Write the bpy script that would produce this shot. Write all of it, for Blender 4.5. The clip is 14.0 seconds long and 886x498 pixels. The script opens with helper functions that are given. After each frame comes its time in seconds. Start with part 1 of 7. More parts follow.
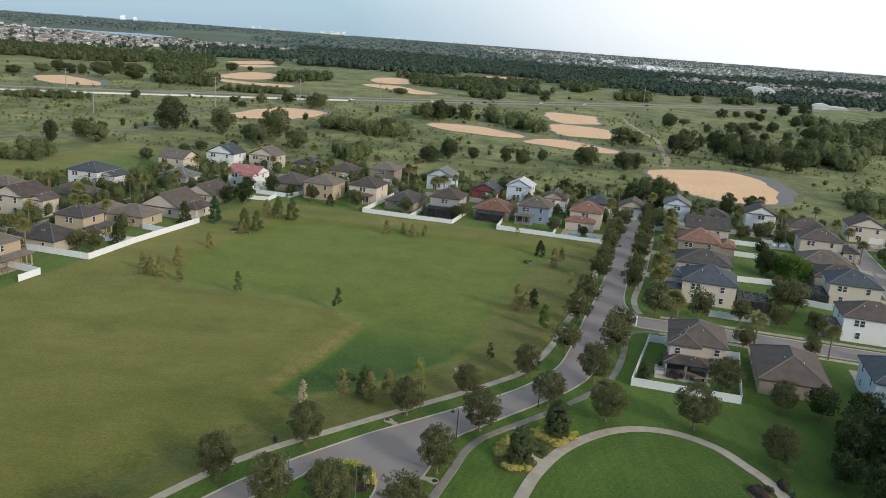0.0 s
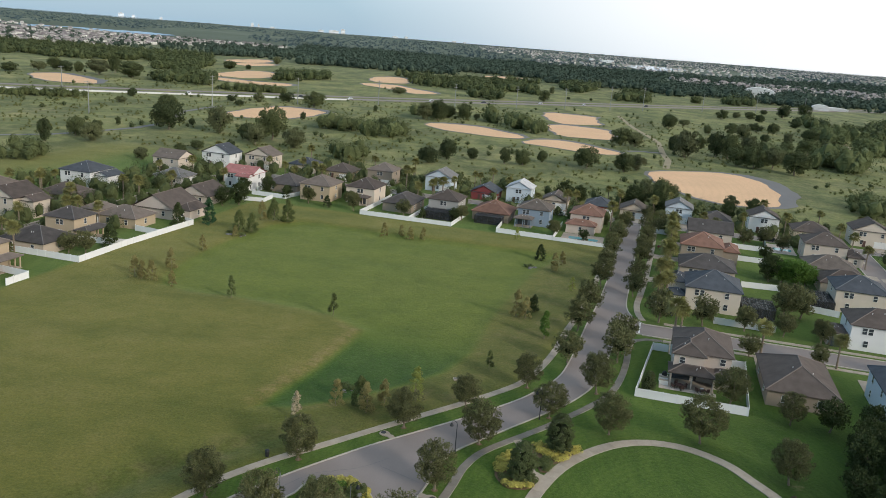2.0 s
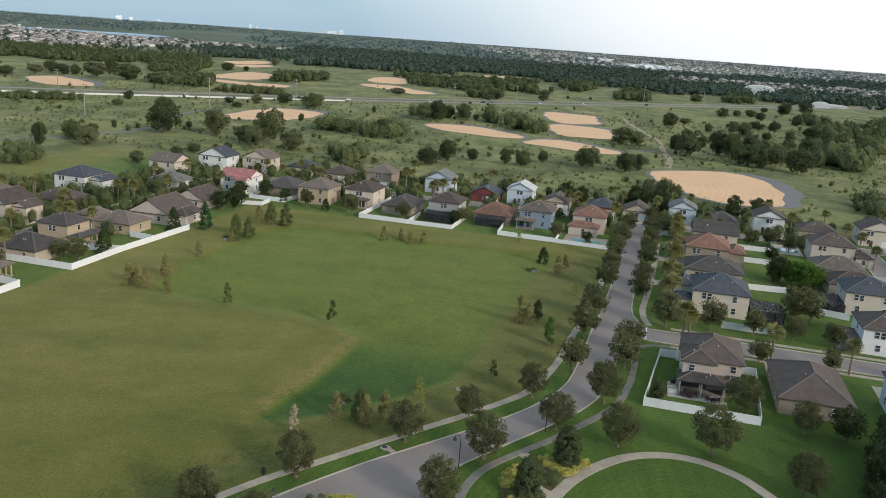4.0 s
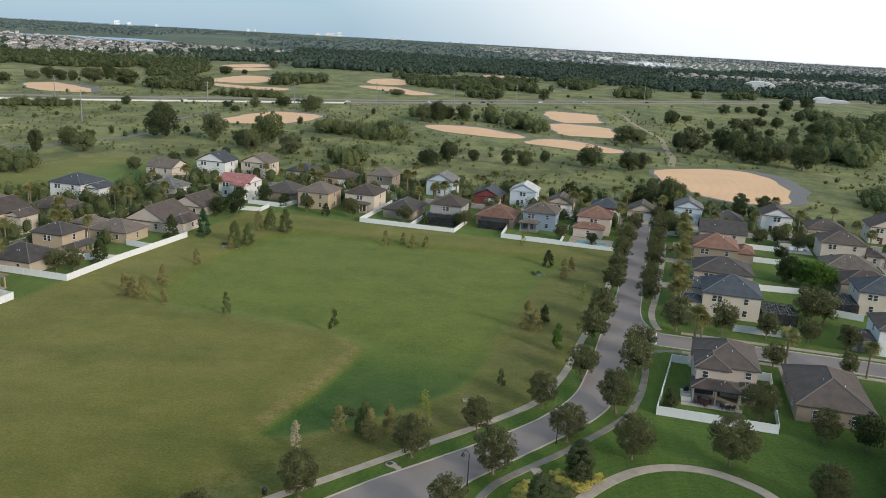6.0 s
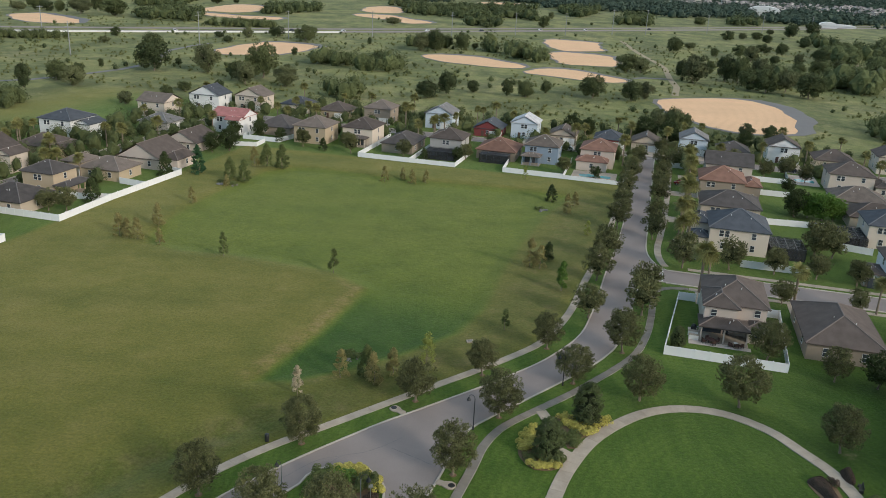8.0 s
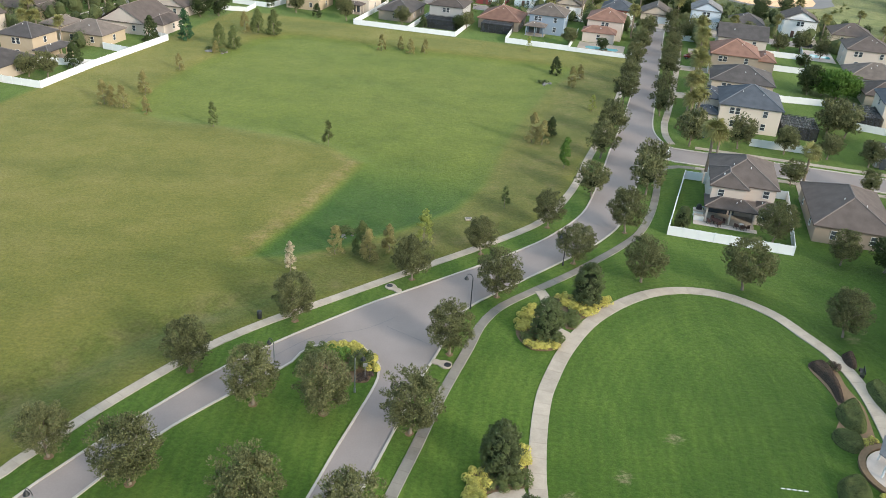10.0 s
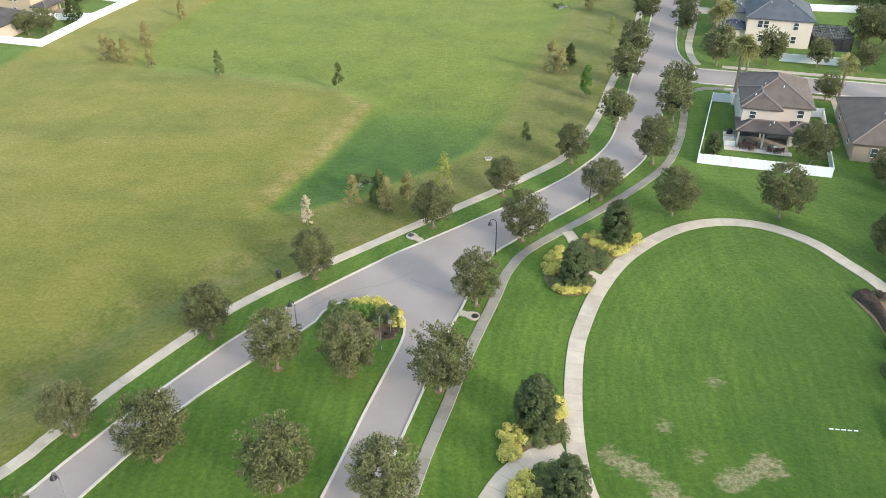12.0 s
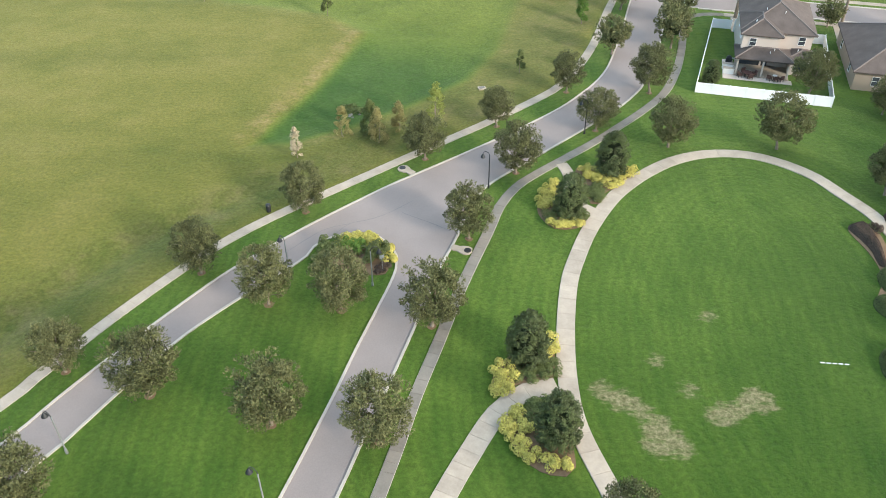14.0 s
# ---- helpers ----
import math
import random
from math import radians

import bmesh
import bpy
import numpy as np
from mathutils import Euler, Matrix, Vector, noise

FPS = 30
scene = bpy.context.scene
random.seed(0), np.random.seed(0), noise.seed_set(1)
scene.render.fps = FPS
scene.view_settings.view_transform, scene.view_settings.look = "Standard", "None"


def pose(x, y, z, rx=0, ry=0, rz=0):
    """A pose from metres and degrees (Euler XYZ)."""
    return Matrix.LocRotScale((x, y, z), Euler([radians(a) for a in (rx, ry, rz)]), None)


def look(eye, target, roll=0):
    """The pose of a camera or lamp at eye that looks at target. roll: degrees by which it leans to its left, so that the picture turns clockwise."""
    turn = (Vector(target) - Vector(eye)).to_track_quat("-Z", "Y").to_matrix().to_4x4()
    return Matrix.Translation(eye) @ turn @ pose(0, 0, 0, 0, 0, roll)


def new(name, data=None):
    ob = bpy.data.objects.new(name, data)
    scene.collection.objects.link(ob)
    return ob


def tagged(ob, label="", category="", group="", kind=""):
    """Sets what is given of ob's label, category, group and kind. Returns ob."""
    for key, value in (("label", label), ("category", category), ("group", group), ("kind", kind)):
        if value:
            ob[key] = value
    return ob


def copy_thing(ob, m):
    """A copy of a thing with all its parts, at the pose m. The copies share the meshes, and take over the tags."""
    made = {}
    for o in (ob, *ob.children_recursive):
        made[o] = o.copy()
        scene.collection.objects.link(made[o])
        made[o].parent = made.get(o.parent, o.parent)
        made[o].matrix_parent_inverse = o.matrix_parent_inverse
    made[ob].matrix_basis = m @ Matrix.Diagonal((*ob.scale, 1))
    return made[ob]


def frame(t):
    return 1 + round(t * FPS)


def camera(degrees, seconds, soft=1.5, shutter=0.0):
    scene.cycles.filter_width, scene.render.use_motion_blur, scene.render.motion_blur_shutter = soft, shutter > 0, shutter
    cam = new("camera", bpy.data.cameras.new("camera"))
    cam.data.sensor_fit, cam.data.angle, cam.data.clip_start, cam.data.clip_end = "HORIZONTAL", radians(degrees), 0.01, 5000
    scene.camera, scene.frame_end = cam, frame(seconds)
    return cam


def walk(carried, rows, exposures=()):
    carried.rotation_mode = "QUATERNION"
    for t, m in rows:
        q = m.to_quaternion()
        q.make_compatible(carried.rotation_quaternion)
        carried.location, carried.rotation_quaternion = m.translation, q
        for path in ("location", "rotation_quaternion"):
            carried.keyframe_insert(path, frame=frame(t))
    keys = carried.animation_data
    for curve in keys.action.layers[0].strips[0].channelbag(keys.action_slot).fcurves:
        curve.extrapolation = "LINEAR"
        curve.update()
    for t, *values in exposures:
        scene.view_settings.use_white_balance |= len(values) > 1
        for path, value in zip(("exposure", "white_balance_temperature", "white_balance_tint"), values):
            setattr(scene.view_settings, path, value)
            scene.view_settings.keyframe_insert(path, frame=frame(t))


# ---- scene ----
from functools import lru_cache

# ---------------------------------------------------------------- camera
cam = camera(57.3, 14.0, soft=0.8)
# seconds, x, y, z, yaw, pitch, roll
ROWS = [
    (0.0, 0.13, 0.01, 58.04, 0.01, -14.49, 4.24),
    (0.5, 0.13, 1.07, 58.08, -0.13, -14.52, 4.59),
    (1.0, 0.06, 2.22, 58.08, -0.12, -14.53, 4.35),
    (1.5, -0.01, 3.38, 58.08, -0.14, -14.53, 4.48),
    (2.0, -0.08, 4.48, 58.08, -0.13, -14.53, 4.51),
    (2.5, -0.15, 5.62, 58.07, -0.18, -14.53, 4.57),
    (3.0, -0.22, 6.72, 58.06, -0.13, -14.54, 4.16),
    (5.5, -0.78, 12.24, 57.95, -0.15, -14.53, 4.00),
    (6.0, -0.94, 13.38, 57.93, -0.05, -14.51, 3.25),
    (6.5, -1.12, 14.42, 57.94, -0.43, -14.52, 4.43),
    (7.0, -1.30, 15.54, 57.94, -0.40, -14.53, 3.86),
    (7.5, -1.46, 16.64, 57.94, -0.15, -14.54, 2.69),
    (7.7, -1.52, 17.06, 57.93, -0.14, -15.72, 2.55),
    (8.0, -1.66, 17.71, 57.87, -0.43, -19.33, 2.86),
    (8.2, -1.72, 18.19, 57.77, -0.58, -21.80, 2.82),
    (8.6, -1.74, 19.10, 57.45, -0.80, -25.60, 3.05),
    (9.0, -1.73, 20.00, 57.00, -0.95, -27.40, 3.35),
    (9.6, -1.70, 21.20, 56.35, -1.10, -27.95, 3.75),
    (10.3, -1.66, 22.65, 55.83, -1.21, -28.06, 3.99),
    (10.5, -1.65, 23.12, 55.80, -1.25, -28.09, 4.01),
    (11.0, -1.64, 24.30, 55.74, -1.70, -32.18, 4.34),
    (11.5, -1.60, 25.40, 55.72, -1.96, -33.01, 4.65),
    (11.8, -1.57, 26.02, 55.80, 0.24, -32.99, 0.35),
    (12.0, -1.53, 26.46, 55.86, 0.56, -33.00, -0.24),
    (12.5, -1.45, 27.33, 55.86, 0.62, -32.75, -0.30),
    (13.0, -1.36, 27.72, 55.83, 0.51, -32.67, -0.26),
    (13.5, -1.28, 27.86, 55.81, 0.13, -32.62, -0.22),
    (13.7, -1.28, 27.87, 55.77, 0.17, -34.48, -0.30),
    (14.0, -1.33, 27.90, 55.66, 0.06, -38.08, -0.12),
]


def aimed(x, y, z, yaw, pitch, roll):
    a, b = radians(yaw), radians(pitch)
    way = Vector((-math.sin(a) * math.cos(b), math.cos(a) * math.cos(b), math.sin(b)))
    return look(Vector((x, y, z)), Vector((x, y, z)) + 100 * way, roll)


EXPOSURES = [(0.0, -0.54), (7.5, -0.55), (8.2, -0.48), (10.3, 0.42), (11.0, 0.58), (12.5, 0.72), (14.0, 0.68)]
walk(cam, [(t, aimed(*row)) for t, *row in ROWS], EXPOSURES)

# ---------------------------------------------------------------- light
SUN_WAY = Vector((0.72, -0.70, 0.40)).normalized()  # towards the sun
world = bpy.data.worlds.new("sky")
scene.world = world
world.use_nodes = True
wn, wl = world.node_tree.nodes, world.node_tree.links
wn.clear()
w_out = wn.new("ShaderNodeOutputWorld")
w_bg = wn.new("ShaderNodeBackground")
w_sky = wn.new("ShaderNodeTexSky")
w_sky.sky_type, w_sky.sun_disc = "NISHITA", False
w_sky.sun_elevation = math.asin(SUN_WAY.z)
w_sky.sun_rotation = math.atan2(SUN_WAY.x, SUN_WAY.y)
w_sky.air_density, w_sky.dust_density, w_sky.ozone_density = 1.0, 0.6, 2.0
w_geo = wn.new("ShaderNodeTexCoord")
w_map = wn.new("ShaderNodeMapping")
w_map.inputs["Scale"].default_value = (1.0, 1.0, 3.5)
w_map.inputs["Location"].default_value = (0.35, 0.2, 0.0)
w_noise = wn.new("ShaderNodeTexNoise")
w_noise.inputs["Scale"].default_value, w_noise.inputs["Detail"].default_value = 1.0, 2.0
w_ramp = wn.new("ShaderNodeValToRGB")
w_ramp.color_ramp.elements[0].position, w_ramp.color_ramp.elements[1].position = 0.43, 0.88
w_mix = wn.new("ShaderNodeMixRGB")
w_mix.inputs["Color2"].default_value = (10.8, 11.0, 11.2, 1)
wl.new(w_geo.outputs["Generated"], w_map.inputs["Vector"])
wl.new(w_map.outputs["Vector"], w_noise.inputs["Vector"])
# the veil of cloud thickens towards the west
w_split, w_lean = wn.new("ShaderNodeSeparateXYZ"), wn.new("ShaderNodeMath")
w_lean.operation = "MULTIPLY_ADD"
w_lean.inputs[1].default_value = 0.8
wl.new(w_geo.outputs["Generated"], w_split.inputs["Vector"])
wl.new(w_split.outputs["X"], w_lean.inputs[0])
wl.new(w_noise.outputs["Fac"], w_lean.inputs[2])
wl.new(w_lean.outputs[0], w_ramp.inputs["Fac"])
wl.new(w_ramp.outputs["Color"], w_mix.inputs["Fac"])
w_thin = wn.new("ShaderNodeMixRGB")
w_thin.inputs["Fac"].default_value, w_thin.inputs["Color2"].default_value = 0.75, (3.8, 5.9, 7.9, 1)
wl.new(w_sky.outputs["Color"], w_thin.inputs["Color1"])
wl.new(w_thin.outputs["Color"], w_mix.inputs["Color1"])
wl.new(w_mix.outputs["Color"], w_bg.inputs["Color"])
wl.new(w_bg.outputs["Background"], w_out.inputs["Surface"])
w_bg.inputs["Strength"].default_value = 0.145

sun = new("sun", bpy.data.lights.new("sun", "SUN"))
sun.data.energy, sun.data.angle, sun.data.color = 2.85, radians(10.0), (1.0, 0.90, 0.77)
sun.matrix_world = look(SUN_WAY * 300, (0, 0, 0))

# ---------------------------------------------------------------- materials
def rgb(c):
    return (c[0], c[1], c[2], 1.0)


def surface(name, color, rough=0.8, spread=0.25, scale=2.0, fine=30.0, bump=0.15, per_object=0.0, per_island=0.0, metal=0.0, second=None, alpha_back=0.0, shine=0.5):
    """A matt material whose colour wanders at two scales, with fine relief."""
    m = bpy.data.materials.new(name)
    m.use_nodes = True
    n, l = m.node_tree.nodes, m.node_tree.links
    b = n["Principled BSDF"]
    b.inputs["Roughness"].default_value, b.inputs["Metallic"].default_value = rough, metal
    b.inputs["Specular IOR Level"].default_value = shine
    pos = n.new("ShaderNodeTexCoord")
    big, small = n.new("ShaderNodeTexNoise"), n.new("ShaderNodeTexNoise")
    big.inputs["Scale"].default_value, big.inputs["Detail"].default_value = scale, 4.0
    small.inputs["Scale"].default_value, small.inputs["Detail"].default_value = fine, 3.0
    for node in (big, small):
        l.new(pos.outputs["Object"], node.inputs["Vector"])
    mix = n.new("ShaderNodeMixRGB")
    dark = second or tuple(v * (1 - spread) for v in color)
    mix.inputs["Color1"].default_value, mix.inputs["Color2"].default_value = rgb(dark), rgb(tuple(min(0.9, v * (1 + spread)) for v in color))
    add = n.new("ShaderNodeMath")
    add.operation = "MULTIPLY_ADD"
    add.inputs[1].default_value, add.inputs[2].default_value = 0.5, -0.25
    l.new(small.outputs["Fac"], add.inputs[0])
    both = n.new("ShaderNodeMath")
    both.operation = "ADD"
    l.new(big.outputs["Fac"], both.inputs[0])
    l.new(add.outputs[0], both.inputs[1])
    last = both
    for amount, kind, socket in ((per_object, "ShaderNodeObjectInfo", "Random"), (per_island, "ShaderNodeNewGeometry", "Random Per Island")):
        if amount:
            info, step, more = n.new(kind), n.new("ShaderNodeMath"), n.new("ShaderNodeMath")
            step.operation, more.operation = "MULTIPLY_ADD", "ADD"
            step.inputs[1].default_value, step.inputs[2].default_value = amount, -amount / 2
            l.new(info.outputs[socket], step.inputs[0])
            l.new(step.outputs[0], more.inputs[0])
            l.new(last.outputs[0], more.inputs[1])
            last = more
    l.new(last.outputs[0], mix.inputs["Fac"])
    l.new(mix.outputs["Color"], b.inputs["Base Color"])
    if bump:
        bm_ = n.new("ShaderNodeBump")
        bm_.inputs["Strength"].default_value, bm_.inputs["Distance"].default_value = bump, 0.05
        l.new(small.outputs["Fac"], bm_.inputs["Height"])
        l.new(bm_.outputs["Normal"], b.inputs["Normal"])
    if alpha_back:
        b.inputs["Transmission Weight"].default_value = 0.0
        thin, both_s = n.new("ShaderNodeBsdfTranslucent"), n.new("ShaderNodeMixShader")
        both_s.inputs["Fac"].default_value = alpha_back
        l.new(mix.outputs["Color"], thin.inputs["Color"])
        l.new(b.outputs["BSDF"], both_s.inputs[1])
        l.new(thin.outputs["BSDF"], both_s.inputs[2])
        l.new(both_s.outputs["Shader"], n["Material Output"].inputs["Surface"])
    return m


M = {}
M["asphalt"] = surface("asphalt", (0.258, 0.222, 0.206), 0.95, 0.2, 0.16, 7.0, 0.2, shine=0.2)
M["concrete"] = surface("concrete", (0.385, 0.328, 0.262), 0.9, 0.26, 0.7, 5.0, 0.15, per_object=0.3, shine=0.25)
M["paver"] = surface("pink_paver", (0.56, 0.475, 0.41), 0.9, 0.2, 0.8, 8.0, 0.2, per_object=0.5)
M["rock"] = surface("grey_rock", (0.17, 0.165, 0.15), 0.9, 0.3, 1.5, 8.0, 0.6, per_object=0.6)
M["kerb"] = surface("kerb_concrete", (0.44, 0.40, 0.34), 0.9, 0.2, 0.8, 6.0, 0.15)
M["mulch"] = surface("mulch", (0.175, 0.115, 0.065), 0.95, 0.4, 3.0, 20.0, 0.5)
M["paint_white"] = surface("road_paint", (0.70, 0.70, 0.68), 0.8, 0.1, 2.0, 20.0, 0.0)
M["vinyl"] = surface("white_vinyl", (0.80, 0.81, 0.82), 0.45, 0.04, 1.0, 8.0, 0.0, per_object=0.3)
M["bark"] = surface("bark", (0.23, 0.185, 0.14), 0.95, 0.3, 3.0, 18.0, 0.6)
M["black_metal"] = surface("black_metal", (0.02, 0.022, 0.024), 0.5, 0.2, 2.0, 20.0, 0.0)
M["grey_metal"] = surface("grey_metal", (0.30, 0.31, 0.31), 0.5, 0.1, 2.0, 20.0, 0.0, metal=0.4)
M["leaf_oak"] = surface("oak_leaves", (0.176, 0.178, 0.076), 0.6, 0.3, 0.7, 6.0, 0.0, per_object=0.2, per_island=0.65, second=(0.032, 0.041, 0.017), alpha_back=0.12, shine=0.2)
M["leaf_dark"] = surface("dark_glossy_leaves", (0.062, 0.082, 0.03), 0.55, 0.2, 0.8, 6.0, 0.0, per_object=0.25, per_island=0.5, second=(0.026, 0.04, 0.014), alpha_back=0.06, shine=0.12)
M["leaf_bright"] = surface("bright_green_leaves", (0.11, 0.19, 0.04), 0.6, 0.35, 0.8, 6.0, 0.0, per_object=0.3, per_island=0.8, alpha_back=0.2, shine=0.12)
M["leaf_rust"] = surface("rusty_leaves", (0.27, 0.24, 0.10), 0.7, 0.3, 0.8, 6.0, 0.0, per_object=0.6, per_island=0.5, alpha_back=0.25, shine=0.12)
M["leaf_dry"] = surface("dry_leaves", (0.46, 0.39, 0.27), 0.8, 0.3, 0.8, 6.0, 0.0, per_island=0.7, alpha_back=0.1, shine=0.12)
M["leaf_yellow"] = surface("yellow_leaves", (0.50, 0.45, 0.12), 0.6, 0.4, 1.2, 8.0, 0.0, per_island=0.8, alpha_back=0.15, shine=0.12)
M["leaf_hedge"] = surface("hedge_leaves", (0.115, 0.14, 0.05), 0.6, 0.35, 0.8, 6.0, 0.0, per_object=0.4, per_island=0.8, alpha_back=0.1, shine=0.12)
M["leaf_purple"] = surface("purple_brown_leaves", (0.09, 0.065, 0.05), 0.6, 0.4, 0.8, 6.0, 0.0, per_island=0.8, shine=0.12)
M["leaf_palm"] = surface("palm_fronds", (0.20, 0.195, 0.072), 0.55, 0.35, 0.8, 6.0, 0.0, per_object=0.3, per_island=0.8, alpha_back=0.12, shine=0.12)
M["leaf_wood"] = surface("woodland_leaves", (0.105, 0.122, 0.050), 0.8, 0.2, 0.06, 0.6, 0.0, per_object=0.6, per_island=0.4, second=(0.036, 0.052, 0.024), shine=0.12)
M["leaf_pale"] = surface("greyish_olive_leaves", (0.138, 0.150, 0.070), 0.8, 0.2, 0.06, 0.6, 0.0, per_object=0.6, per_island=0.4, second=(0.070, 0.080, 0.042), shine=0.12)
M["leaf_scrub"] = surface("olive_scrub_leaves", (0.165, 0.168, 0.064), 0.85, 0.2, 0.03, 0.6, 0.0, per_island=0.4, second=(0.085, 0.100, 0.036), shine=0.1)
M["leaf_estate"] = surface("shade_tree_leaves", (0.100, 0.116, 0.046), 0.75, 0.25, 0.14, 0.8, 0.0, per_island=0.4, second=(0.032, 0.046, 0.019), shine=0.12)
# blue-grey put into the leaf colour for the haze of the far distance
M["leaf_far_haze"] = surface("haze_blue_woodland", (0.074, 0.114, 0.128), 0.9, 0.15, 0.004, 0.05, 0.0, per_island=0.3, second=(0.056, 0.088, 0.102), shine=0.12)
# near-black fill for crowns and hedges: their inner shade given as a colour
M["twigs"] = surface("inner_shade", (0.030, 0.038, 0.018), 0.95, 0.3, 1.0, 8.0, 0.0, shine=0.1)
M["walk_grey"] = surface("weathered_concrete", (0.21, 0.19, 0.16), 0.9, 0.3, 0.6, 5.0, 0.15, per_object=0.35, shine=0.25)
M["leaf_magnolia"] = surface("magnolia_leaves", (0.112, 0.142, 0.048), 0.5, 0.2, 0.8, 6.0, 0.0, per_object=0.2, per_island=0.55, second=(0.030, 0.040, 0.016), alpha_back=0.06, shine=0.3)
M["leaf_emerald"] = surface("emerald_needles", (0.050, 0.115, 0.052), 0.7, 0.25, 0.8, 6.0, 0.0, per_object=0.2, per_island=0.5, second=(0.018, 0.048, 0.022), shine=0.12)
M["leaf_lime"] = surface("lime_leaves", (0.25, 0.28, 0.075), 0.65, 0.3, 0.8, 6.0, 0.0, per_object=0.4, per_island=0.6, alpha_back=0.25, shine=0.12)
M["tower"] = surface("pale_tower_walls", (0.78, 0.84, 0.90), 0.8, 0.04, 0.02, 0.2, 0.0)
M["far_wall"] = surface("distant_walls", (0.66, 0.64, 0.60), 0.9, 0.3, 0.01, 0.05, 0.0, per_island=0.9)
# green shifted bluish in the colour itself: thin haze over the middle distance
M["leaf_mid_haze"] = surface("haze_tinged_woodland", (0.072, 0.100, 0.070), 0.9, 0.2, 0.012, 0.3, 0.0, per_island=0.4, second=(0.036, 0.056, 0.046), shine=0.1)
M["sand"] = surface("bare_sand", (0.76, 0.48, 0.275), 0.95, 0.12, 0.05, 0.6, 0.1)
M["clay"] = surface("grey_wet_clay", (0.155, 0.15, 0.147), 0.8, 0.2, 0.06, 0.5, 0.1)
M["track"] = surface("sandy_track", (0.30, 0.25, 0.16), 0.95, 0.2, 0.1, 1.0, 0.1)
M["glass"] = surface("window_glass", (0.05, 0.06, 0.07), 0.08, 0.3, 0.5, 4.0, 0.0, per_object=0.6)
M["screen"] = surface("dark_insect_screen", (0.03, 0.032, 0.036), 0.6, 0.2, 2.0, 20.0, 0.0)
M["pool"] = surface("pool_water", (0.12, 0.42, 0.45), 0.05, 0.15, 0.8, 5.0, 0.1)
M["lake"] = surface("lake_water", (0.30, 0.37, 0.44), 0.15, 0.06, 0.002, 0.02, 0.0)
M["white_trim"] = surface("white_trim", (0.74, 0.74, 0.72), 0.6, 0.05, 1.0, 8.0, 0.0)
M["furniture"] = surface("dark_wicker", (0.10, 0.05, 0.04), 0.7, 0.3, 2.0, 20.0, 0.2)
M["car_white"] = surface("white_car_paint", (0.75, 0.75, 0.76), 0.25, 0.03, 1.0, 8.0, 0.0)
M["car_dark"] = surface("dark_car_paint", (0.04, 0.045, 0.055), 0.25, 0.1, 1.0, 8.0, 0.0)
M["car_red"] = surface("dark_red_car_paint", (0.22, 0.03, 0.03), 0.25, 0.1, 1.0, 8.0, 0.0)
WALLS = {
    "tan": (0.47, 0.375, 0.26), "cream": (0.62, 0.54, 0.45), "pink": (0.55, 0.47, 0.405), "white": (0.76, 0.76, 0.75), "blue": (0.24, 0.30, 0.37),
    "pale_blue": (0.55, 0.62, 0.68), "brown": (0.31, 0.255, 0.20), "grey": (0.38, 0.37, 0.35), "red": (0.22, 0.05, 0.05), "beige": (0.50, 0.42, 0.33),
}
ROOFS = {
    "brown": (0.094, 0.075, 0.065), "dark": (0.081, 0.072, 0.068), "slate": (0.064, 0.071, 0.082), "tile": (0.195, 0.107, 0.078), "red": (0.377, 0.163, 0.150),
    "grey": (0.169, 0.165, 0.163), "taupe": (0.143, 0.117, 0.099), "pale": (0.546, 0.546, 0.546),
}
for key, c in WALLS.items():
    M["wall_" + key] = surface("render_" + key, c, 0.9, 0.08, 0.5, 12.0, 0.1, per_object=0.3)
for key, c in ROOFS.items():
    M["roof_" + key] = surface("shingle_" + key, c, 0.92, 0.45, 0.6, 9.0, 0.4, per_object=0.4, shine=0.3)
    M["cap_" + key] = surface("ridge_cap_" + key, tuple(min(0.6, v * 1.55 + 0.02) for v in c), 0.9, 0.15, 1.0, 8.0, 0.2)
M["roof_far"] = surface("distant_roofs", (0.24, 0.21, 0.20), 0.9, 0.35, 0.01, 0.05, 0.0, per_island=0.9)
M["screen"].node_tree.nodes["Principled BSDF"].inputs["Alpha"].default_value = 0.72


def rutted(m, amount=0.16):
    """Lays curved wheel ruts over a material's colour."""
    n, l = m.node_tree.nodes, m.node_tree.links
    b = n["Principled BSDF"]
    old = b.inputs["Base Color"].links[0].from_socket
    wave, pos, mix, ramp = n.new("ShaderNodeTexWave"), n.new("ShaderNodeTexCoord"), n.new("ShaderNodeMixRGB"), n.new("ShaderNodeValToRGB")
    wave.wave_type, wave.rings_direction = "RINGS", "Z"
    for socket, value in (("Scale", 0.11), ("Distortion", 5.0), ("Detail", 3.0), ("Detail Scale", 0.2)):
        wave.inputs[socket].default_value = value
    ramp.color_ramp.elements[0].color, ramp.color_ramp.elements[1].color = (1 - amount, 1 - 1.15 * amount, 1 - 1.3 * amount, 1), (1, 1, 1, 1)
    ramp.color_ramp.elements[0].position, ramp.color_ramp.elements[1].position = 0.02, 0.3
    mix.blend_type = "MULTIPLY"
    mix.inputs["Fac"].default_value = 1.0
    l.new(pos.outputs["Object"], wave.inputs["Vector"])
    l.new(wave.outputs["Fac"], ramp.inputs["Fac"])
    l.new(old, mix.inputs["Color1"])
    l.new(ramp.outputs["Color"], mix.inputs["Color2"])
    l.new(mix.outputs["Color"], b.inputs["Base Color"])


rutted(M["sand"])

# ---------------------------------------------------------------- helpers for shapes
GRID = radians(-14.5)  # the turn of the streets and lots
GU, GV = Vector((math.cos(GRID), math.sin(GRID))), Vector((-math.sin(GRID), math.cos(GRID)))


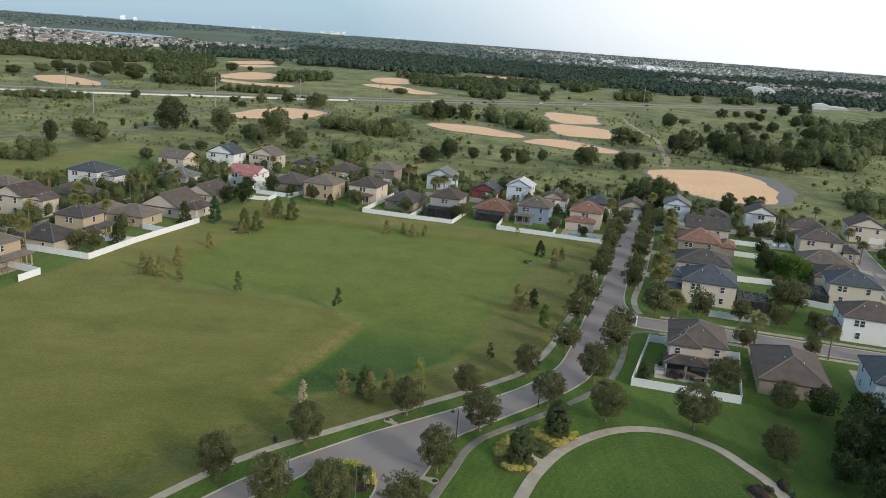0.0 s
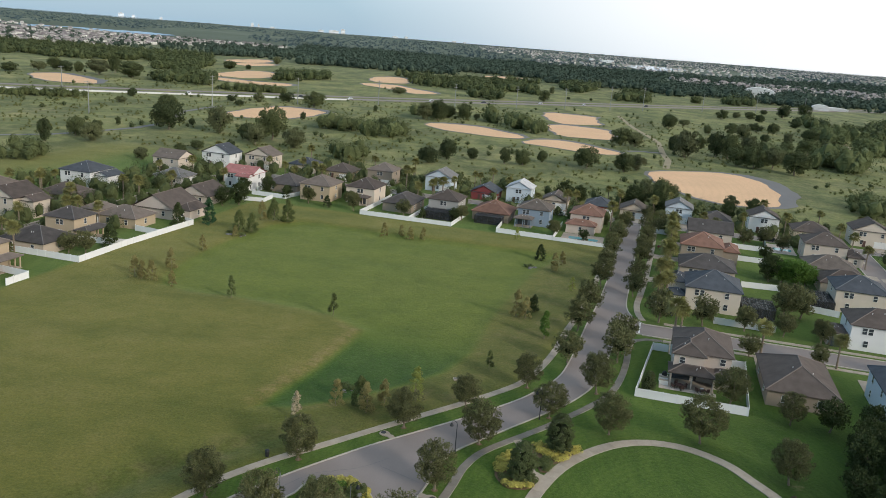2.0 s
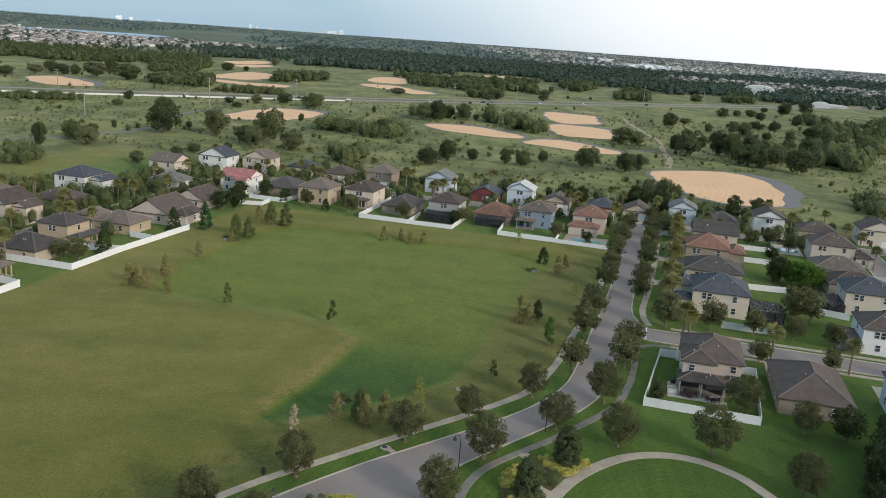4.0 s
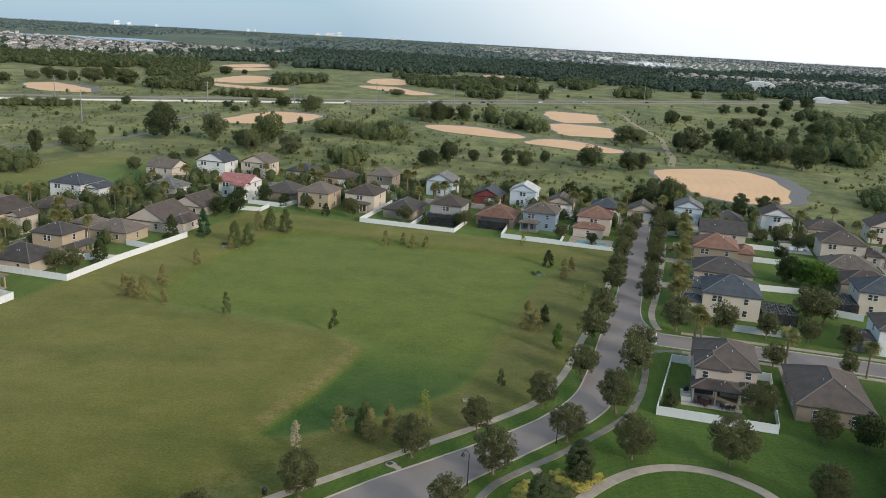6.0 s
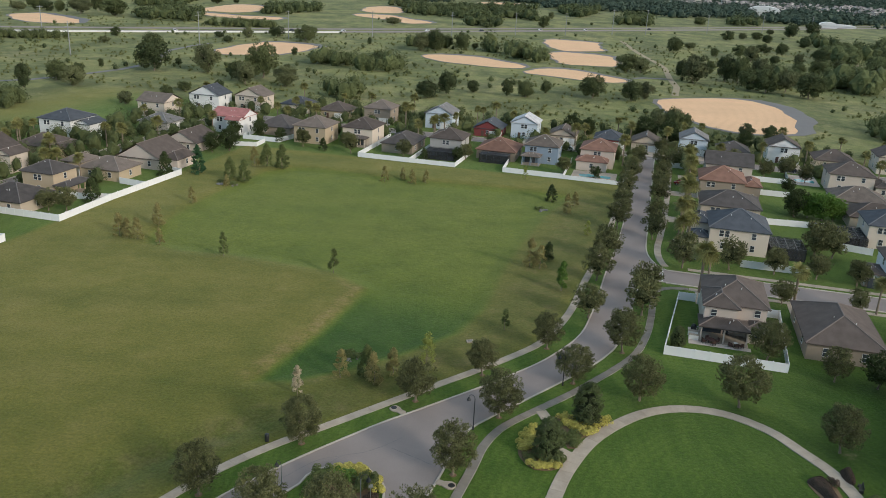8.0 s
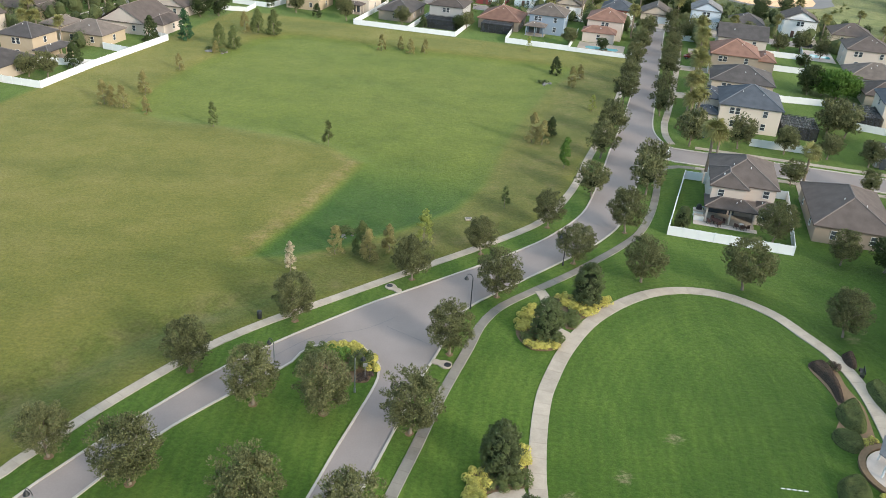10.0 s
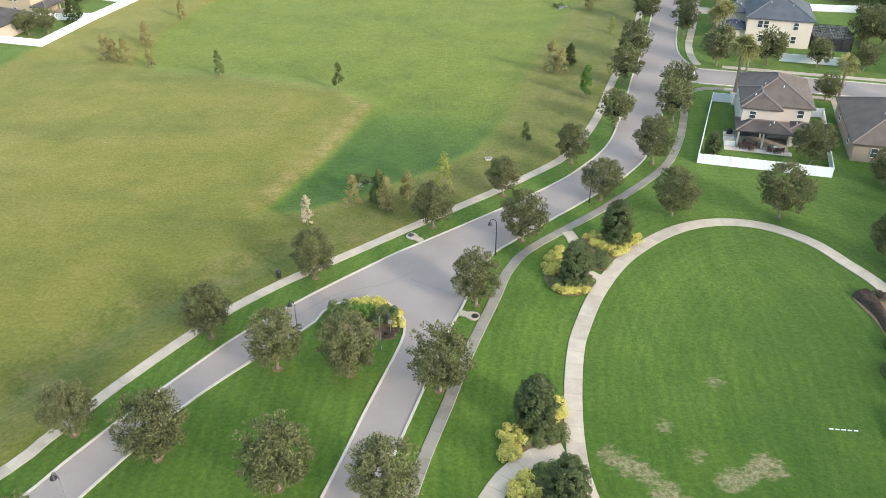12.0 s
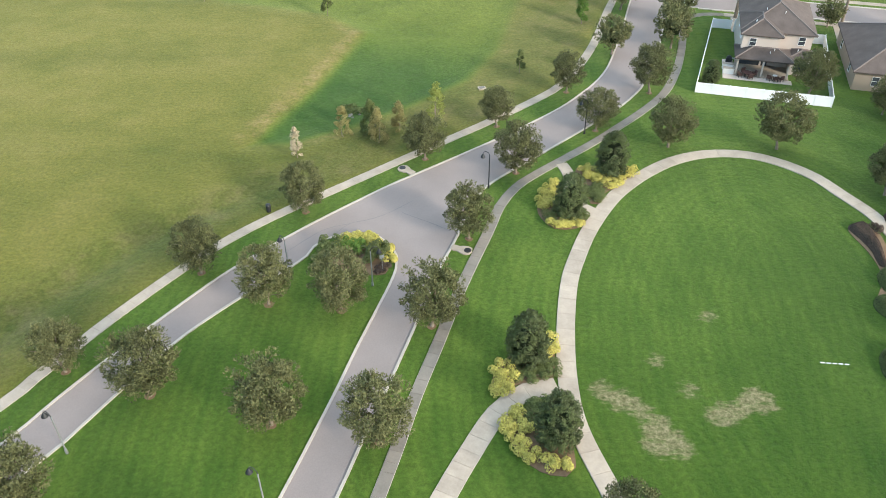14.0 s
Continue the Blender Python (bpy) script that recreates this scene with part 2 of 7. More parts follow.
def lot(u, v):
    """A place given along and across the streets, as x, y."""
    p = GU * u + GV * v
    return p.x, p.y


def mesh_of(name, verts, faces, material=None, smooth=False):
    me = bpy.data.meshes.new(name)
    me.from_pydata([tuple(map(float, p)) for p in verts], [], faces)
    if material:
        me.materials.append(material)
    if smooth:
        me.polygons.foreach_set("use_smooth", [True] * len(me.polygons))
    me.update()
    return me


def put(name, me, parent=None, label="", m=None, **tags):
    ob = new(name, me)
    if parent:
        ob.parent = parent
    if m is not None:
        ob.matrix_basis = m
    if label or tags:
        tagged(ob, label, **tags)
    return ob


def part(name, bm, material, parent, label=""):
    me = bpy.data.meshes.new(name)
    bm.to_mesh(me)
    bm.free()
    me.materials.append(material)
    return put(name, me, parent, label)


def base(name, x, y, z, turn, label, category, group=""):
    ob = new(name)
    ob.matrix_basis = Matrix.LocRotScale((x, y, z), Euler((0, 0, turn)), None)
    return tagged(ob, label, category, group)


def spline(points, step=1.0, closed=False):
    """A smooth line through the points, at about even steps."""
    p = [np.array(q, float) for q in points]
    n = len(p)
    out = []
    for i in range(n if closed else n - 1):
        a, b, c, d = (p[(i - 1) % n], p[i], p[(i + 1) % n], p[(i + 2) % n]) if closed else (p[max(i - 1, 0)], p[i], p[i + 1], p[min(i + 2, n - 1)])
        count = max(1, int(np.linalg.norm(c - b) / step))
        for k in range(count):
            t = k / count
            out.append(0.5 * (2 * b + (c - a) * t + (2 * a - 5 * b + 4 * c - d) * t**2 + (3 * b - a - 3 * c + d) * t**3))
    if not closed:
        out.append(p[-1])
    return np.array(out)


def sides(line, closed=False):
    """Unit normals to the left of a line."""
    d = np.roll(line, -1, 0) - np.roll(line, 1, 0)
    if not closed:
        d[0], d[-1] = line[1] - line[0], line[-1] - line[-2]
    d /= np.linalg.norm(d, axis=1)[:, None]
    return np.stack([-d[:, 1], d[:, 0]], 1)


def ribbon(name, line, left, right, z0, z1, material, closed=False):
    """A strip along a line, from `left` metres to its left to `right` metres to its right, with sides from z0 up to z1."""
    n = sides(line, closed)
    a, b = line + n * left, line - n * right
    verts, faces = [], []
    for p, q in zip(a, b):
        verts += [(*p, z0), (*p, z1), (*q, z1), (*q, z0)]
    count = len(line)
    for i in range(count if closed else count - 1):
        s, t = 4 * i, 4 * ((i + 1) % count)
        for k in range(3):
            faces.append((s + k, t + k, t + k + 1, s + k + 1))
    if not closed:
        faces += [(0, 1, 2, 3), (4 * count - 1, 4 * count - 2, 4 * count - 3, 4 * count - 4)]
    return mesh_of(name, verts, faces, material)


def sheet(name, outline, z, material, thick=0.0):
    """A flat filled outline with a rim down by `thick`."""
    bm = bmesh.new()
    ring = [bm.verts.new((x, y, z)) for x, y in outline]
    edges = [bm.edges.new((ring[i], ring[(i + 1) % len(ring)])) for i in range(len(ring))]
    bmesh.ops.triangle_fill(bm, edges=edges, use_beauty=True, use_dissolve=False)
    for f in bm.faces:
        if f.normal.z < 0:
            f.normal_flip()
    if thick:
        low = [bm.verts.new((x, y, z - thick)) for x, y in outline]
        for i in range(len(ring)):
            j = (i + 1) % len(ring)
            bm.faces.new((ring[i], ring[j], low[j], low[i]))
    me = bpy.data.meshes.new(name)
    bm.to_mesh(me)
    bm.free()
    me.materials.append(material)
    return me


def box_bm(bm, x0, x1, y0, y1, z0, z1):
    v = [bm.verts.new(p) for p in ((x0, y0, z0), (x1, y0, z0), (x1, y1, z0), (x0, y1, z0), (x0, y0, z1), (x1, y0, z1), (x1, y1, z1), (x0, y1, z1))]
    for f in ((3, 2, 1, 0), (4, 5, 6, 7), (0, 1, 5, 4), (1, 2, 6, 5), (2, 3, 7, 6), (3, 0, 4, 7)):
        bm.faces.new([v[i] for i in f])
    return bm


def box(x0, x1, y0, y1, z0, z1):
    return box_bm(bmesh.new(), x0, x1, y0, y1, z0, z1)


def tube_bm(bm, points, radii, count=7):
    rings = []
    for i, (p, r) in enumerate(zip(points, radii)):
        p = Vector(p)
        d = (Vector(points[min(i + 1, len(points) - 1)]) - Vector(points[max(i - 1, 0)])).normalized()
        a = d.orthogonal().normalized()
        b = d.cross(a)
        rings.append([bm.verts.new(p + r * (math.cos(k * math.tau / count) * a + math.sin(k * math.tau / count) * b)) for k in range(count)])
    for lo, hi in zip(rings, rings[1:]):
        for k in range(count):
            bm.faces.new((lo[k], lo[(k + 1) % count], hi[(k + 1) % count], hi[k]))
    bm.faces.new(rings[-1])
    bm.faces.new(rings[0][::-1])
    return bm


# ---------------------------------------------------------------- lines of the plan
WALK_L = [(-62, 52), (-50, 64.5), (-41, 76.3), (-39.3, 79.4), (-36.4, 84.6), (-34.7, 87.6), (-30.6, 94.0), (-26.4, 99.8), (-21.2, 105.2), (-15.2, 110.3), (-8.6, 116), (-4.2, 119.8), (3.5, 126.3), (6.9, 129.3), (12.0, 134.0), (16.0, 138.4), (19.5, 144.6), (23.6, 154.2), (27.8, 167.3), (31.6, 178), (36.2, 192), (44, 219), (52.5, 250), (60, 278)]
WALK_R = [(-11, 50), (-6.6, 66.7), (-5.4, 71.2), (-3.8, 77.6), (-1.8, 84.3), (0.0, 90.7), (1.7, 96.0), (3.8, 102.1), (5.4, 107.2), (7.5, 111.1), (9.9, 113.8), (13.7, 117.3), (18.6, 121.8), (22.3, 125.6), (27.3, 131), (31.4, 136.4), (34.9, 144.1), (37.7, 152.8), (40.0, 161.5), (42.0, 164.9), (44.6, 165.9), (47.9, 165.7)]
KERB_L = [(-57, 48), (-45.5, 63), (-38.8, 72.4), (-36.2, 77.1), (-32.9, 82.6), (-29.1, 88.5), (-24.6, 94.9), (-19.3, 100.9), (-14.7, 105.5), (-8.3, 111.4), (-4.1, 114.8), (2.4, 120.0), (6.6, 123.5), (10.8, 127.2), (15.2, 131.4), (18.2, 135.0), (21.3, 139.2), (23.9, 144.0), (26.6, 151.6), (29.9, 162.4), (33.1, 173.3), (36.6, 184), (45.2, 213.6), (56, 255), (64.5, 285)]
MEDIAN = [(-49, 50), (-40.5, 62.5), (-34.6, 70.8), (-32.8, 74.0), (-30.9, 77.7), (-27.5, 84.0), (-25.0, 87.5), (-22.1, 91.0), (-18.6, 94.9), (-16.4, 97.6), (-15.8, 99.3), (-14.6, 100.7), (-12.9, 101.5), (-10.6, 101.7), (-8.6, 101.0), (-7.2, 99.5), (-6.5, 97.6), (-6.5, 95.4), (-7.1, 92.6), (-8.3, 88.4), (-9.8, 83.2), (-11.3, 77.5), (-13.1, 71.2), (-14.6, 66.2), (-19, 52)]
KERB_R = [(-15, 50), (-9.9, 66.6), (-8.3, 72.2), (-6.3, 78.9), (-3.9, 87.4), (-1.6, 95.8), (-0.4, 99.3), (0.6, 102.4), (2.0, 107), (3.7, 110.9), (5.9, 113.5), (8.2, 115.8), (12.4, 119.9), (14.9, 122.4), (18.5, 126), (23.3, 131), (26.6, 135.3), (28.9, 139.2), (32.2, 147.0), (35.6, 158), (38.2, 165.6), (39.7, 167.8), (42.6, 169.2), (44.4, 168.8)]
OVAL = [(10.1, 79.5), (10.7, 86), (11.8, 92.5), (13.1, 96.8), (15.9, 103.4), (20.5, 110.6), (27.2, 116.6), (33.5, 119.0), (39.6, 118.2), (44.6, 114.2), (47.2, 109.2), (49.2, 104.6), (49.9, 98.6), (49.4, 92.3), (47.8, 83), (45.5, 72), (42, 61), (36, 50.5), (28, 45), (20.5, 47.5), (15.4, 57), (12.0, 67.6), (10.3, 74)]
BASIN = [(-63, 178), (-45, 173.5), (-23, 166.5), (-15.2, 159), (-17.6, 150), (-21.2, 138.3), (-25.6, 127.6), (-27.4, 121.6), (-22, 121.6), (-14, 126), (-5, 133), (3, 141), (8, 152), (12, 170), (18, 190), (27, 216), (35, 232), (19, 237), (-13, 243), (-45, 250), (-56, 231), (-63, 203)]
BARE = [(25.1, 87.9), (18.7, 81.6), (12.8, 78.1), (14.2, 77.1), (15.5, 76.3), (17.2, 74.5), (17.8, 72.6), (18.9, 71.4), (16.5, 71.8), (22.7, 74.8), (24.4, 75.6), (26.5, 77.2), (21.0, 78.1), (27.6, 76.4), (53.5, 109)]


def inside(x, y, outline):
    """Signed distance to an outline, positive inside, for arrays of places."""
    hit = np.zeros(x.shape, bool)
    near = np.full(x.shape, 1e9)
    n = len(outline)
    for i in range(n):
        (x1, y1), (x2, y2) = outline[i], outline[(i + 1) % n]
        dx, dy = x2 - x1, y2 - y1
        t = np.clip(((x - x1) * dx + (y - y1) * dy) / (dx * dx + dy * dy), 0, 1)
        near = np.minimum(near, np.hypot(x - x1 - t * dx, y - y1 - t * dy))
        cross = (y1 > y) != (y2 > y)
        hit ^= cross & (x < dx * (y - y1) / (dy if dy else 1e-9) + x1)
    return np.where(hit, near, -near)


def step01(a, lo, hi):
    t = np.clip((a - lo) / (hi - lo), 0, 1)
    return t * t * (3 - 2 * t)


BASIN_LINE = [tuple(p) for p in spline(BASIN, 8.0, True)]


def relief(x, y):
    """Height of the ground: a shallow basin in the meadow, and a slow rise in the far distance."""
    x, y = np.asarray(x, float), np.asarray(y, float)
    z = -0.7 * step01(inside(x, y, BASIN_LINE), -3.0, 4.5)
    walk_x = np.interp(y, [p[1] for p in WALK_L], [p[0] for p in WALK_L])
    z -= 0.55 * np.exp(-(((walk_x - x) * 0.78 - 7.5) / 2.4) ** 2) * step01(118 - y, 0, 16)
    d = np.hypot(x, y)
    far = 2500 + (np.maximum(d, 2500) - 2500) / 2400 * 11500
    return z + np.where(d > 2500, 58 * (1 - d / far), 0.0)


def drawn_in(x, y):
    """How much smaller far things stand, where the distance is drawn in towards the eye."""
    d = np.hypot(x, y)
    return np.where(d > 2500, d / (2500 + (np.maximum(d, 2500) - 2500) / 2400 * 11500), 1.0)


def height(x, y):
    return float(relief(np.array([x]), np.array([y]))[0])


# ---------------------------------------------------------------- ground
def ground():
    def axis(lo, hi, near_lo, near_hi, step):
        mid = list(np.arange(near_lo, near_hi + 0.01, step))
        out, s, a = [], step, near_hi
        while a < hi:
            s *= 1.13
            a = min(a + s, hi)
            out.append(a)
        low, s, a = [], step, near_lo
        while a > lo:
            s *= 1.13
            a = max(a - s, lo)
            low.append(a)
        return np.array(low[::-1] + mid + out)

    xs, ys = axis(-4950, 4950, -92, 60, 1.0), axis(-1500, 4950, 56, 262, 1.0)
    x, y = [g.ravel() for g in np.meshgrid(xs, ys)]
    keep_far = np.hypot(x, y)
    z = relief(x, y)
    nx, ny = len(xs), len(ys)
    i = np.arange((nx - 1) * (ny - 1))
    a = (i // (nx - 1)) * nx + i % (nx - 1)
    faces = np.stack([a, a + 1, a + nx + 1, a + nx], 1)
    faces = faces[(keep_far[faces] < 4990).all(1)]
    me = bpy.data.meshes.new("ground")
    me.from_pydata(np.stack([x, y, z], 1).tolist(), [], faces.tolist())
    u, v = x * GU.x + y * GU.y, x * GV.x + y * GV.y
    walk_x = np.interp(y, [p[1] for p in WALK_L], [p[0] for p in WALK_L])
    park = step01(x - walk_x, -1.5, 1.0) * step01(290 - v, 0, 8) * step01(130 - u, 0, 40)
    yards = np.maximum(step01(-131 - u, -1, 1) * step01(u + 235, 0, 30) * step01(335 - v, 0, 30), step01(v - 250, -1, 1) * step01(318 - v, 0, 14) * step01(u + 235, 0, 30) * step01(130 - u, 0, 40))
    lawn = np.clip(np.maximum(park, yards), 0, 1)
    basin = inside(x, y, BASIN_LINE)
    lush = step01(basin, -0.6, 1.6) * (0.62 + 0.38 * step01(150 - y - 0.3 * x, -14, 14))
    dry = np.exp(-((basin + 1.2) / 1.3) ** 2) * step01(-13 - x, 0, 4) * step01(164 - y, 0, 6) * step01(y - 121, 0, 3)
    scrub = np.clip(np.maximum(step01(v - 316, 0, 12), np.maximum(step01(-230 - u, 0, 30), step01(u - 115, 0, 40))), 0, 1)
    bare = sum(np.exp(-((x - px) ** 2 + (y - py) ** 2) / 2.2) for px, py in BARE)
    oval_line = [tuple(p) for p in spline(OVAL, 4.0, True)]
    ring = inside(x, y, oval_line)
    # shade painted on the lawn: east of the oval, and growing south-east inside it
    turf_shade = 0.8 * step01(x - 42, 0, 12) * step01(146 - v, 0, 6) * (ring < 0) + step01(ring, -0.5, 0.5) * (0.35 + 0.65 * step01(0.75 * (x - 18) + 0.65 * (88 - y), -4, 18))
    side = (walk_x - x) * 0.78
    swale = np.exp(-((side - 7.0) / 4.0) ** 2) * step01(122 - y, 0, 16)
    worn = step01(side, 0.5, 3.0) * step01(13.5 - side, 0, 5.0) * step01(238 - y, 0, 14)
    wet = step01(basin, 0.2, 2.2) * step01(154 - y - 0.25 * x, -10, 16)
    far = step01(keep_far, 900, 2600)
    for name, values in (("lawn", lawn), ("lush", lush), ("dry", dry), ("scrub", scrub), ("bare", np.clip(bare, 0, 1)), ("far", far), ("ring", ring), ("turf_shade", turf_shade), ("swale", swale), ("worn", worn), ("wet", wet)):
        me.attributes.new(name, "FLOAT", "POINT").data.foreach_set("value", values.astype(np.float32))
    m = bpy.data.materials.new("grassland")
    m.use_nodes = True
    n, l = m.node_tree.nodes, m.node_tree.links
    b = n["Principled BSDF"]
    b.inputs["Roughness"].default_value = 0.95
    b.inputs["Specular IOR Level"].default_value = 0.15
    b.inputs["Sheen Weight"].default_value, b.inputs["Sheen Roughness"].default_value = 0.15, 0.5
    b.inputs["Sheen Tint"].default_value = (0.64, 0.69, 0.40, 1)
    pos = n.new("ShaderNodeTexCoord")

    def noise_at(scale, detail=5.0, rough=0.6, stretch=None):
        t = n.new("ShaderNodeTexNoise")
        t.inputs["Scale"].default_value, t.inputs["Detail"].default_value, t.inputs["Roughness"].default_value = scale, detail, rough
        if stretch:
            mp = n.new("ShaderNodeMapping")
            mp.inputs["Rotation"].default_value, mp.inputs["Scale"].default_value = (0, 0, stretch[0]), (stretch[1], stretch[2], 1)
            l.new(pos.outputs["Object"], mp.inputs["Vector"])
            l.new(mp.outputs["Vector"], t.inputs["Vector"])
        else:
            l.new(pos.outputs["Object"], t.inputs["Vector"])
        return t.outputs["Fac"]

    def ramp(fac, *stops):
        r = n.new("ShaderNodeValToRGB")
        while len(r.color_ramp.elements) < len(stops):
            r.color_ramp.elements.new(0.5)
        for e, (p, c) in zip(r.color_ramp.elements, stops):
            e.position, e.color = p, rgb(c)
        l.new(fac, r.inputs["Fac"])
        return r.outputs["Color"]

    def blend(fac, one, two, kind="MIX"):
        x_ = n.new("ShaderNodeMixRGB")
        x_.blend_type = kind
        for socket, value in (("Fac", fac), ("Color1", one), ("Color2", two)):
            if isinstance(value, (int, float)):
                x_.inputs[socket].default_value = value
            elif isinstance(value, tuple):
                x_.inputs[socket].default_value = rgb(value)
            else:
                l.new(value, x_.inputs[socket])
        return x_.outputs["Color"]

    def calc(op, a_, b_, c_=None, clamp=False):
        x_ = n.new("ShaderNodeMath")
        x_.operation, x_.use_clamp = op, clamp
        for k, value in enumerate((a_, b_, c_)):
            if value is None:
                continue
            if isinstance(value, (int, float)):
                x_.inputs[k].default_value = value
            else:
                l.new(value, x_.inputs[k])
        return x_.outputs[0]

    def attr(name):
        x_ = n.new("ShaderNodeAttribute")
        x_.attribute_name = name
        return x_.outputs["Fac"]

    n_big, n_mid, n_fine = noise_at(0.018, 4), noise_at(0.12, 6, 0.65), noise_at(2.2, 6, 0.75)
    n_streak = noise_at(0.6, 4, 0.6, (0.5, 1.0, 0.12))
    tuft = noise_at(0.42, 5, 0.7)
    meadow = ramp(calc("ADD", calc("MULTIPLY_ADD", n_mid, 0.4, calc("MULTIPLY", n_big, 0.35)), calc("MULTIPLY", tuft, 0.25)), (0.32, (0.104, 0.132, 0.017)), (0.5, (0.190, 0.182, 0.035)), (0.68, (0.28, 0.235, 0.07)))
    green = ramp(n_mid, (0.3, (0.080, 0.152, 0.014)), (0.7, (0.150, 0.215, 0.024)))
    ringed = calc("SINE", calc("MULTIPLY", attr("ring"), 5.2), 0.0)
    mown = ramp(calc("ADD", calc("MULTIPLY_ADD", n_mid, 0.55, calc("MULTIPLY", n_streak, 0.45)), calc("MULTIPLY", calc("MULTIPLY", ringed, n_mid), 0.075)), (0.30, (0.054, 0.126, 0.014)), (0.70, (0.136, 0.212, 0.032)))
    mown = blend(calc("MULTIPLY_ADD", noise_at(0.035, 3), 3.0, -1.1, True), mown, blend(1.0, mown, (0.78, 0.84, 0.74), "MULTIPLY"))
    # multiplies the painted lawn shade into the grass colour
    mown = blend(calc("MULTIPLY", attr("turf_shade"), 1.0), mown, blend(1.0, mown, (0.60, 0.71, 0.57), "MULTIPLY"))
    wild = ramp(calc("ADD", calc("MULTIPLY_ADD", n_mid, 0.45, calc("MULTIPLY", n_big, 0.4)), calc("MULTIPLY", tuft, 0.25)), (0.40, (0.058, 0.088, 0.030)), (0.52, (0.142, 0.164, 0.060)), (0.62, (0.212, 0.208, 0.092)), (0.72, (0.36, 0.30, 0.18)))
    rough_grass = ramp(noise_at(0.035, 7, 0.72, (0.3, 1.0, 0.55)), (0.41, (0.42, 0.50, 0.42)), (0.49, (0.88, 0.92, 0.86)), (0.57, (1.40, 1.34, 1.2)))
    wild = blend(0.9, wild, rough_grass, "MULTIPLY")
    # far land: the haze of distance painted in as a blue-teal tint
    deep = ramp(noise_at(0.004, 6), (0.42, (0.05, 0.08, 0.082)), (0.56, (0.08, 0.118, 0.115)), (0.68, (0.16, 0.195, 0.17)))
    edge = calc("MULTIPLY_ADD", n_mid, 0.8, -0.4)

    def soft(mask, amount=0.6):
        return calc("MULTIPLY_ADD", edge, calc("MULTIPLY", calc("MULTIPLY", mask, calc("SUBTRACT", 1.0, mask)), 4 * amount), mask, True)

    # long soft shadow streaks over the meadow, painted as stretched darker bands
    shadow_bands = noise_at(0.05, 4, 0.55, (radians(-24), 0.35, 1.3))
    meadow = blend(calc("MULTIPLY_ADD", shadow_bands, 3.2, -1.45, True), meadow, blend(1.0, meadow, (0.62, 0.72, 0.6), "MULTIPLY"))
    meadow = blend(calc("MULTIPLY", attr("swale"), 0.75), meadow, (0.088, 0.135, 0.018))
    meadow = blend(calc("MULTIPLY", soft(attr("worn")), 0.7), meadow, ramp(calc("MULTIPLY_ADD", tuft, 0.5, calc("MULTIPLY", n_mid, 0.5)), (0.38, (0.072, 0.100, 0.018)), (0.52, (0.130, 0.135, 0.036)), (0.66, (0.215, 0.175, 0.080))))
    color = blend(soft(attr("lush")), meadow, green)
    color = blend(calc("MULTIPLY", soft(attr("wet")), 0.92), color, ramp(n_mid, (0.3, (0.022, 0.080, 0.012)), (0.7, (0.050, 0.115, 0.018))))
    color = blend(calc("MULTIPLY", attr("dry"), calc("MULTIPLY_ADD", noise_at(0.45, 6, 0.75), 4.5, -1.85, True), None, True), color, (0.31, 0.235, 0.10))
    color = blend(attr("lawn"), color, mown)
    color = blend(calc("MULTIPLY", calc("MULTIPLY_ADD", calc("MULTIPLY_ADD", attr("bare"), 0.42, noise_at(0.75, 10, 0.8, (0.7, 0.7, 1.8))), 5.5, -4.1, True), 0.75), color, ramp(n_fine, (0.32, (0.15, 0.14, 0.06)), (0.68, (0.41, 0.34, 0.22))))
    color = blend(soft(attr("scrub")), color, wild)
    # the haze tint takes over the ground colour with distance
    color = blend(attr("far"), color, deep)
    color = blend(0.8, color, ramp(n_fine, (0.30, (0.30, 0.33, 0.28)), (0.70, (1.0, 1.0, 1.0))), "MULTIPLY")
    color = blend(1.0, color, (0.98, 0.955, 0.96), "MULTIPLY")
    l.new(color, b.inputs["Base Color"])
    bump = n.new("ShaderNodeBump")
    bump.inputs["Strength"].default_value, bump.inputs["Distance"].default_value = 0.5, 0.25
    l.new(calc("ADD", n_fine, calc("MULTIPLY", n_mid, 2.0)), bump.inputs["Height"])
    l.new(bump.outputs["Normal"], b.inputs["Normal"])
    me.materials.append(m)
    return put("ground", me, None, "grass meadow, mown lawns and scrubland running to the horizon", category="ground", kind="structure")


ground()

# ---------------------------------------------------------------- roads, kerbs, walks
k_l, k_r, med = spline(KERB_L, 1.5), spline(KERB_R, 1.5), spline(MEDIAN, 1.2)
road_r = [lot(0.8, 181.7), lot(-0.8, 183.4), lot(-1.9, 185.6), lot(-3.1, 189.2), lot(-3.7, 193.2), lot(-3.9, 198), *[lot(-3.9, v) for v in range(206, 291, 12)]]
road_e = spline(road_r, 1.5)
outline = [*k_l, *reversed(road_e), *reversed(k_r), *reversed(med)]
put("road", sheet("road", outline, 0.035, M["asphalt"], 0.1), None, "grey asphalt road that forks round a planted median", category="road", kind="structure")
put("kerb", ribbon("kerb", k_l, 0.10, 0.16, 0.0, 0.13, M["kerb"]), None, "pale concrete kerb along the road", category="kerb", kind="structure")
put("kerb", ribbon("kerb", k_r, 0.15, 0.10, 0.0, 0.13, M["kerb"]), None, "pale concrete kerb along the road", category="kerb", kind="structure")
put("kerb", ribbon("kerb", road_e, 0.16, 0.10, 0.0, 0.13, M["kerb"]), None, "pale concrete kerb along the road", category="kerb", kind="structure")
put("kerb", ribbon("kerb", med, 0.15, 0.10, 0.0, 0.13, M["kerb"]), None, "pale concrete kerb round the median", category="kerb", kind="structure")


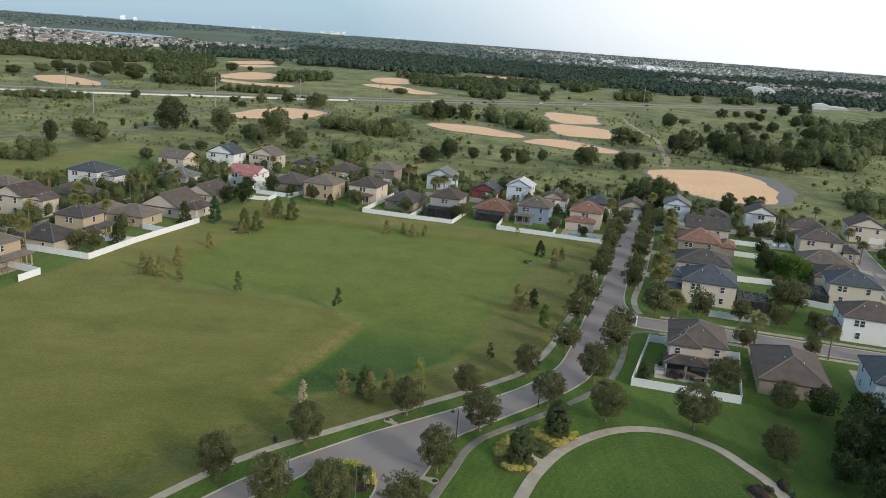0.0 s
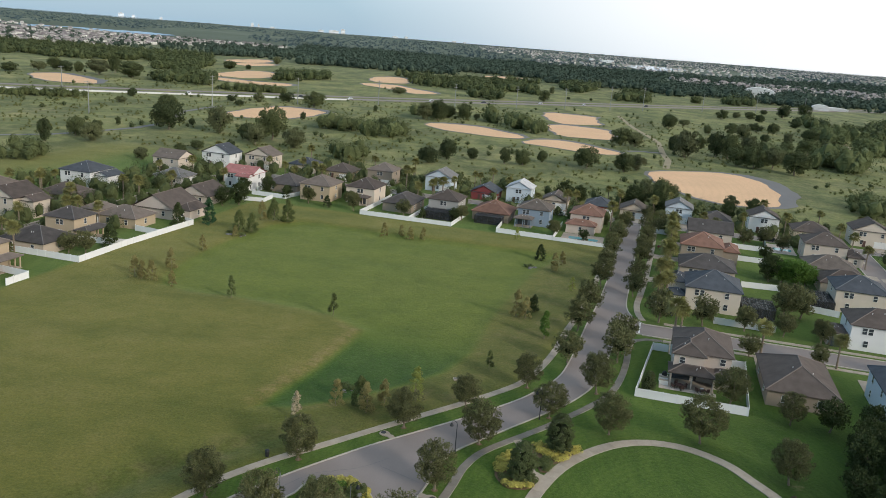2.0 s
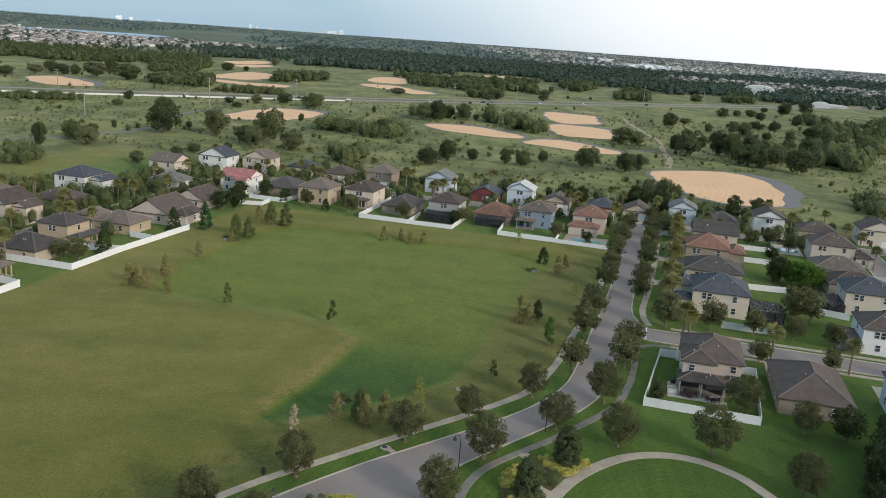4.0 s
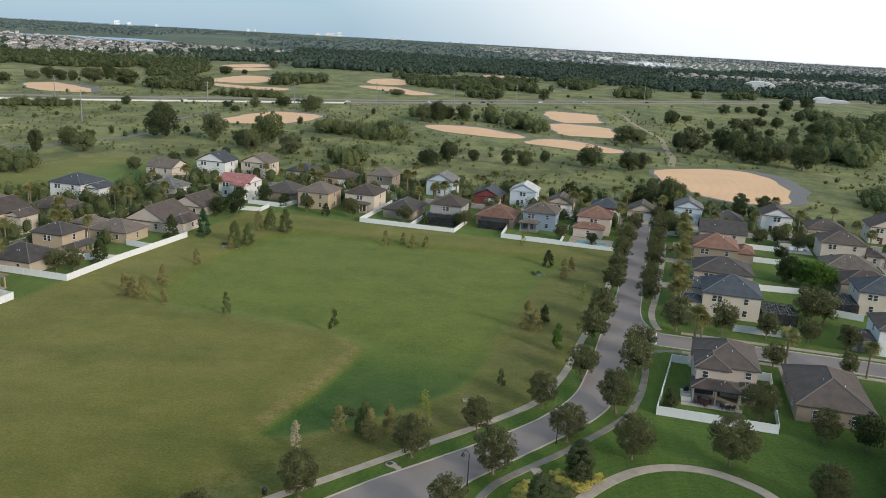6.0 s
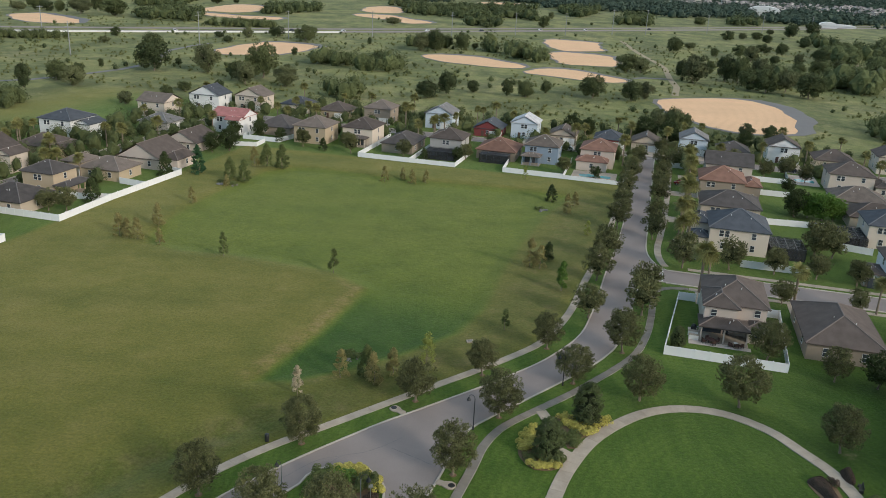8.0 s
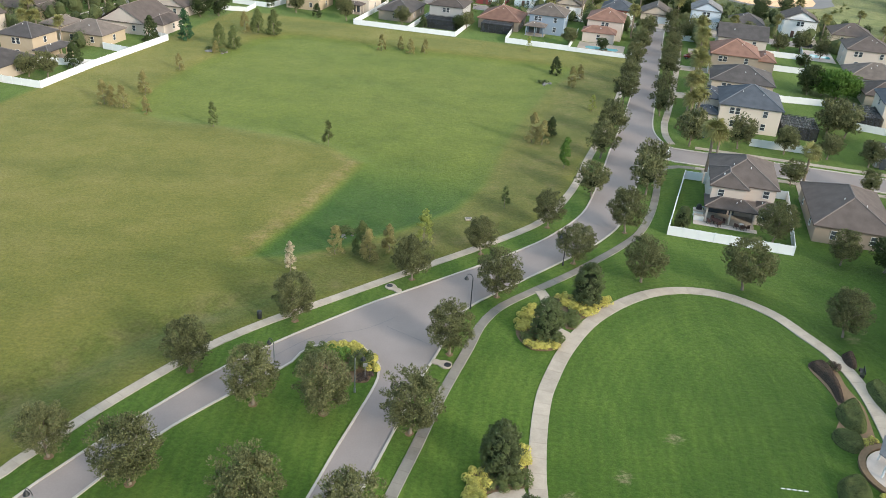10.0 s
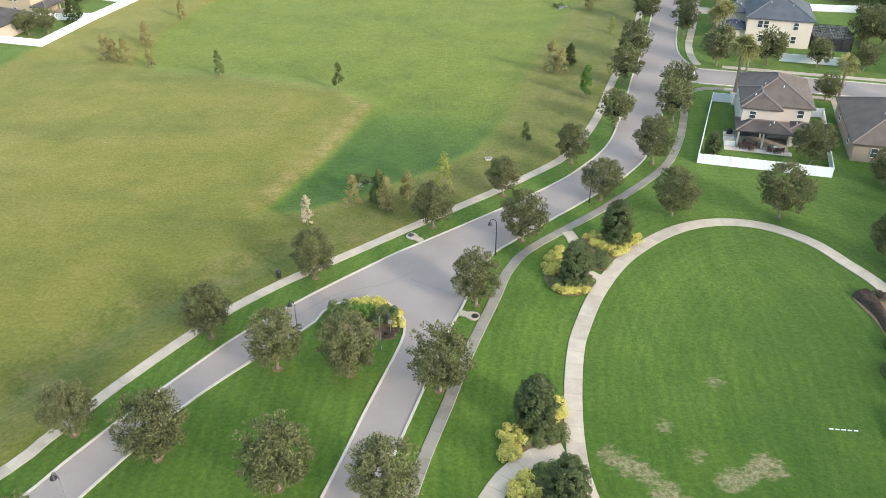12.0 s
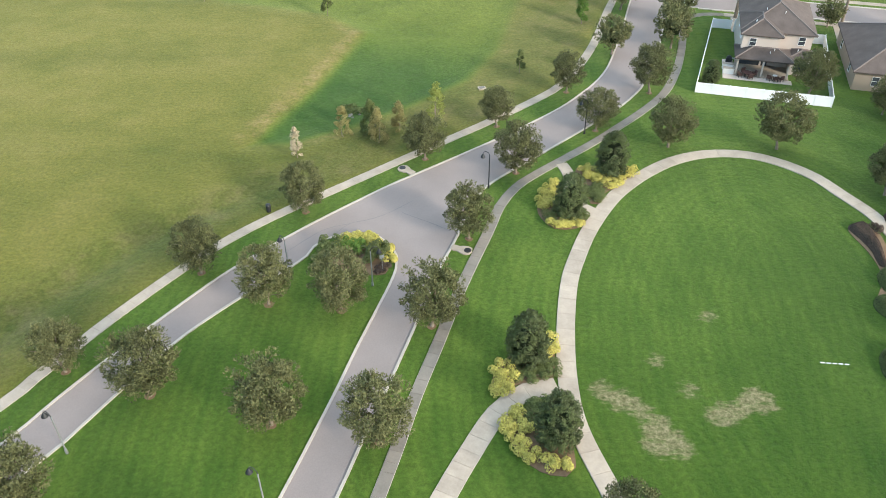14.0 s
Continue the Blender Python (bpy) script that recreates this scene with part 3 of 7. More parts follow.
def street(u0, v0, u1, v1, width):
    """A straight side street along the grid, with its kerbs."""
    line = spline([lot(u0, v0), lot(u1, v1)], 6.0)
    h = width / 2
    put("road", ribbon("road", line, h, h, -0.05, 0.03, M["asphalt"]), None, "grey asphalt residential street between the houses", category="road", kind="structure")
    put("kerb", ribbon("kerb", line, h + 0.4, -h, 0.0, 0.14, M["kerb"]), None, "pale concrete kerb along the street", category="kerb", kind="structure")
    put("kerb", ribbon("kerb", line, -h, h + 0.4, 0.0, 0.14, M["kerb"]), None, "pale concrete kerb along the street", category="kerb", kind="structure")


street(0.6, 178.0, 120, 178.0, 7.2)
street(-158, 294.5, 78, 294.5, 7.0)
street(-162, 120, -162, 291, 7.0)
street(66, 184, 66, 291, 7.0)


def slabs(name, line, left, right, z, length, label, closed=False, mat="concrete"):
    """A concrete walk: a strip of bedding, and slabs with open joints lying on it."""
    whole = put(name, ribbon(name, line, left + 0.03, right + 0.03, -0.05, z - 0.035, M["kerb"], closed), None, label, category="walk", kind="structure")
    n = sides(line, closed)
    count, i, gap = len(line), 0, 0.012
    while i + length <= (count if closed else count - 1):
        j = (i + length) % count
        a, b = line[i], line[j]
        along = (b - a) / np.linalg.norm(b - a)
        p = [a + n[i] * left + along * gap, a - n[i] * right + along * gap, b - n[j] * right - along * gap, b + n[j] * left - along * gap]
        rise = z + random.uniform(-0.006, 0.006)
        verts = [(*q, z - 0.03) for q in p] + [(*q, rise) for q in p]
        me = mesh_of("slab", verts, [(7, 6, 5, 4), (0, 1, 5, 4), (1, 2, 6, 5), (2, 3, 7, 6), (3, 0, 4, 7)][0:5], M[mat])
        me.flip_normals()
        put("slab", me, whole)
        i += length
    return whole


slabs("walk", spline(WALK_L, 1.5), 0.64, 0.66, 0.09, 1, "pale concrete walk of square slabs along the meadow")
slabs("walk", spline(WALK_R, 1.5), 0.58, 0.58, 0.09, 1, "grey weathered concrete walk of square slabs along the park", mat="walk_grey")
slabs("walk", spline(OVAL, 1.0, True), 0.88, 0.88, 0.10, 2, "broad concrete walk of slabs round the oval lawn", True)
slabs("walk", spline([(9.0, 78.6), (6.2, 77.9), (3.4, 75.4), (0.9, 71.1), (-1.2, 67.0), (-4.5, 60), (-8, 52)], 1.5), 0.96, 0.96, 0.094, 1, "concrete walk of slabs from the oval to the road")
slabs("walk", spline([(13.8, 116.6), (14.4, 114.4), (14.4, 112.2), (14.2, 110.2), (14.6, 108.2), (15.6, 106.4), (17.2, 105.6)], 0.75), 0.75, 0.75, 0.094, 2, "short concrete walk of slabs between the planted beds")
slabs("walk", spline([lot(0.4, 184.2), lot(-0.9, 189), lot(-1.4, 196), lot(-0.9, 205), lot(-0.2, 219), lot(0.4, 240), lot(0.8, 262), lot(1.0, 288)], 1.5), 0.7, 0.7, 0.09, 1, "concrete walk of slabs past the front yards")
slabs("walk", spline([lot(5, 172.4), lot(60, 172.4)], 1.5), 0.65, 0.65, 0.09, 1, "concrete walk of slabs along the side street")
slabs("walk", spline([lot(5, 184.0), lot(60, 184.0)], 1.5), 0.65, 0.65, 0.09, 1, "concrete walk of slabs along the side street")


def inlet(x, y, turn):
    """A storm drain: a flared apron of concrete with a round iron lid."""
    ob = base("storm_drain", x, y, 0.0, turn, "pale concrete storm drain with a dark round lid", "storm drain", "storm drains")
    rim = [(1.9, -0.6), (0.9, -0.55), (0.5, -0.8), (-0.2, -1.0), (-0.9, -0.7), (-1.1, 0.0), (-0.9, 0.7), (-0.2, 1.0), (0.5, 0.8), (0.9, 0.55), (1.9, 0.6)]
    put("apron", sheet("apron", spline([(a * 0.8, b * 0.75) for a, b in rim], 0.3, True), 0.17, M["concrete"], 0.15), ob)
    bm = bmesh.new()
    bmesh.ops.create_cone(bm, cap_ends=True, segments=20, radius1=0.42, radius2=0.40, depth=0.05, matrix=Matrix.Translation((-0.35, 0, 0.19)))
    part("lid", bm, M["black_metal"], ob, "dark iron lid")


inlet(-6.3, 115.3, radians(-42))
inlet(1.0, 98.6, radians(158))
# stop lines where the side street meets the road
for du in (-1.75, -0.1):
    put("road_line", ribbon("road_line", spline([lot(du, 175.2), lot(du, 182.4)], 2), 0.14, 0.14, 0.0, 0.047, M["paint_white"]), None, "white painted stop line on asphalt", category="road marking", kind="structure")

# tar seams where the road forks
for pts in ([(-13.5, 102.0), (-12.2, 103.7), (-9.8, 104.6), (-7.6, 106.0), (-5.0, 108.4)], [(-6.2, 105.9), (-5.0, 105.1), (-2.8, 103.8), (-0.5, 102.2)], [(-18.6, 98.6), (-15.2, 102.4), (-12.2, 103.7)]):
    put("road_seam", ribbon("road_seam", spline(pts, 0.6), 0.022, 0.022, 0.0, 0.041, M["clay"]), None, "thin dark tar seam across the asphalt", category="road seam", kind="structure")

# ---------------------------------------------------------------- houses
def hip(x0, x1, y0, y1, z, pitch=0.48, over=0.45, gable=False, along=None):
    """A hipped or gabled roof over a rectangle, with eaves of some thickness. Returns its mesh verts, faces and its ridge lines."""
    x0, x1, y0, y1 = x0 - over, x1 + over, y0 - over, y1 + over
    w, d = x1 - x0, y1 - y0
    flip = (d > w) if along is None else along == "y"
    if flip:
        w, d = d, w
    rise = d / 2 * pitch
    e = 0.0 if gable else min(d / 2, w / 2 - 0.3)
    t = 0.18
    pts = [(0, 0, 0), (w, 0, 0), (w, d, 0), (0, d, 0), (0, 0, t), (w, 0, t), (w, d, t), (0, d, t), (e, d / 2, t + rise), (w - e, d / 2, t + rise)]
    faces = [(3, 2, 1, 0), (0, 1, 5, 4), (1, 2, 6, 5), (2, 3, 7, 6), (3, 0, 4, 7), (4, 5, 9, 8), (6, 7, 8, 9), (5, 6, 9), (7, 4, 8)]
    if gable:
        faces = faces[:-2]  # the wall closes the gable
    ridges = [(8, 9)] if gable else [(8, 9), (4, 8), (7, 8), (5, 9), (6, 9)]
    out = []
    for a, b, c in pts:
        out.append((x0 + b, y1 - a, z + c) if flip else (x0 + a, y0 + b, z + c))
    return out, faces, [(out[i], out[j]) for i, j in ridges]


@lru_cache(None)
def window_meshes(w, h, tall):
    """A white frame with a mullion, and its dark pane: for a wall that looks towards -y at y = 0."""
    bm = bmesh.new()
    f = 0.045
    box_bm(bm, -w / 2 - f, -w / 2, -0.07, 0.05, -f, h + f)
    box_bm(bm, w / 2, w / 2 + f, -0.07, 0.05, -f, h + f)
    box_bm(bm, -w / 2, w / 2, -0.07, 0.05, h, h + f)
    box_bm(bm, -w / 2 - 0.05, w / 2 + 0.05, -0.11, 0.05, -f, 0)
    if tall:
        box_bm(bm, -w / 2, w / 2, -0.045, 0.03, h / 2 - 0.03, h / 2 + 0.03)
    else:
        box_bm(bm, -0.03, 0.03, -0.045, 0.03, 0, h)
    frame_me = bpy.data.meshes.new("window")
    bm.to_mesh(frame_me)
    bm.free()
    frame_me.materials.append(M["white_trim"])
    pane = bpy.data.meshes.new("pane")
    bm = box(-w / 2, w / 2, -0.025, 0.02, 0, h)
    bm.to_mesh(pane)
    bm.free()
    pane.materials.append(M["glass"])
    return frame_me, pane


def window(parent, x, y, z, turn, w=0.9, h=1.35):
    a, b = window_meshes(w, h, h > w)
    ob = put("window", a, parent, m=Matrix.LocRotScale((x, y, z), Euler((0, 0, turn)), None))
    put("pane", b, ob)


def block(ob, x0, x1, y0, y1, z, wall, roof, kind="hip", pitch=0.48, along=None, z0=0.0):
    """Walls from z0 to the eaves at z, and the roof over them."""
    if wall:
        bm = box(x0, x1, y0, y1, z0, z + 0.05)
        if kind == "gable":
            y_long = along == "y" or (along is None and (y1 - y0) > (x1 - x0))
            over = 0.45
            if y_long:
                rise = (x1 - x0) / 2 * pitch
                for y in (y0, y1):
                    v = [bm.verts.new(p) for p in ((x0, y, z), (x1, y, z), ((x0 + x1) / 2, y, z + rise + over * pitch * 0.6))]
                    bm.faces.new(v)
            else:
                rise = (y1 - y0) / 2 * pitch
                for x in (x0, x1):
                    v = [bm.verts.new(p) for p in ((x, y0, z), (x, y1, z), (x, (y0 + y1) / 2, z + rise + over * pitch * 0.6))]
                    bm.faces.new(v)
        part("wall", bm, M["wall_" + wall], ob)
    verts, faces, ridges = hip(x0, x1, y0, y1, z, pitch, 0.45, kind == "gable", along)
    top = put("roof", mesh_of("roof", verts, faces, M["roof_" + roof]), ob)
    for a, b in ridges:
        bm = tube_bm(bmesh.new(), [a, b], [0.13, 0.13], 5)
        part("ridge_cap", bm, M["cap_" + roof], top)
    for _ in range(2):
        bm = bmesh.new()
        px, py = x0 + (x1 - x0) * random.uniform(0.3, 0.7), y0 + (y1 - y0) * random.uniform(0.25, 0.4)
        long_y = (y1 - y0 > x1 - x0) if along is None else along == "y"
        rise = min(px - x0, x1 - px, 99 if kind == "gable" and long_y else py - y0)
        rise = min(py - y0, y1 - py) if kind == "gable" and not long_y else rise
        tube_bm(bm, [(px, py, z + 0.1), (px, py, z + 0.18 + (rise + 0.45) * pitch + 0.3)], [0.06, 0.06], 6)
        part("vent_pipe", bm, M["white_trim"], top)


def wall_windows(ob, x0, x1, y0, y1, levels, faces="sewn"):
    for z in levels:
        if "s" in faces or "n" in faces:
            count = max(1, int((x1 - x0) / 5.2))
            for k in range(count):
                x = x0 + (x1 - x0) * (k + 0.5) / count
                for dx in ((-0.6, 0.6) if k % 2 == 0 and z > 2 else (0.0,)):
                    if "s" in faces:
                        window(ob, x + dx, y0 - 0.01, z, 0)
                    if "n" in faces:
                        window(ob, x + dx, y1 + 0.01, z, math.pi)
        count = max(1, int((y1 - y0) / 6.5))
        for k in range(count):
            y = y0 + (y1 - y0) * (k + 0.5) / count
            if "w" in faces:
                window(ob, x0 - 0.01, y, z, -math.pi / 2)
            if "e" in faces:
                window(ob, x1 + 0.01, y, z, math.pi / 2)


SAID = {"tan": "tan", "cream": "cream", "pink": "pinkish-beige", "white": "white", "blue": "blue-grey", "pale_blue": "pale blue", "brown": "brown", "grey": "grey", "red": "dark red", "beige": "beige"}
ROOF_SAID = {"brown": "brown shingle", "dark": "dark shingle", "slate": "slate-blue shingle", "tile": "reddish tile", "red": "bright red", "grey": "grey shingle", "taupe": "taupe shingle", "pale": "pale grey"}
HOUSES = []  # footprints, to keep trees off them


def house(u0, u1, v0, v1, levels, wall, roof, kind="hip", along=None, porch=None, front="n", pitch=0.48, wing=None, lanai=None, plain=False):
    """A detached house on the grid. porch: (u0, u1, v0, v1) of a roofed terrace on posts; wing: a lower block; lanai: a screened cage; front: where door and garage are."""
    u0, u1, v0, v1 = u0 + 0.4, u1 - 0.4, v0 + 0.4, v1 - 0.4  # the walls stand in from the eaves
    cu, cv = (u0 + u1) / 2, (v0 + v1) / 2
    w, d = (u1 - u0) / 2, (v1 - v0) / 2
    x, y = lot(cu, cv)
    size = {1: "single-storey", 2: "two-storey"}[levels]
    ob = base("house", x, y, 0.0, GRID, f"{size} {SAID[wall]} rendered house with a {ROOF_SAID[roof]} roof", "house", "houses of the estate")
    HOUSES.append((u0 - 1, u1 + 1, v0 - 1, v1 + 1))
    z = 2.85 if levels == 1 else 5.5
    block(ob, -w, w, -d, d, z, wall, roof, kind, pitch, along)
    if not plain:
        wall_windows(ob, -w, w, -d, d, (0.95,) if levels == 1 else (0.95, 3.75))
    # door, garage and drive
    turn = {"n": math.pi, "s": 0.0, "w": -math.pi / 2, "e": math.pi / 2}[front]
    half, deep = (w, d) if front in "ns" else (d, w)
    r = Matrix.Rotation(turn, 4, "Z")
    for name, bm, mat, text in (
        ("garage_door", box(half * 0.15, half * 0.15 + 4.6, -deep - 0.06, -deep + 0.05, 0.02, 2.2), M["white_trim"], "white panelled garage door"),
        ("front_door", box(-half * 0.45, -half * 0.45 + 1.0, -deep - 0.06, -deep + 0.05, 0.02, 2.1), M["furniture"], "dark front door"),
        ("drive", box(half * 0.15 - 0.2, half * 0.15 + 4.8, -deep - 7.5, -deep - 0.02, -0.05, 0.06), M["concrete"], "pale concrete drive"),
    ):
        bm.transform(r)
        part(name, bm, mat, ob, text)
    if wing:
        a, b, c, e, wz = wing[:5]
        block(ob, a - cu, b - cu, c - cv, e - cv, wz, wall, roof, wing[5] if len(wing) > 5 else "hip", pitch)
        wall_windows(ob, a - cu, b - cu, c - cv, e - cv, (0.95,), "sew")
        HOUSES.append((a - 1, b + 1, c - 1, e + 1))
    if porch:
        a, b, c, e = porch[0] - cu, porch[1] - cu, porch[2] - cv, porch[3] - cv
        block(ob, a, b, c, e, 2.75, None, roof, "hip", pitch * 0.8)
        part("terrace", box(a - 0.2, b + 0.2, c - 0.2, e + 0.1, 0.0, 0.10), M["concrete"], ob, "pale concrete terrace")
        for px in (a + 0.15, (a + b) / 2, b - 0.15):
            for py in (c + 0.15, e - 0.15):
                part("post", box(px - 0.13, px + 0.13, py - 0.13, py + 0.13, 0.1, 2.85), M["wall_" + wall], ob)
        part("sliding_door", box(a + 0.5, (a + b) / 2 + 1.0, min(e, -d) - 0.09 if e <= -d + 0.6 else -d - 0.09, -d + 0.02, 0.12, 2.25), M["glass"], ob, "dark glass sliding door")
        HOUSES.append((porch[0], porch[1], porch[2], porch[3]))
    if lanai:
        a, b, c, e = lanai[0] - cu, lanai[1] - cu, lanai[2] - cv, lanai[3] - cv
        part("screen", box(a + 0.06, b - 0.06, c + 0.06, e - 0.06, 0.02, 2.6), M["screen"], ob, "dark insect screen of the pool cage")
        cage = bmesh.new()
        nx, ny = max(2, round((b - a) / 2)), max(2, round((e - c) / 2))
        for k in range(nx + 1):
            px = a + (b - a) * k / nx
            for py in (c, e):
                box_bm(cage, px - 0.05, px + 0.05, py - 0.05, py + 0.05, 0, 2.7)
            box_bm(cage, px - 0.05, px + 0.05, c, e, 2.6, 2.7)
        for k in range(ny + 1):
            py = c + (e - c) * k / ny
            for px in (a, b):
                box_bm(cage, px - 0.05, px + 0.05, py - 0.05, py + 0.05, 0, 2.7)
            box_bm(cage, a, b, py - 0.05, py + 0.05, 2.705, 2.79)
        part("cage_frame", cage, M["black_metal"], ob, "dark metal frame of the pool cage")
        HOUSES.append((lanai[0], lanai[1], lanai[2], lanai[3]))
    return ob


# beside the park
corner_house = house(6.2, 17.2, 152.4, 165.6, 2, "pink", "brown", along="y", porch=(6.2, 13.9, 148.4, 152.6), front="n", plain=True)
block(corner_house, -5.13, 0.2, -8.0, 0.0, 5.5, "pink", "brown", along="y", z0=2.9)
block(corner_house, 2.3, 5.07, -8.6, -6.23, 2.75, "pink", "brown", along="y", pitch=0.4)
window(corner_house, -3.6, -8.01, 3.9, 0, 0.9, 1.1)
window(corner_house, 3.6, -6.22, 3.9, 0, 0.9, 1.2)
window(corner_house, 3.6, -8.62, 0.9, 0, 1.0, 1.2)
for k in range(3):
    window(corner_house, -5.14, -5.0 + 4.6 * k, 3.8, -math.pi / 2)
house(22.4, 35.0, 147.2, 165.5, 1, "brown", "brown", along="y")
house(41.2, 54, 147, 161, 2, "pale_blue", "slate")
house(60, 73, 148, 163, 1, "beige", "brown")
# along the road
slate_house = house(9.0, 22.3, 198.4, 211.6, 2, "cream", "slate", front="w", wing=(5.0, 9.6, 203.4, 210.6, 5.1), lanai=(22.6, 30.0, 198.8, 207.4))
block(slate_house, -10.4, -6.3, -5.6, -1.7, 2.85, "cream", "slate")
house(7.6, 22.2, 217.6, 230.4, 2, "beige", "dark", front="w", pitch=0.42)
house(8.2, 20.8, 244.4, 257.4, 2, "brown", "tile", front="w", wing=(20.5, 24.8, 247, 256, 4.4))
house(10.6, 24.6, 266.2, 278, 2, "pink", "dark", kind="gable", front="w")
# second column, backs to the first
house(43.2, 57, 186.5, 198, 2, "white", "brown", front="e", porch=(39.6, 43.1, 188, 194))
house(45.2, 58, 215.6, 227.6, 2, "cream", "slate", front="e", lanai=(38.2, 45.4, 213.4, 223.4))
house(44.6, 59, 232, 243.4, 1, "beige", "brown", front="e")
house(43.4, 58, 248, 260.4, 1, "grey", "taupe", front="e")
house(45.6, 58.6, 269.2, 281, 2, "pink", "brown", front="e", wing=(58.7, 63, 269, 277, 2.85))
house(72, 86, 190, 204, 2, "beige", "brown", front="w")
house(73, 87, 211, 224, 1, "cream", "taupe", front="w")
house(73, 86, 232, 245, 2, "grey", "dark", front="w")
house(73, 87, 252, 266, 1, "tan", "brown", front="w")
# north of the meadow
house(-152.4, -139.8, 264.0, 274.6, 2, "white", "red", kind="gable", along="x", pitch=0.4, wing=(-144.6, -139.9, 260.6, 264.4, 5.2, "gable"))
house(-137.2, -124.0, 267.2, 281, 1, "brown", "dark")
house(-120.4, -108.6, 260.8, 273, 2, "tan", "taupe")
house(-105.4, -94.2, 266.2, 279, 2, "cream", "brown", porch=(-101, -96, 263.2, 266.1))
house(-89.6, -78.6, 260.2, 276, 1, "brown", "dark", along="y")
house(-74.4, -63.2, 263.4, 274.6, 2, "grey", "brown", lanai=(-73.8, -64.5, 257.5, 263.2))
house(-59.4, -46.2, 265.4, 279, 1, "brown", "tile", lanai=(-57, -48, 260.6, 265.2))
house(-44.2, -33.0, 267.0, 278, 2, "blue", "taupe", porch=(-44, -38.6, 263.2, 266.9))
house(-27.0, -15.9, 269.0, 281, 2, "pink", "tile", wing=(-27.2, -18.0, 264.4, 269.36, 2.85))
# west of the meadow
house(-154, -141.5, 141, 153, 2, "tan", "taupe", front="w", porch=(-141.4, -138.2, 142, 152))
house(-153.5, -140.2, 161.4, 173, 1, "beige", "dark", front="w")
house(-153.6, -143.9, 176.8, 186, 2, "tan", "dark", front="w", porch=(-143.8, -140.4, 177, 185.6))
house(-151, -138.4, 194.4, 204.6, 1, "tan", "taupe", front="w", wing=(-157, -151.1, 196, 203, 3.6))
house(-150.5, -136.2, 209.4, 224.4, 1, "pink", "brown", kind="gable", along="y", front="w", pitch=0.55, wing=(-138.0, -132.8, 212.5, 222, 2.7))
house(-151, -138.6, 232.4, 246, 1, "pink", "brown", kind="gable", along="y", front="w", pitch=0.5)
# across the western street
house(-196.0, -183.5, 233, 246, 2, "white", "slate", front="e", pitch=0.42, wing=(-183.9, -178.6, 235.5, 243.5, 4.4, "gable"))
house(-184, -172, 209, 221, 1, "tan", "brown", front="e", wing=(-172.4, -168.4, 211, 217, 2.8, "gable"))
house(-185, -173, 188, 200, 2, "cream", "brown", front="e", kind="gable", along="y", wing=(-173.4, -168.6, 190.5, 197, 4.8, "gable"))
house(-186, -172, 166, 178, 1, "beige", "dark", front="e")
house(-186, -173, 146, 158, 2, "tan", "dark", front="e")
house(-206, -194, 205, 217, 1, "grey", "taupe", front="e")
house(-175, -163.5, 255.5, 266, 1, "grey", "grey", front="e")
# across the northern street
house(-189.6, -177.8, 276, 288, 2, "cream", "taupe", front="s", kind="gable", along="x", pitch=0.42)
house(-183, -169.5, 300, 311, 2, "white", "slate", front="s", kind="gable", along="y")
house(-166.5, -154, 306, 317, 2, "cream", "taupe", front="s", kind="gable", along="y")
house(-149, -137, 311, 322, 1, "cream", "slate", front="s")
house(-131, -119, 306, 318, 1, "tan", "brown", front="s")
house(-112, -101, 305, 316, 2, "brown", "taupe", front="s")
house(-88.4, -77.4, 306.5, 318, 2, "pale_blue", "grey", front="s", kind="gable", along="y")
house(-68.4, -57.8, 300.5, 312, 1, "red", "slate", front="s", kind="gable", along="y")
house(-55.4, -45.2, 303.4, 314, 2, "pale_blue", "pale", front="s", kind="gable", along="y")
house(-41.4, -31.4, 301, 313, 1, "beige", "taupe", front="s", kind="gable", along="y")
house(-25.4, -14.6, 302, 313, 1, "red", "slate", front="s")
house(-12.6, -2.0, 301.6, 313, 1, "beige", "taupe", front="s", kind="gable", along="y")
house(3.4, 13.4, 303, 314, 2, "pale_blue", "grey", front="s", kind="gable", along="y")
house(16, 27, 302, 313, 1, "brown", "dark", front="s")
house(32.2, 43.0, 304.5, 316, 2, "white", "brown", front="s", kind="gable", along="y")
house(47, 60, 302, 314, 1, "beige", "brown", front="s")
house(66, 79, 303, 315, 2, "cream", "brown", front="s", kind="gable", along="y")

# ---------------------------------------------------------------- fences
PANEL = 2.4


@lru_cache(None)
def fence_meshes(h):
    bm = box(-0.065, 0.065, -0.065, 0.065, 0, h + 0.06)
    tip = bm.verts.new((0, 0, h + 0.16))
    top = [v for v in bm.verts if abs(v.co.z - h - 0.06) < 1e-6]
    top.sort(key=lambda v: math.atan2(v.co.y, v.co.x))
    for i in range(4):
        bm.faces.new((top[i], top[(i + 1) % 4], tip))
    post = bpy.data.meshes.new("post")
    bm.to_mesh(post)
    bm.free()
    post.materials.append(M["vinyl"])
    bm = box(0.065, PANEL - 0.065, -0.02, 0.02, 0.05, h - 0.1)
    box_bm(bm, 0.065, PANEL - 0.065, -0.045, 0.045, h - 0.1, h)
    box_bm(bm, 0.065, PANEL - 0.065, -0.045, 0.045, 0.02, 0.16)
    panel = bpy.data.meshes.new("panel")
    bm.to_mesh(panel)
    bm.free()
    panel.materials.append(M["vinyl"])
    return post, panel


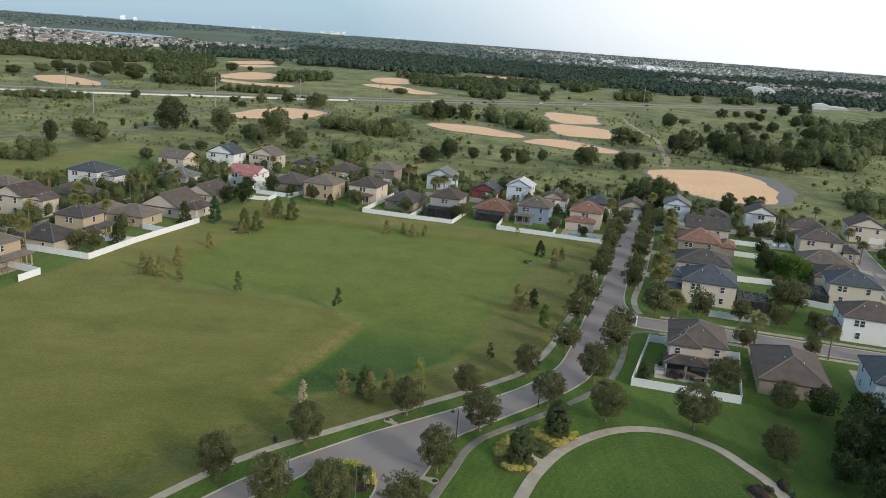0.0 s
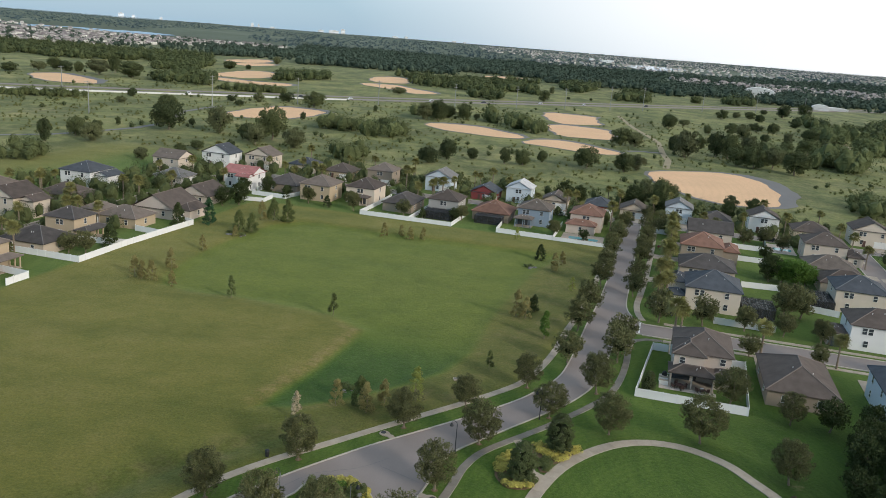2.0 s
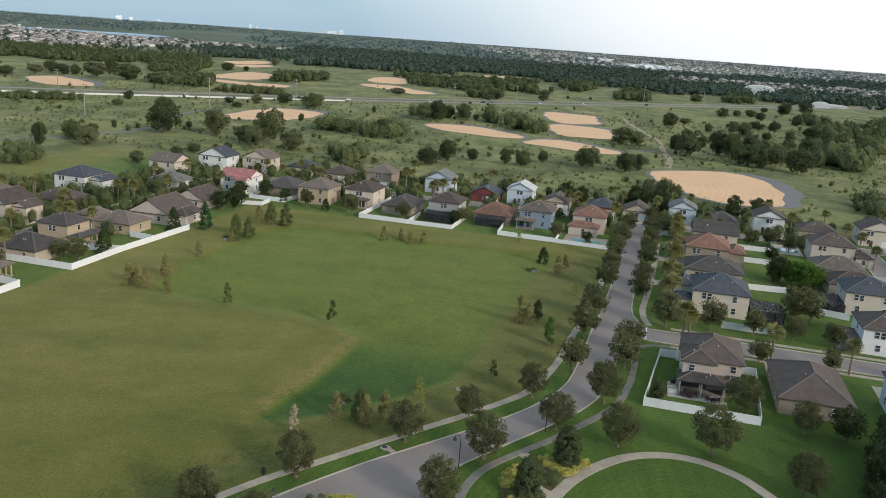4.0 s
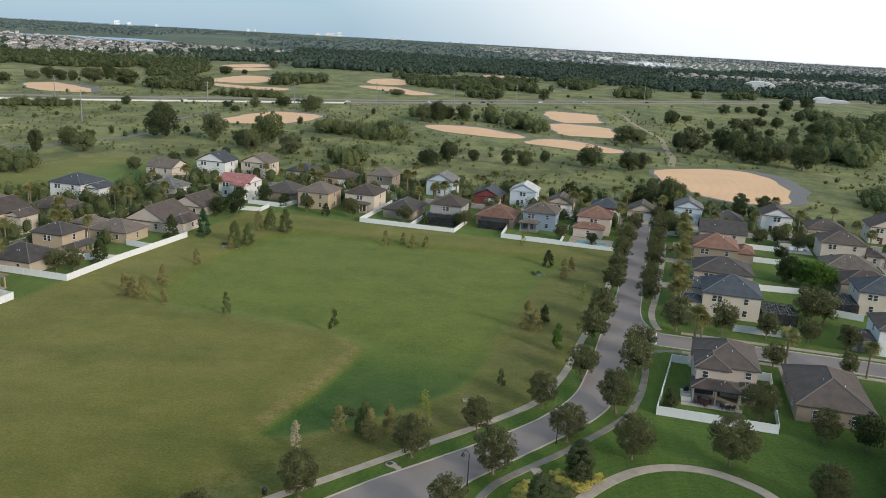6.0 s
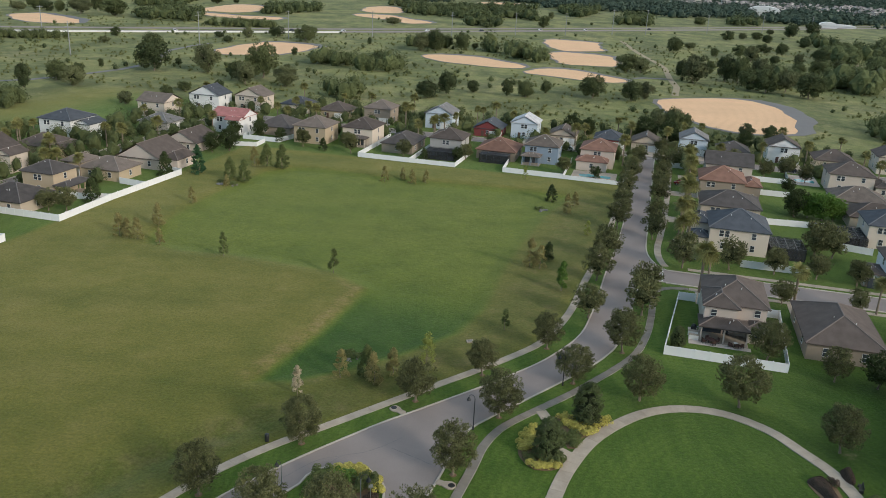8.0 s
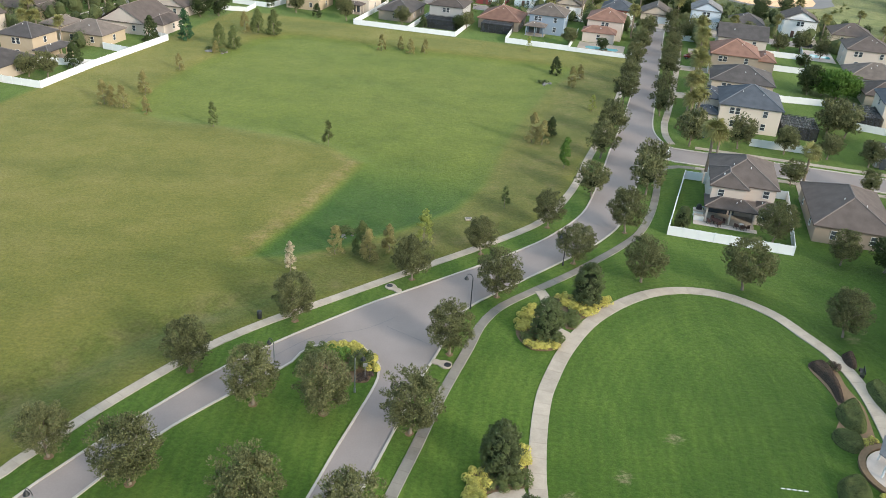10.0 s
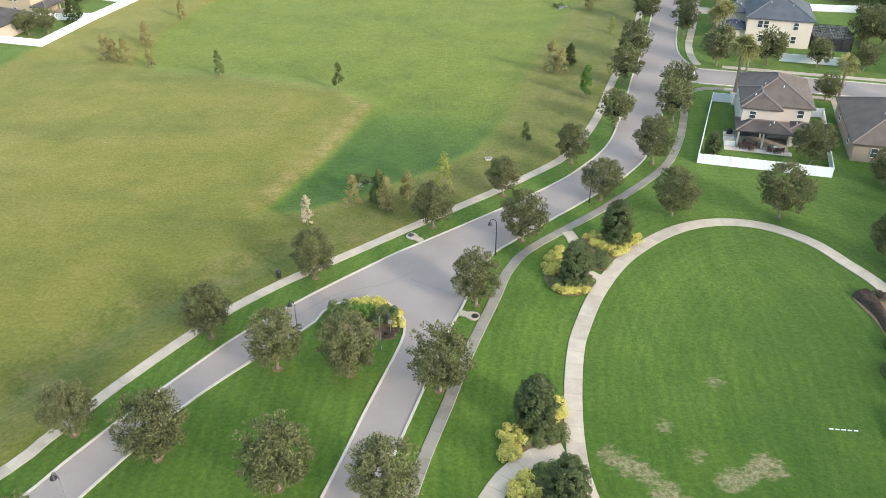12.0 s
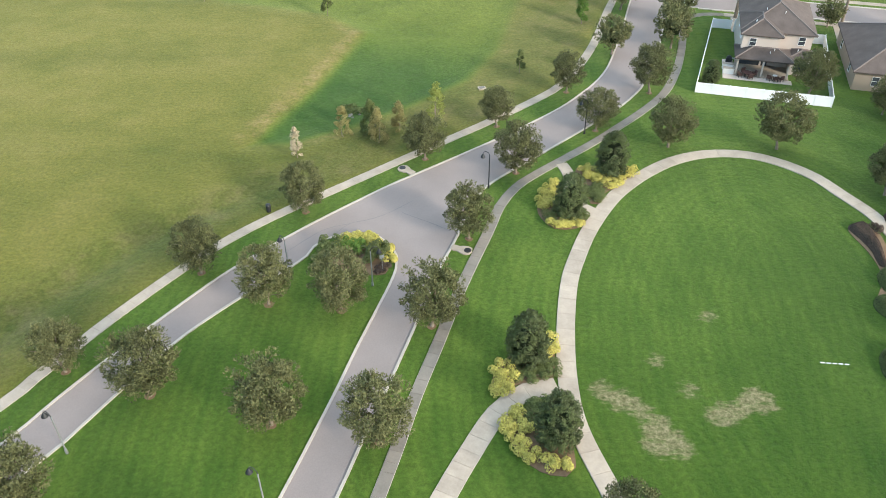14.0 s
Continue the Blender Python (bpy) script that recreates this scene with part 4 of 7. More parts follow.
def fence(points, h=1.6, label="white vinyl privacy fence of panels between capped posts"):
    """A fence along corners given on the grid."""
    x, y = lot(*points[0])
    ob = base("fence", x, y, 0.0, 0.0, label, "fence", "garden fences")
    post, panel = fence_meshes(h)
    for (a, b), (c, d) in zip(points, points[1:]):
        p, q = Vector(lot(a, b)), Vector(lot(c, d))
        run = (q - p).length
        count = max(1, round(run / PANEL))
        turn = math.atan2(q.y - p.y, q.x - p.x)
        for k in range(count):
            s = p + (q - p) * k / count - Vector((x, y))
            m = Matrix.LocRotScale((s.x, s.y, 0), Euler((0, 0, turn)), (run / count / PANEL, 1, 1))
            put("panel", panel, ob, m=m)
            put("post", post, ob, m=Matrix.LocRotScale((s.x, s.y, 0), Euler((0, 0, turn)), None))
    s = Vector(lot(*points[-1])) - Vector((x, y))
    put("post", post, ob, m=Matrix.LocRotScale((s.x, s.y, 0), Euler((0, 0, turn)), None))
    return ob


fence([(6.0, 166.2), (2.9, 166.2), (0.5, 141.0), (19.4, 141.0), (20.6, 163.5), (17.3, 163.5)], 1.6)
fence([(-48.2, 266), (-47.6, 251.0), (-29.5, 250.6)], 1.5)
fence([(-29.5, 250.6), (-12.3, 250.2), (-11.0, 266)], 1.2)
fence([(-29.5, 251), (-29.5, 274)], 1.5)
fence([(-93.6, 283), (-93.2, 268), (-93.4, 250.3), (-76.6, 250.2), (-76.4, 276)], 1.5)
fence([(-76.5, 250.3), (-62.3, 250.4), (-61.8, 268)], 1.4)
fence([(-151.5, 161.4), (-130.3, 161.4), (-130.6, 180.0), (-129.2, 208.6), (-136.0, 210.2)], 1.6)
fence([(-130.6, 180.0), (-143.6, 176.2)], 1.6)
fence([(-130.0, 193.0), (-138.2, 194.0)], 1.6)
fence([(-131.3, 140), (-131.3, 146.5), (-141, 147.5)], 1.6)
fence([(-138.0, 263), (-137.0, 258.2), (-124, 258.0), (-122.5, 266)], 1.5)
fence([(-139, 275), (-137.4, 263)], 1.5)
fence([(-134.8, 247.5), (-127.5, 249.2), (-128, 256)], 1.4)
fence([(15.9, 190.2), (29.2, 190.2)], 1.6)
fence([(24.6, 226.4), (39.6, 228.0)], 1.6)
fence([(39.6, 211.8), (46.0, 210.2)], 1.6)
fence([(25.2, 257.2), (36.0, 257.2)], 1.6)
fence([(25.0, 274.0), (35.8, 274.0), (36.6, 288.8)], 1.6)
fence([(35.8, 274.0), (36.0, 257.2)], 1.6)
fence([(-1.5, 281), (8, 281), (8, 290)], 1.6)

# ---------------------------------------------------------------- plants
def leaves_mesh(name, centres, outward, size, material, rng, droop=0.0, shoots=0.0):
    """Many small four-cornered leaves or sprays, turned half outwards and half at random."""
    n = len(centres)
    normal = outward + rng.normal(0, 0.34, (n, 3))
    normal[:, 2] += 0.25
    normal /= np.linalg.norm(normal, axis=1)[:, None] + 1e-9
    a = np.cross(normal, rng.normal(0, 1, (n, 3)))
    a /= np.linalg.norm(a, axis=1)[:, None] + 1e-9
    if shoots:
        # a share of the leaves stand out from the crown as narrow upward sprays
        up = rng.random(n) < shoots
        lead = outward * 0.8 + rng.normal(0, 0.3, (n, 3)) + np.array([0, 0, 0.45])
        lead /= np.linalg.norm(lead, axis=1)[:, None] + 1e-9
        a[up] = lead[up] * 1.25
        normal[up] = np.cross(lead, rng.normal(0, 1, (n, 3)))[up]
        normal /= np.linalg.norm(normal, axis=1)[:, None] + 1e-9
    b = np.cross(normal, a)
    s = (size * rng.uniform(0.6, 1.35, n))[:, None]
    lift = normal * s * 0.18
    v = np.stack([centres - a * s, centres - b * s * 0.55 + lift, centres + a * s, centres + b * s * 0.55 + lift], 1)
    v[:, 2, 2] -= droop * s[:, 0]
    me = bpy.data.meshes.new(name)
    me.from_pydata(v.reshape(-1, 3).tolist(), [], np.arange(4 * n).reshape(-1, 4).tolist())
    me.materials.append(material)
    return me


@lru_cache(None)
def ball(fine=2):
    """The corners and faces of a small rough ball, as a dense inner mass of foliage."""
    bm = bmesh.new()
    bmesh.ops.create_icosphere(bm, subdivisions=fine, radius=1.0)
    bm.verts.ensure_lookup_table()
    out = np.array([v.co[:] for v in bm.verts]), np.array([[v.index for v in f.verts] for f in bm.faces])
    bm.free()
    return out


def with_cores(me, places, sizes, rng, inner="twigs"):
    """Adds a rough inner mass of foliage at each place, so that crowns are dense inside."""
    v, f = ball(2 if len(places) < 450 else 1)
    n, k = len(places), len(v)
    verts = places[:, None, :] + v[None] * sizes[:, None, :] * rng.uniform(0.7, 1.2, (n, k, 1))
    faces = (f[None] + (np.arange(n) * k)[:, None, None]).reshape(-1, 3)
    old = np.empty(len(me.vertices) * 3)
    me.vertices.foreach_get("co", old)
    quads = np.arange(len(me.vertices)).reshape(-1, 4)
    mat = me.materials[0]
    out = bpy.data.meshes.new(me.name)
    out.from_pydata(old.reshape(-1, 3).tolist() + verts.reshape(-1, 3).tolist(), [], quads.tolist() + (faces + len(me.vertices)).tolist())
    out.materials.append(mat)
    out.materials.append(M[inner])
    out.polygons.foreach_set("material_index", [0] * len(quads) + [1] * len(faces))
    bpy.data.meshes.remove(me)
    return out


def crown_points(rng, lobes, count, profile, lobe):
    """Leaf places on the skins of many lobes that fill a profile. profile(k) gives the lobe's centre; returns centres and outward ways."""
    c = np.array([profile(rng) for _ in range(lobes)])
    which = rng.integers(0, lobes, count)
    way = rng.normal(0, 1, (count, 3))
    way /= np.linalg.norm(way, axis=1)[:, None]
    size = lobe * rng.uniform(0.65, 1.25, lobes)
    far = size[which] * rng.uniform(0.35, 1.0, count) ** 0.5
    return c[which] + way * far[:, None] * np.array([1, 1, 0.8]), way


def oak_profile(r, h, low):
    """Round-headed crown between heights low and h."""
    def at(rng):
        while True:
            p = rng.uniform(-1, 1, 3)
            q = np.hypot(p[0], p[1])
            if p @ p < 1 and p @ p > 0.03 and q < 1.02 - 0.35 * max(p[2], 0):
                return np.array([p[0] * r, p[1] * r, low + (h - low) * (0.5 + 0.5 * p[2])])
    return at


def egg_profile(r, h, low):
    """A full egg, widest below its middle, with a rounded top."""
    def at(rng):
        t = rng.uniform(0, 1)
        wide = math.sqrt(max(0.0, 1 - (abs(t - 0.36) / (0.64 if t > 0.36 else 0.6)) ** 2.2))
        a, q = rng.uniform(0, math.tau), r * wide * math.sqrt(rng.uniform(0.35, 1))
        return np.array([q * math.cos(a), q * math.sin(a), low + (h - low) * t])
    return at


def cone_profile(r, h, low):
    def at(rng):
        t = rng.uniform(0, 1)
        a, q = rng.uniform(0, math.tau), r * (1 - t**1.9) ** 0.75 * math.sqrt(rng.uniform(0.3, 1))
        return np.array([q * math.cos(a), q * math.sin(a), low + (h - low) * t])
    return at


def limbs(rng, h, low, r, trunk, count):
    bm = bmesh.new()
    top = low + (h - low) * 0.55
    bend = rng.normal(0, 0.12, 2)
    tube_bm(bm, [(0, 0, -0.15), (bend[0] * 0.3, bend[1] * 0.3, low * 0.6), (bend[0], bend[1], low + 0.2), (bend[0] * 1.5, bend[1] * 1.5, top)], [trunk * 1.35, trunk, trunk * 0.85, trunk * 0.3], 8)
    for k in range(count):
        a = k * math.tau / count + rng.uniform(-0.4, 0.4)
        z = low + (top - low) * rng.uniform(0.0, 0.7)
        q = r * rng.uniform(0.55, 0.8)
        end = (q * math.cos(a), q * math.sin(a), z + (h - low) * rng.uniform(0.15, 0.4))
        mid = (end[0] * 0.45, end[1] * 0.45, z + (end[2] - z) * 0.55)
        tube_bm(bm, [(bend[0], bend[1], z), mid, end], [trunk * 0.45, trunk * 0.3, trunk * 0.1], 5)
    me = bpy.data.meshes.new("trunk")
    bm.to_mesh(me)
    bm.free()
    me.materials.append(M["bark"])
    return me


KINDS = {
    # kind: label, category, crown radius, height, underside, trunk, lobes, lobe size, leaves, leaf size, leaf material, shape
    "oak": ("olive-green live oak with a round dense crown on the verge", "tree", 2.8, 6.5, 0.8, 0.14, 210, 0.48, 15000, 0.078, "leaf_oak", "round"),
    "street_oak": ("olive-green live oak with a round dense crown beside the road", "tree", 2.75, 6.6, 0.8, 0.14, 100, 0.6, 4300, 0.13, "leaf_oak", "round"),
    "magnolia": ("dark glossy egg-shaped magnolia in a planted bed", "tree", 2.1, 5.9, 0.1, 0.13, 300, 0.34, 15000, 0.085, "leaf_magnolia", "egg"),
    "yard_tree": ("dark green shade tree in a front yard", "tree", 2.9, 6.2, 0.9, 0.15, 80, 0.72, 4200, 0.145, "leaf_oak", "round"),
    "dark_tree": ("dark green dense tree", "tree", 3.0, 6.6, 0.5, 0.16, 80, 0.75, 4200, 0.145, "leaf_dark", "round"),
    "bright_tree": ("bright green spreading tree in a back yard", "tree", 3.6, 6.4, 0.4, 0.16, 70, 0.95, 4200, 0.18, "leaf_bright", "round"),
    "sapling": ("thin green sapling in the meadow", "sapling", 1.05, 5.0, 0.6, 0.05, 34, 0.4, 1500, 0.12, "leaf_hedge", "cone"),
    "maple": ("young bright green maple by the walk", "tree", 1.35, 6.2, 0.8, 0.08, 44, 0.5, 2600, 0.14, "leaf_bright", "cone"),
    "cypress": ("slender rust-tinged young cypress in wet grass", "tree", 1.35, 4.9, 0.2, 0.06, 50, 0.38, 2700, 0.10, "leaf_rust", "cone"),
    "lime_cypress": ("slender yellow-green young cypress in wet grass", "tree", 1.35, 5.2, 0.3, 0.06, 44, 0.38, 1800, 0.10, "leaf_lime", "cone"),
    "dead_cypress": ("dry straw-coloured young cypress in the meadow", "tree", 1.0, 4.6, 0.2, 0.06, 34, 0.34, 1100, 0.12, "leaf_dry", "cone"),
    "pond_cypress": ("dense olive-green young cypress with a pointed crown", "tree", 2.1, 6.3, 0.2, 0.09, 80, 0.55, 3600, 0.15, "leaf_hedge", "cone"),
    "conifer": ("dark green dense cone-shaped conifer", "tree", 1.9, 5.0, 0.1, 0.09, 80, 0.45, 3200, 0.13, "leaf_dark", "cone"),
    "emerald": ("emerald green full cone-shaped conifer", "tree", 2.2, 7.8, 0.1, 0.12, 90, 0.55, 4200, 0.15, "leaf_emerald", "cone"),
    "field_tree": ("broad dark olive oak in rough grass", "tree", 4.8, 8.2, 0.2, 0.25, 56, 1.35, 5200, 0.26, "leaf_wood", "round"),
    "pale_tree": ("broad greyish-olive tree in rough grass", "tree", 4.8, 8.2, 0.3, 0.25, 56, 1.3, 4600, 0.26, "leaf_pale", "round"),
}
FIRST = {}


def copied(ob, m):
    """A copy at a pose that brings its own scale."""
    return copy_thing(ob, m @ Matrix.Diagonal((1 / ob.scale.x, 1 / ob.scale.y, 1 / ob.scale.z, 1)))


def plant(kind, x, y, scale=1.0, variant=0, tall=1.0, group=""):
    """A plant of a kind at a place; kinds are built once in a few variants and then copied."""
    variant %= 4
    z = height(x, y)
    turn = random.uniform(0, math.tau)
    m = Matrix.LocRotScale((x, y, z), Euler((0, 0, turn)), (scale, scale, scale * tall))
    if (kind, variant) in FIRST:
        return copied(FIRST[kind, variant], m)
    label, category, r, h, low, trunk, lobes, lobe, count, leaf, mat, shape = KINDS[kind]
    rng = np.random.default_rng(sum(map(ord, kind)) * 7 + variant)
    r, h = r * rng.uniform(0.94, 1.06), h * rng.uniform(0.95, 1.05)
    ob = new("tree" if category in ("tree", "sapling") else category)
    tagged(ob, label, category, group or f"{kind.replace('_', ' ')}s")
    put("trunk", limbs(rng, h, low, r, trunk, 6 if shape == "round" else 3), ob)
    if shape == "round":
        centres, way = crown_points(rng, lobes, count, oak_profile(r - lobe * 0.55, h - lobe * 0.5, low + lobe * 0.5), lobe)
        mid = np.array([0, 0, (low + h) / 2])
        way = way * 0.6 + (centres - mid) / np.linalg.norm(centres - mid, axis=1)[:, None] * 0.7
    else:
        centres, way = crown_points(rng, lobes, count, (egg_profile if shape == "egg" else cone_profile)(r - lobe * 0.4, h - lobe * 0.4, low + lobe * 0.5), lobe)
        out = centres * np.array([1, 1, 0])
        way = way * 0.6 + out / (np.linalg.norm(out, axis=1)[:, None] + 0.05) * 0.7
    crown = leaves_mesh("crown", centres, way, leaf, M[mat], rng, shoots=0.2 if shape != "round" or leaf > 0.2 else 0.6)
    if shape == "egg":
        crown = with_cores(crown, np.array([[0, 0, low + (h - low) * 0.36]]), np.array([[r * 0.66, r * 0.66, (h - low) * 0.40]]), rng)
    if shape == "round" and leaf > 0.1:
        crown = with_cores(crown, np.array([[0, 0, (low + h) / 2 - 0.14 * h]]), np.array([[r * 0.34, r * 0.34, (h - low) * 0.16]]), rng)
    put("crown", crown, ob)
    ob.matrix_basis = m
    FIRST[kind, variant] = ob
    # the scale belongs to this one plant; copies set their own
    return ob


def palm(x, y, scale=1.0, variant=0, bushy=True):
    variant %= 3
    m = Matrix.LocRotScale((x, y, 0), Euler((0, 0, random.uniform(0, math.tau))), (scale,) * 3)
    if ("palm", variant) in FIRST:
        return copied(FIRST["palm", variant], m)
    rng = np.random.default_rng(900 + variant)
    ob = tagged(new("palm_tree"), "fan palm with a shaggy trunk and drooping fronds", "palm tree", "palms")
    h = 5.0 + 0.7 * variant
    bm = tube_bm(bmesh.new(), [(0, 0, -0.1), (0.05, 0, h * 0.5), (0.0, 0.05, h)], [0.22, 0.17, 0.2], 8)
    part("trunk", bm, M["bark"], ob)
    verts, faces = [], []
    for k in range(44):
        # a stalk out of the head, and at its end a fan of narrow blades
        a, lift = rng.uniform(0, math.tau), rng.uniform(-0.75, 1.4)
        d = np.array([math.cos(a) * math.cos(lift), math.sin(a) * math.cos(lift), math.sin(lift)])
        side = np.array([-math.sin(a), math.cos(a), 0])
        up = np.cross(d, side)
        root, mid = np.array([0, 0, h + 0.1]), np.array([0, 0, h + 0.1]) + d * rng.uniform(0.55, 0.95)
        reach = rng.uniform(0.95, 1.35)
        for q in range(9):
            f = (q - 4) * 0.42
            way = d * math.cos(f) + side * math.sin(f)
            tip = mid + way * reach + np.array([0, 0, -0.28 * reach])
            wide = np.cross(way, up) * 0.085 + up * 0.03
            i = len(verts)
            verts += [tuple(mid), tuple(mid + way * reach * 0.55 + wide), tuple(tip), tuple(mid + way * reach * 0.55 - wide)]
            faces.append((i, i + 1, i + 2, i + 3))
        i = len(verts)
        verts += [tuple(root - side * 0.03), tuple(root + side * 0.03), tuple(mid + side * 0.02), tuple(mid - side * 0.02)]
        faces.append((i, i + 1, i + 2, i + 3))
    put("fronds", mesh_of("fronds", verts, faces, M["leaf_palm"]), ob)
    ob.matrix_basis = m
    FIRST["palm", variant] = ob
    return ob


def shrub(x, y, r, h, mat, label, category="shrub", group="shrubs", stretch=1.0, turn=0.0, count=None, leaf=0.10, name="shrub"):
    """A low mound of leaves over thin stems."""
    rng = np.random.default_rng(int(abs(x * 131 + y * 17) * 10) % 100000)
    ob = base(name, x, y, height(x, y), turn, label, category, group)
    count = count or int(420 * r * r * stretch / (leaf / 0.1) ** 2) + 120
    lobes = max(6, int(9 * r * r * stretch))
    c = np.stack([rng.uniform(-1, 1, lobes), rng.uniform(-1, 1, lobes)], 1)
    c /= np.maximum(1, np.linalg.norm(c, axis=1))[:, None]
    c = np.stack([c[:, 0] * r * 0.8 * stretch, c[:, 1] * r * 0.8, np.full(lobes, h * 0.35)], 1)
    which = rng.integers(0, lobes, count)
    way = rng.normal(0, 1, (count, 3))
    way[:, 2] = np.abs(way[:, 2])
    way /= np.linalg.norm(way, axis=1)[:, None]
    lobe = min(0.45, r * 0.5)
    p = c[which] + way * np.array([lobe, lobe, h * 0.62])
    put("leaves", leaves_mesh("leaves", p, way, leaf, M[mat], rng), ob)
    bm = bmesh.new()
    for k in range(5):
        a = k * math.tau / 5
        tube_bm(bm, [(0, 0, -0.05), (r * 0.3 * math.cos(a) * stretch, r * 0.3 * math.sin(a), h * 0.4), (r * 0.55 * math.cos(a) * stretch, r * 0.55 * math.sin(a), h * 0.6)], [0.04, 0.03, 0.015], 5)
    part("stem", bm, M["bark"], ob)
    return ob


def mulch_ring(x, y, r=0.45):
    rim = [(x + r * random.uniform(0.85, 1.15) * math.cos(a * math.tau / 14), y + r * random.uniform(0.85, 1.15) * math.sin(a * math.tau / 14)) for a in range(14)]
    put("mulch", sheet("mulch", rim, height(x, y) + 0.03, M["mulch"], 0.06), None, "ring of red-brown mulch round a trunk", category="mulch", kind="structure")


# street trees
VERGE_W = [(-36.6, 80.4, 0.88), (-27.3, 94.8, 0.92), (-17.6, 106.0, 0.92), (-3.7, 117.8, 0.95), (6.0, 126.3, 0.82), (16.8, 136.4, 0.85), (25.6, 149.5, 1.0), (30.2, 168.0, 1.1), (34.6, 181.0, 1.1), (41.2, 203.5, 1.1), (45.4, 219.0, 1.0), (49.6, 234.0, 1.05), (55.6, 254.6, 1.0), (61.0, 272.0, 1.0), (-52, 59, 0.9)]
VERGE_E = [(-6.8, 72.2, 1.02), (-2.5, 86.5, 1.08), (1.5, 100.8, 0.95), (7.8, 114.5, 1.02), (19.4, 125.1, 0.92), (29.0, 136.1, 1.05), (35.6, 151.8, 1.15), (38.3, 161.0, 1.05), (48.0, 196.2, 0.95), (52.0, 210.7, 0.95), (56.7, 227.0, 1.0), (60.2, 239.5, 0.95), (63.7, 252.0, 1.05), (67.7, 266.5, 1.1), (-13.5, 55, 1.0)]
MEDIAN_TREES = [(-19.2, 89.7, 1.02), (-11.7, 88.8, 1.06), (-27.9, 77.5, 1.12), (-16.4, 74.1, 1.12), (-34.6, 65.4, 1.1), (-19.0, 58.5, 1.0)]
LAWN_TREES = [(28.4, 120.8, 1.02), (42.6, 120.2, 1.18), (52.2, 109.4, 1.0), (60.4, 129.4, 0.82), (12.4, 62.6, 0.9), (52.2, 135.6, 1.02)]
EDGE_TREES = [(66.3, 127.8, 1.0), (72.2, 124.4, 1.1), (64.0, 112.0, 1.1), (68.5, 108.0, 1.15), (75.5, 116.0, 1.1), (78.5, 123.0, 1.0), (70.5, 101, 1.2), (61.5, 98.5, 1.1), (64, 91, 1.1), (71, 117.5, 0.95), (79, 109, 1.2), (84, 117, 1.1), (60, 105.5, 0.9), (66, 104, 1.15), (72, 108, 1.2), (67, 96, 1.2), (74, 113, 1.2), (76.5, 120, 1.1), (82, 124, 1.1), (69, 121, 0.95), (74, 101, 1.3), (66.5, 116.5, 1.0), (70.5, 112.5, 1.1), (79, 116, 1.2)]
# unseen trees continuing the edge southwards, added to shade the lawn
UNSEEN_EDGE_TREES = [(66, 86, 1.2), (71, 92, 1.3), (69, 80, 1.3), (63, 79, 1.1), (75, 86, 1.3), (66, 72, 1.3), (73, 75, 1.3), (78, 95, 1.3), (62, 68, 1.2), (70, 66, 1.3)]
for i, (x, y, s) in enumerate(VERGE_W + VERGE_E):
    plant("oak" if y < 142 else "street_oak", x, y, s * 1.13, i, random.uniform(0.94, 1.05))
    if y < 140:
        mulch_ring(x, y)
for i, (x, y, s) in enumerate(MEDIAN_TREES):
    plant("oak", x, y, s * 1.1, i + 1, 1.0)
    mulch_ring(x, y, 0.5)
for i, (x, y, s) in enumerate(LAWN_TREES):
    plant("oak", x, y, s * 1.1, i + 2, 1.0)
# tall grove outside the view, invented to throw shadow on the eastern lawn
UNSEEN_SHADE_TREES = [(84, 72, 1.6), (92, 78, 1.7), (86, 84, 1.6), (96, 90, 1.8), (89, 96, 1.7), (99, 101, 1.7), (91, 107, 1.6), (102, 112, 1.8), (82, 62, 1.7), (93, 66, 1.7), (80, 90, 1.5), (101, 82, 1.8), (96, 118, 1.6), (106, 122, 1.7)]
for i, (x, y, s) in enumerate(UNSEEN_SHADE_TREES):
    plant("field_tree", x, y, s, i, 1.1)
for i, (x, y, s) in enumerate(EDGE_TREES + UNSEEN_EDGE_TREES):
    plant("dark_tree", x, y, s, i)
for i, (x, y, s) in enumerate([(13.4, 105.3, 1.0), (19.7, 114.0, 1.0), (6.5, 81.7, 1.05), (8.3, 72.2, 1.0)]):
    plant("magnolia", x, y, s, i, 1.0)
plant("magnolia", *lot(2.6, 144.6), 0.62, 1)

# meadow trees
for i, (x, y) in enumerate([(-21.8, 166.4), (-45.0, 172.6)]):
    plant("sapling", x, y, 1.0, i)
plant("maple", 22.4, 161.8, 1.0, 0)
plant("dead_cypress", -20.3, 118.2, 1.0, 0)
WET = [(-14.9, 123.8, "cypress", 0.95), (-10.0, 122.0, "cypress", 1.05), (-11.2, 124.6, "pond_cypress", 0.75), (-7.4, 125.2, "cypress", 0.9), (-2.3, 127.4, "lime_cypress", 1.15), (17.6, 174.4, "cypress", 1.25), (19.4, 173.4, "cypress", 1.1), (21.8, 178.8, "conifer", 0.8), (10.4, 143.0, "sapling", 0.75), (32.9, 197.0, "lime_cypress", 0.75)]
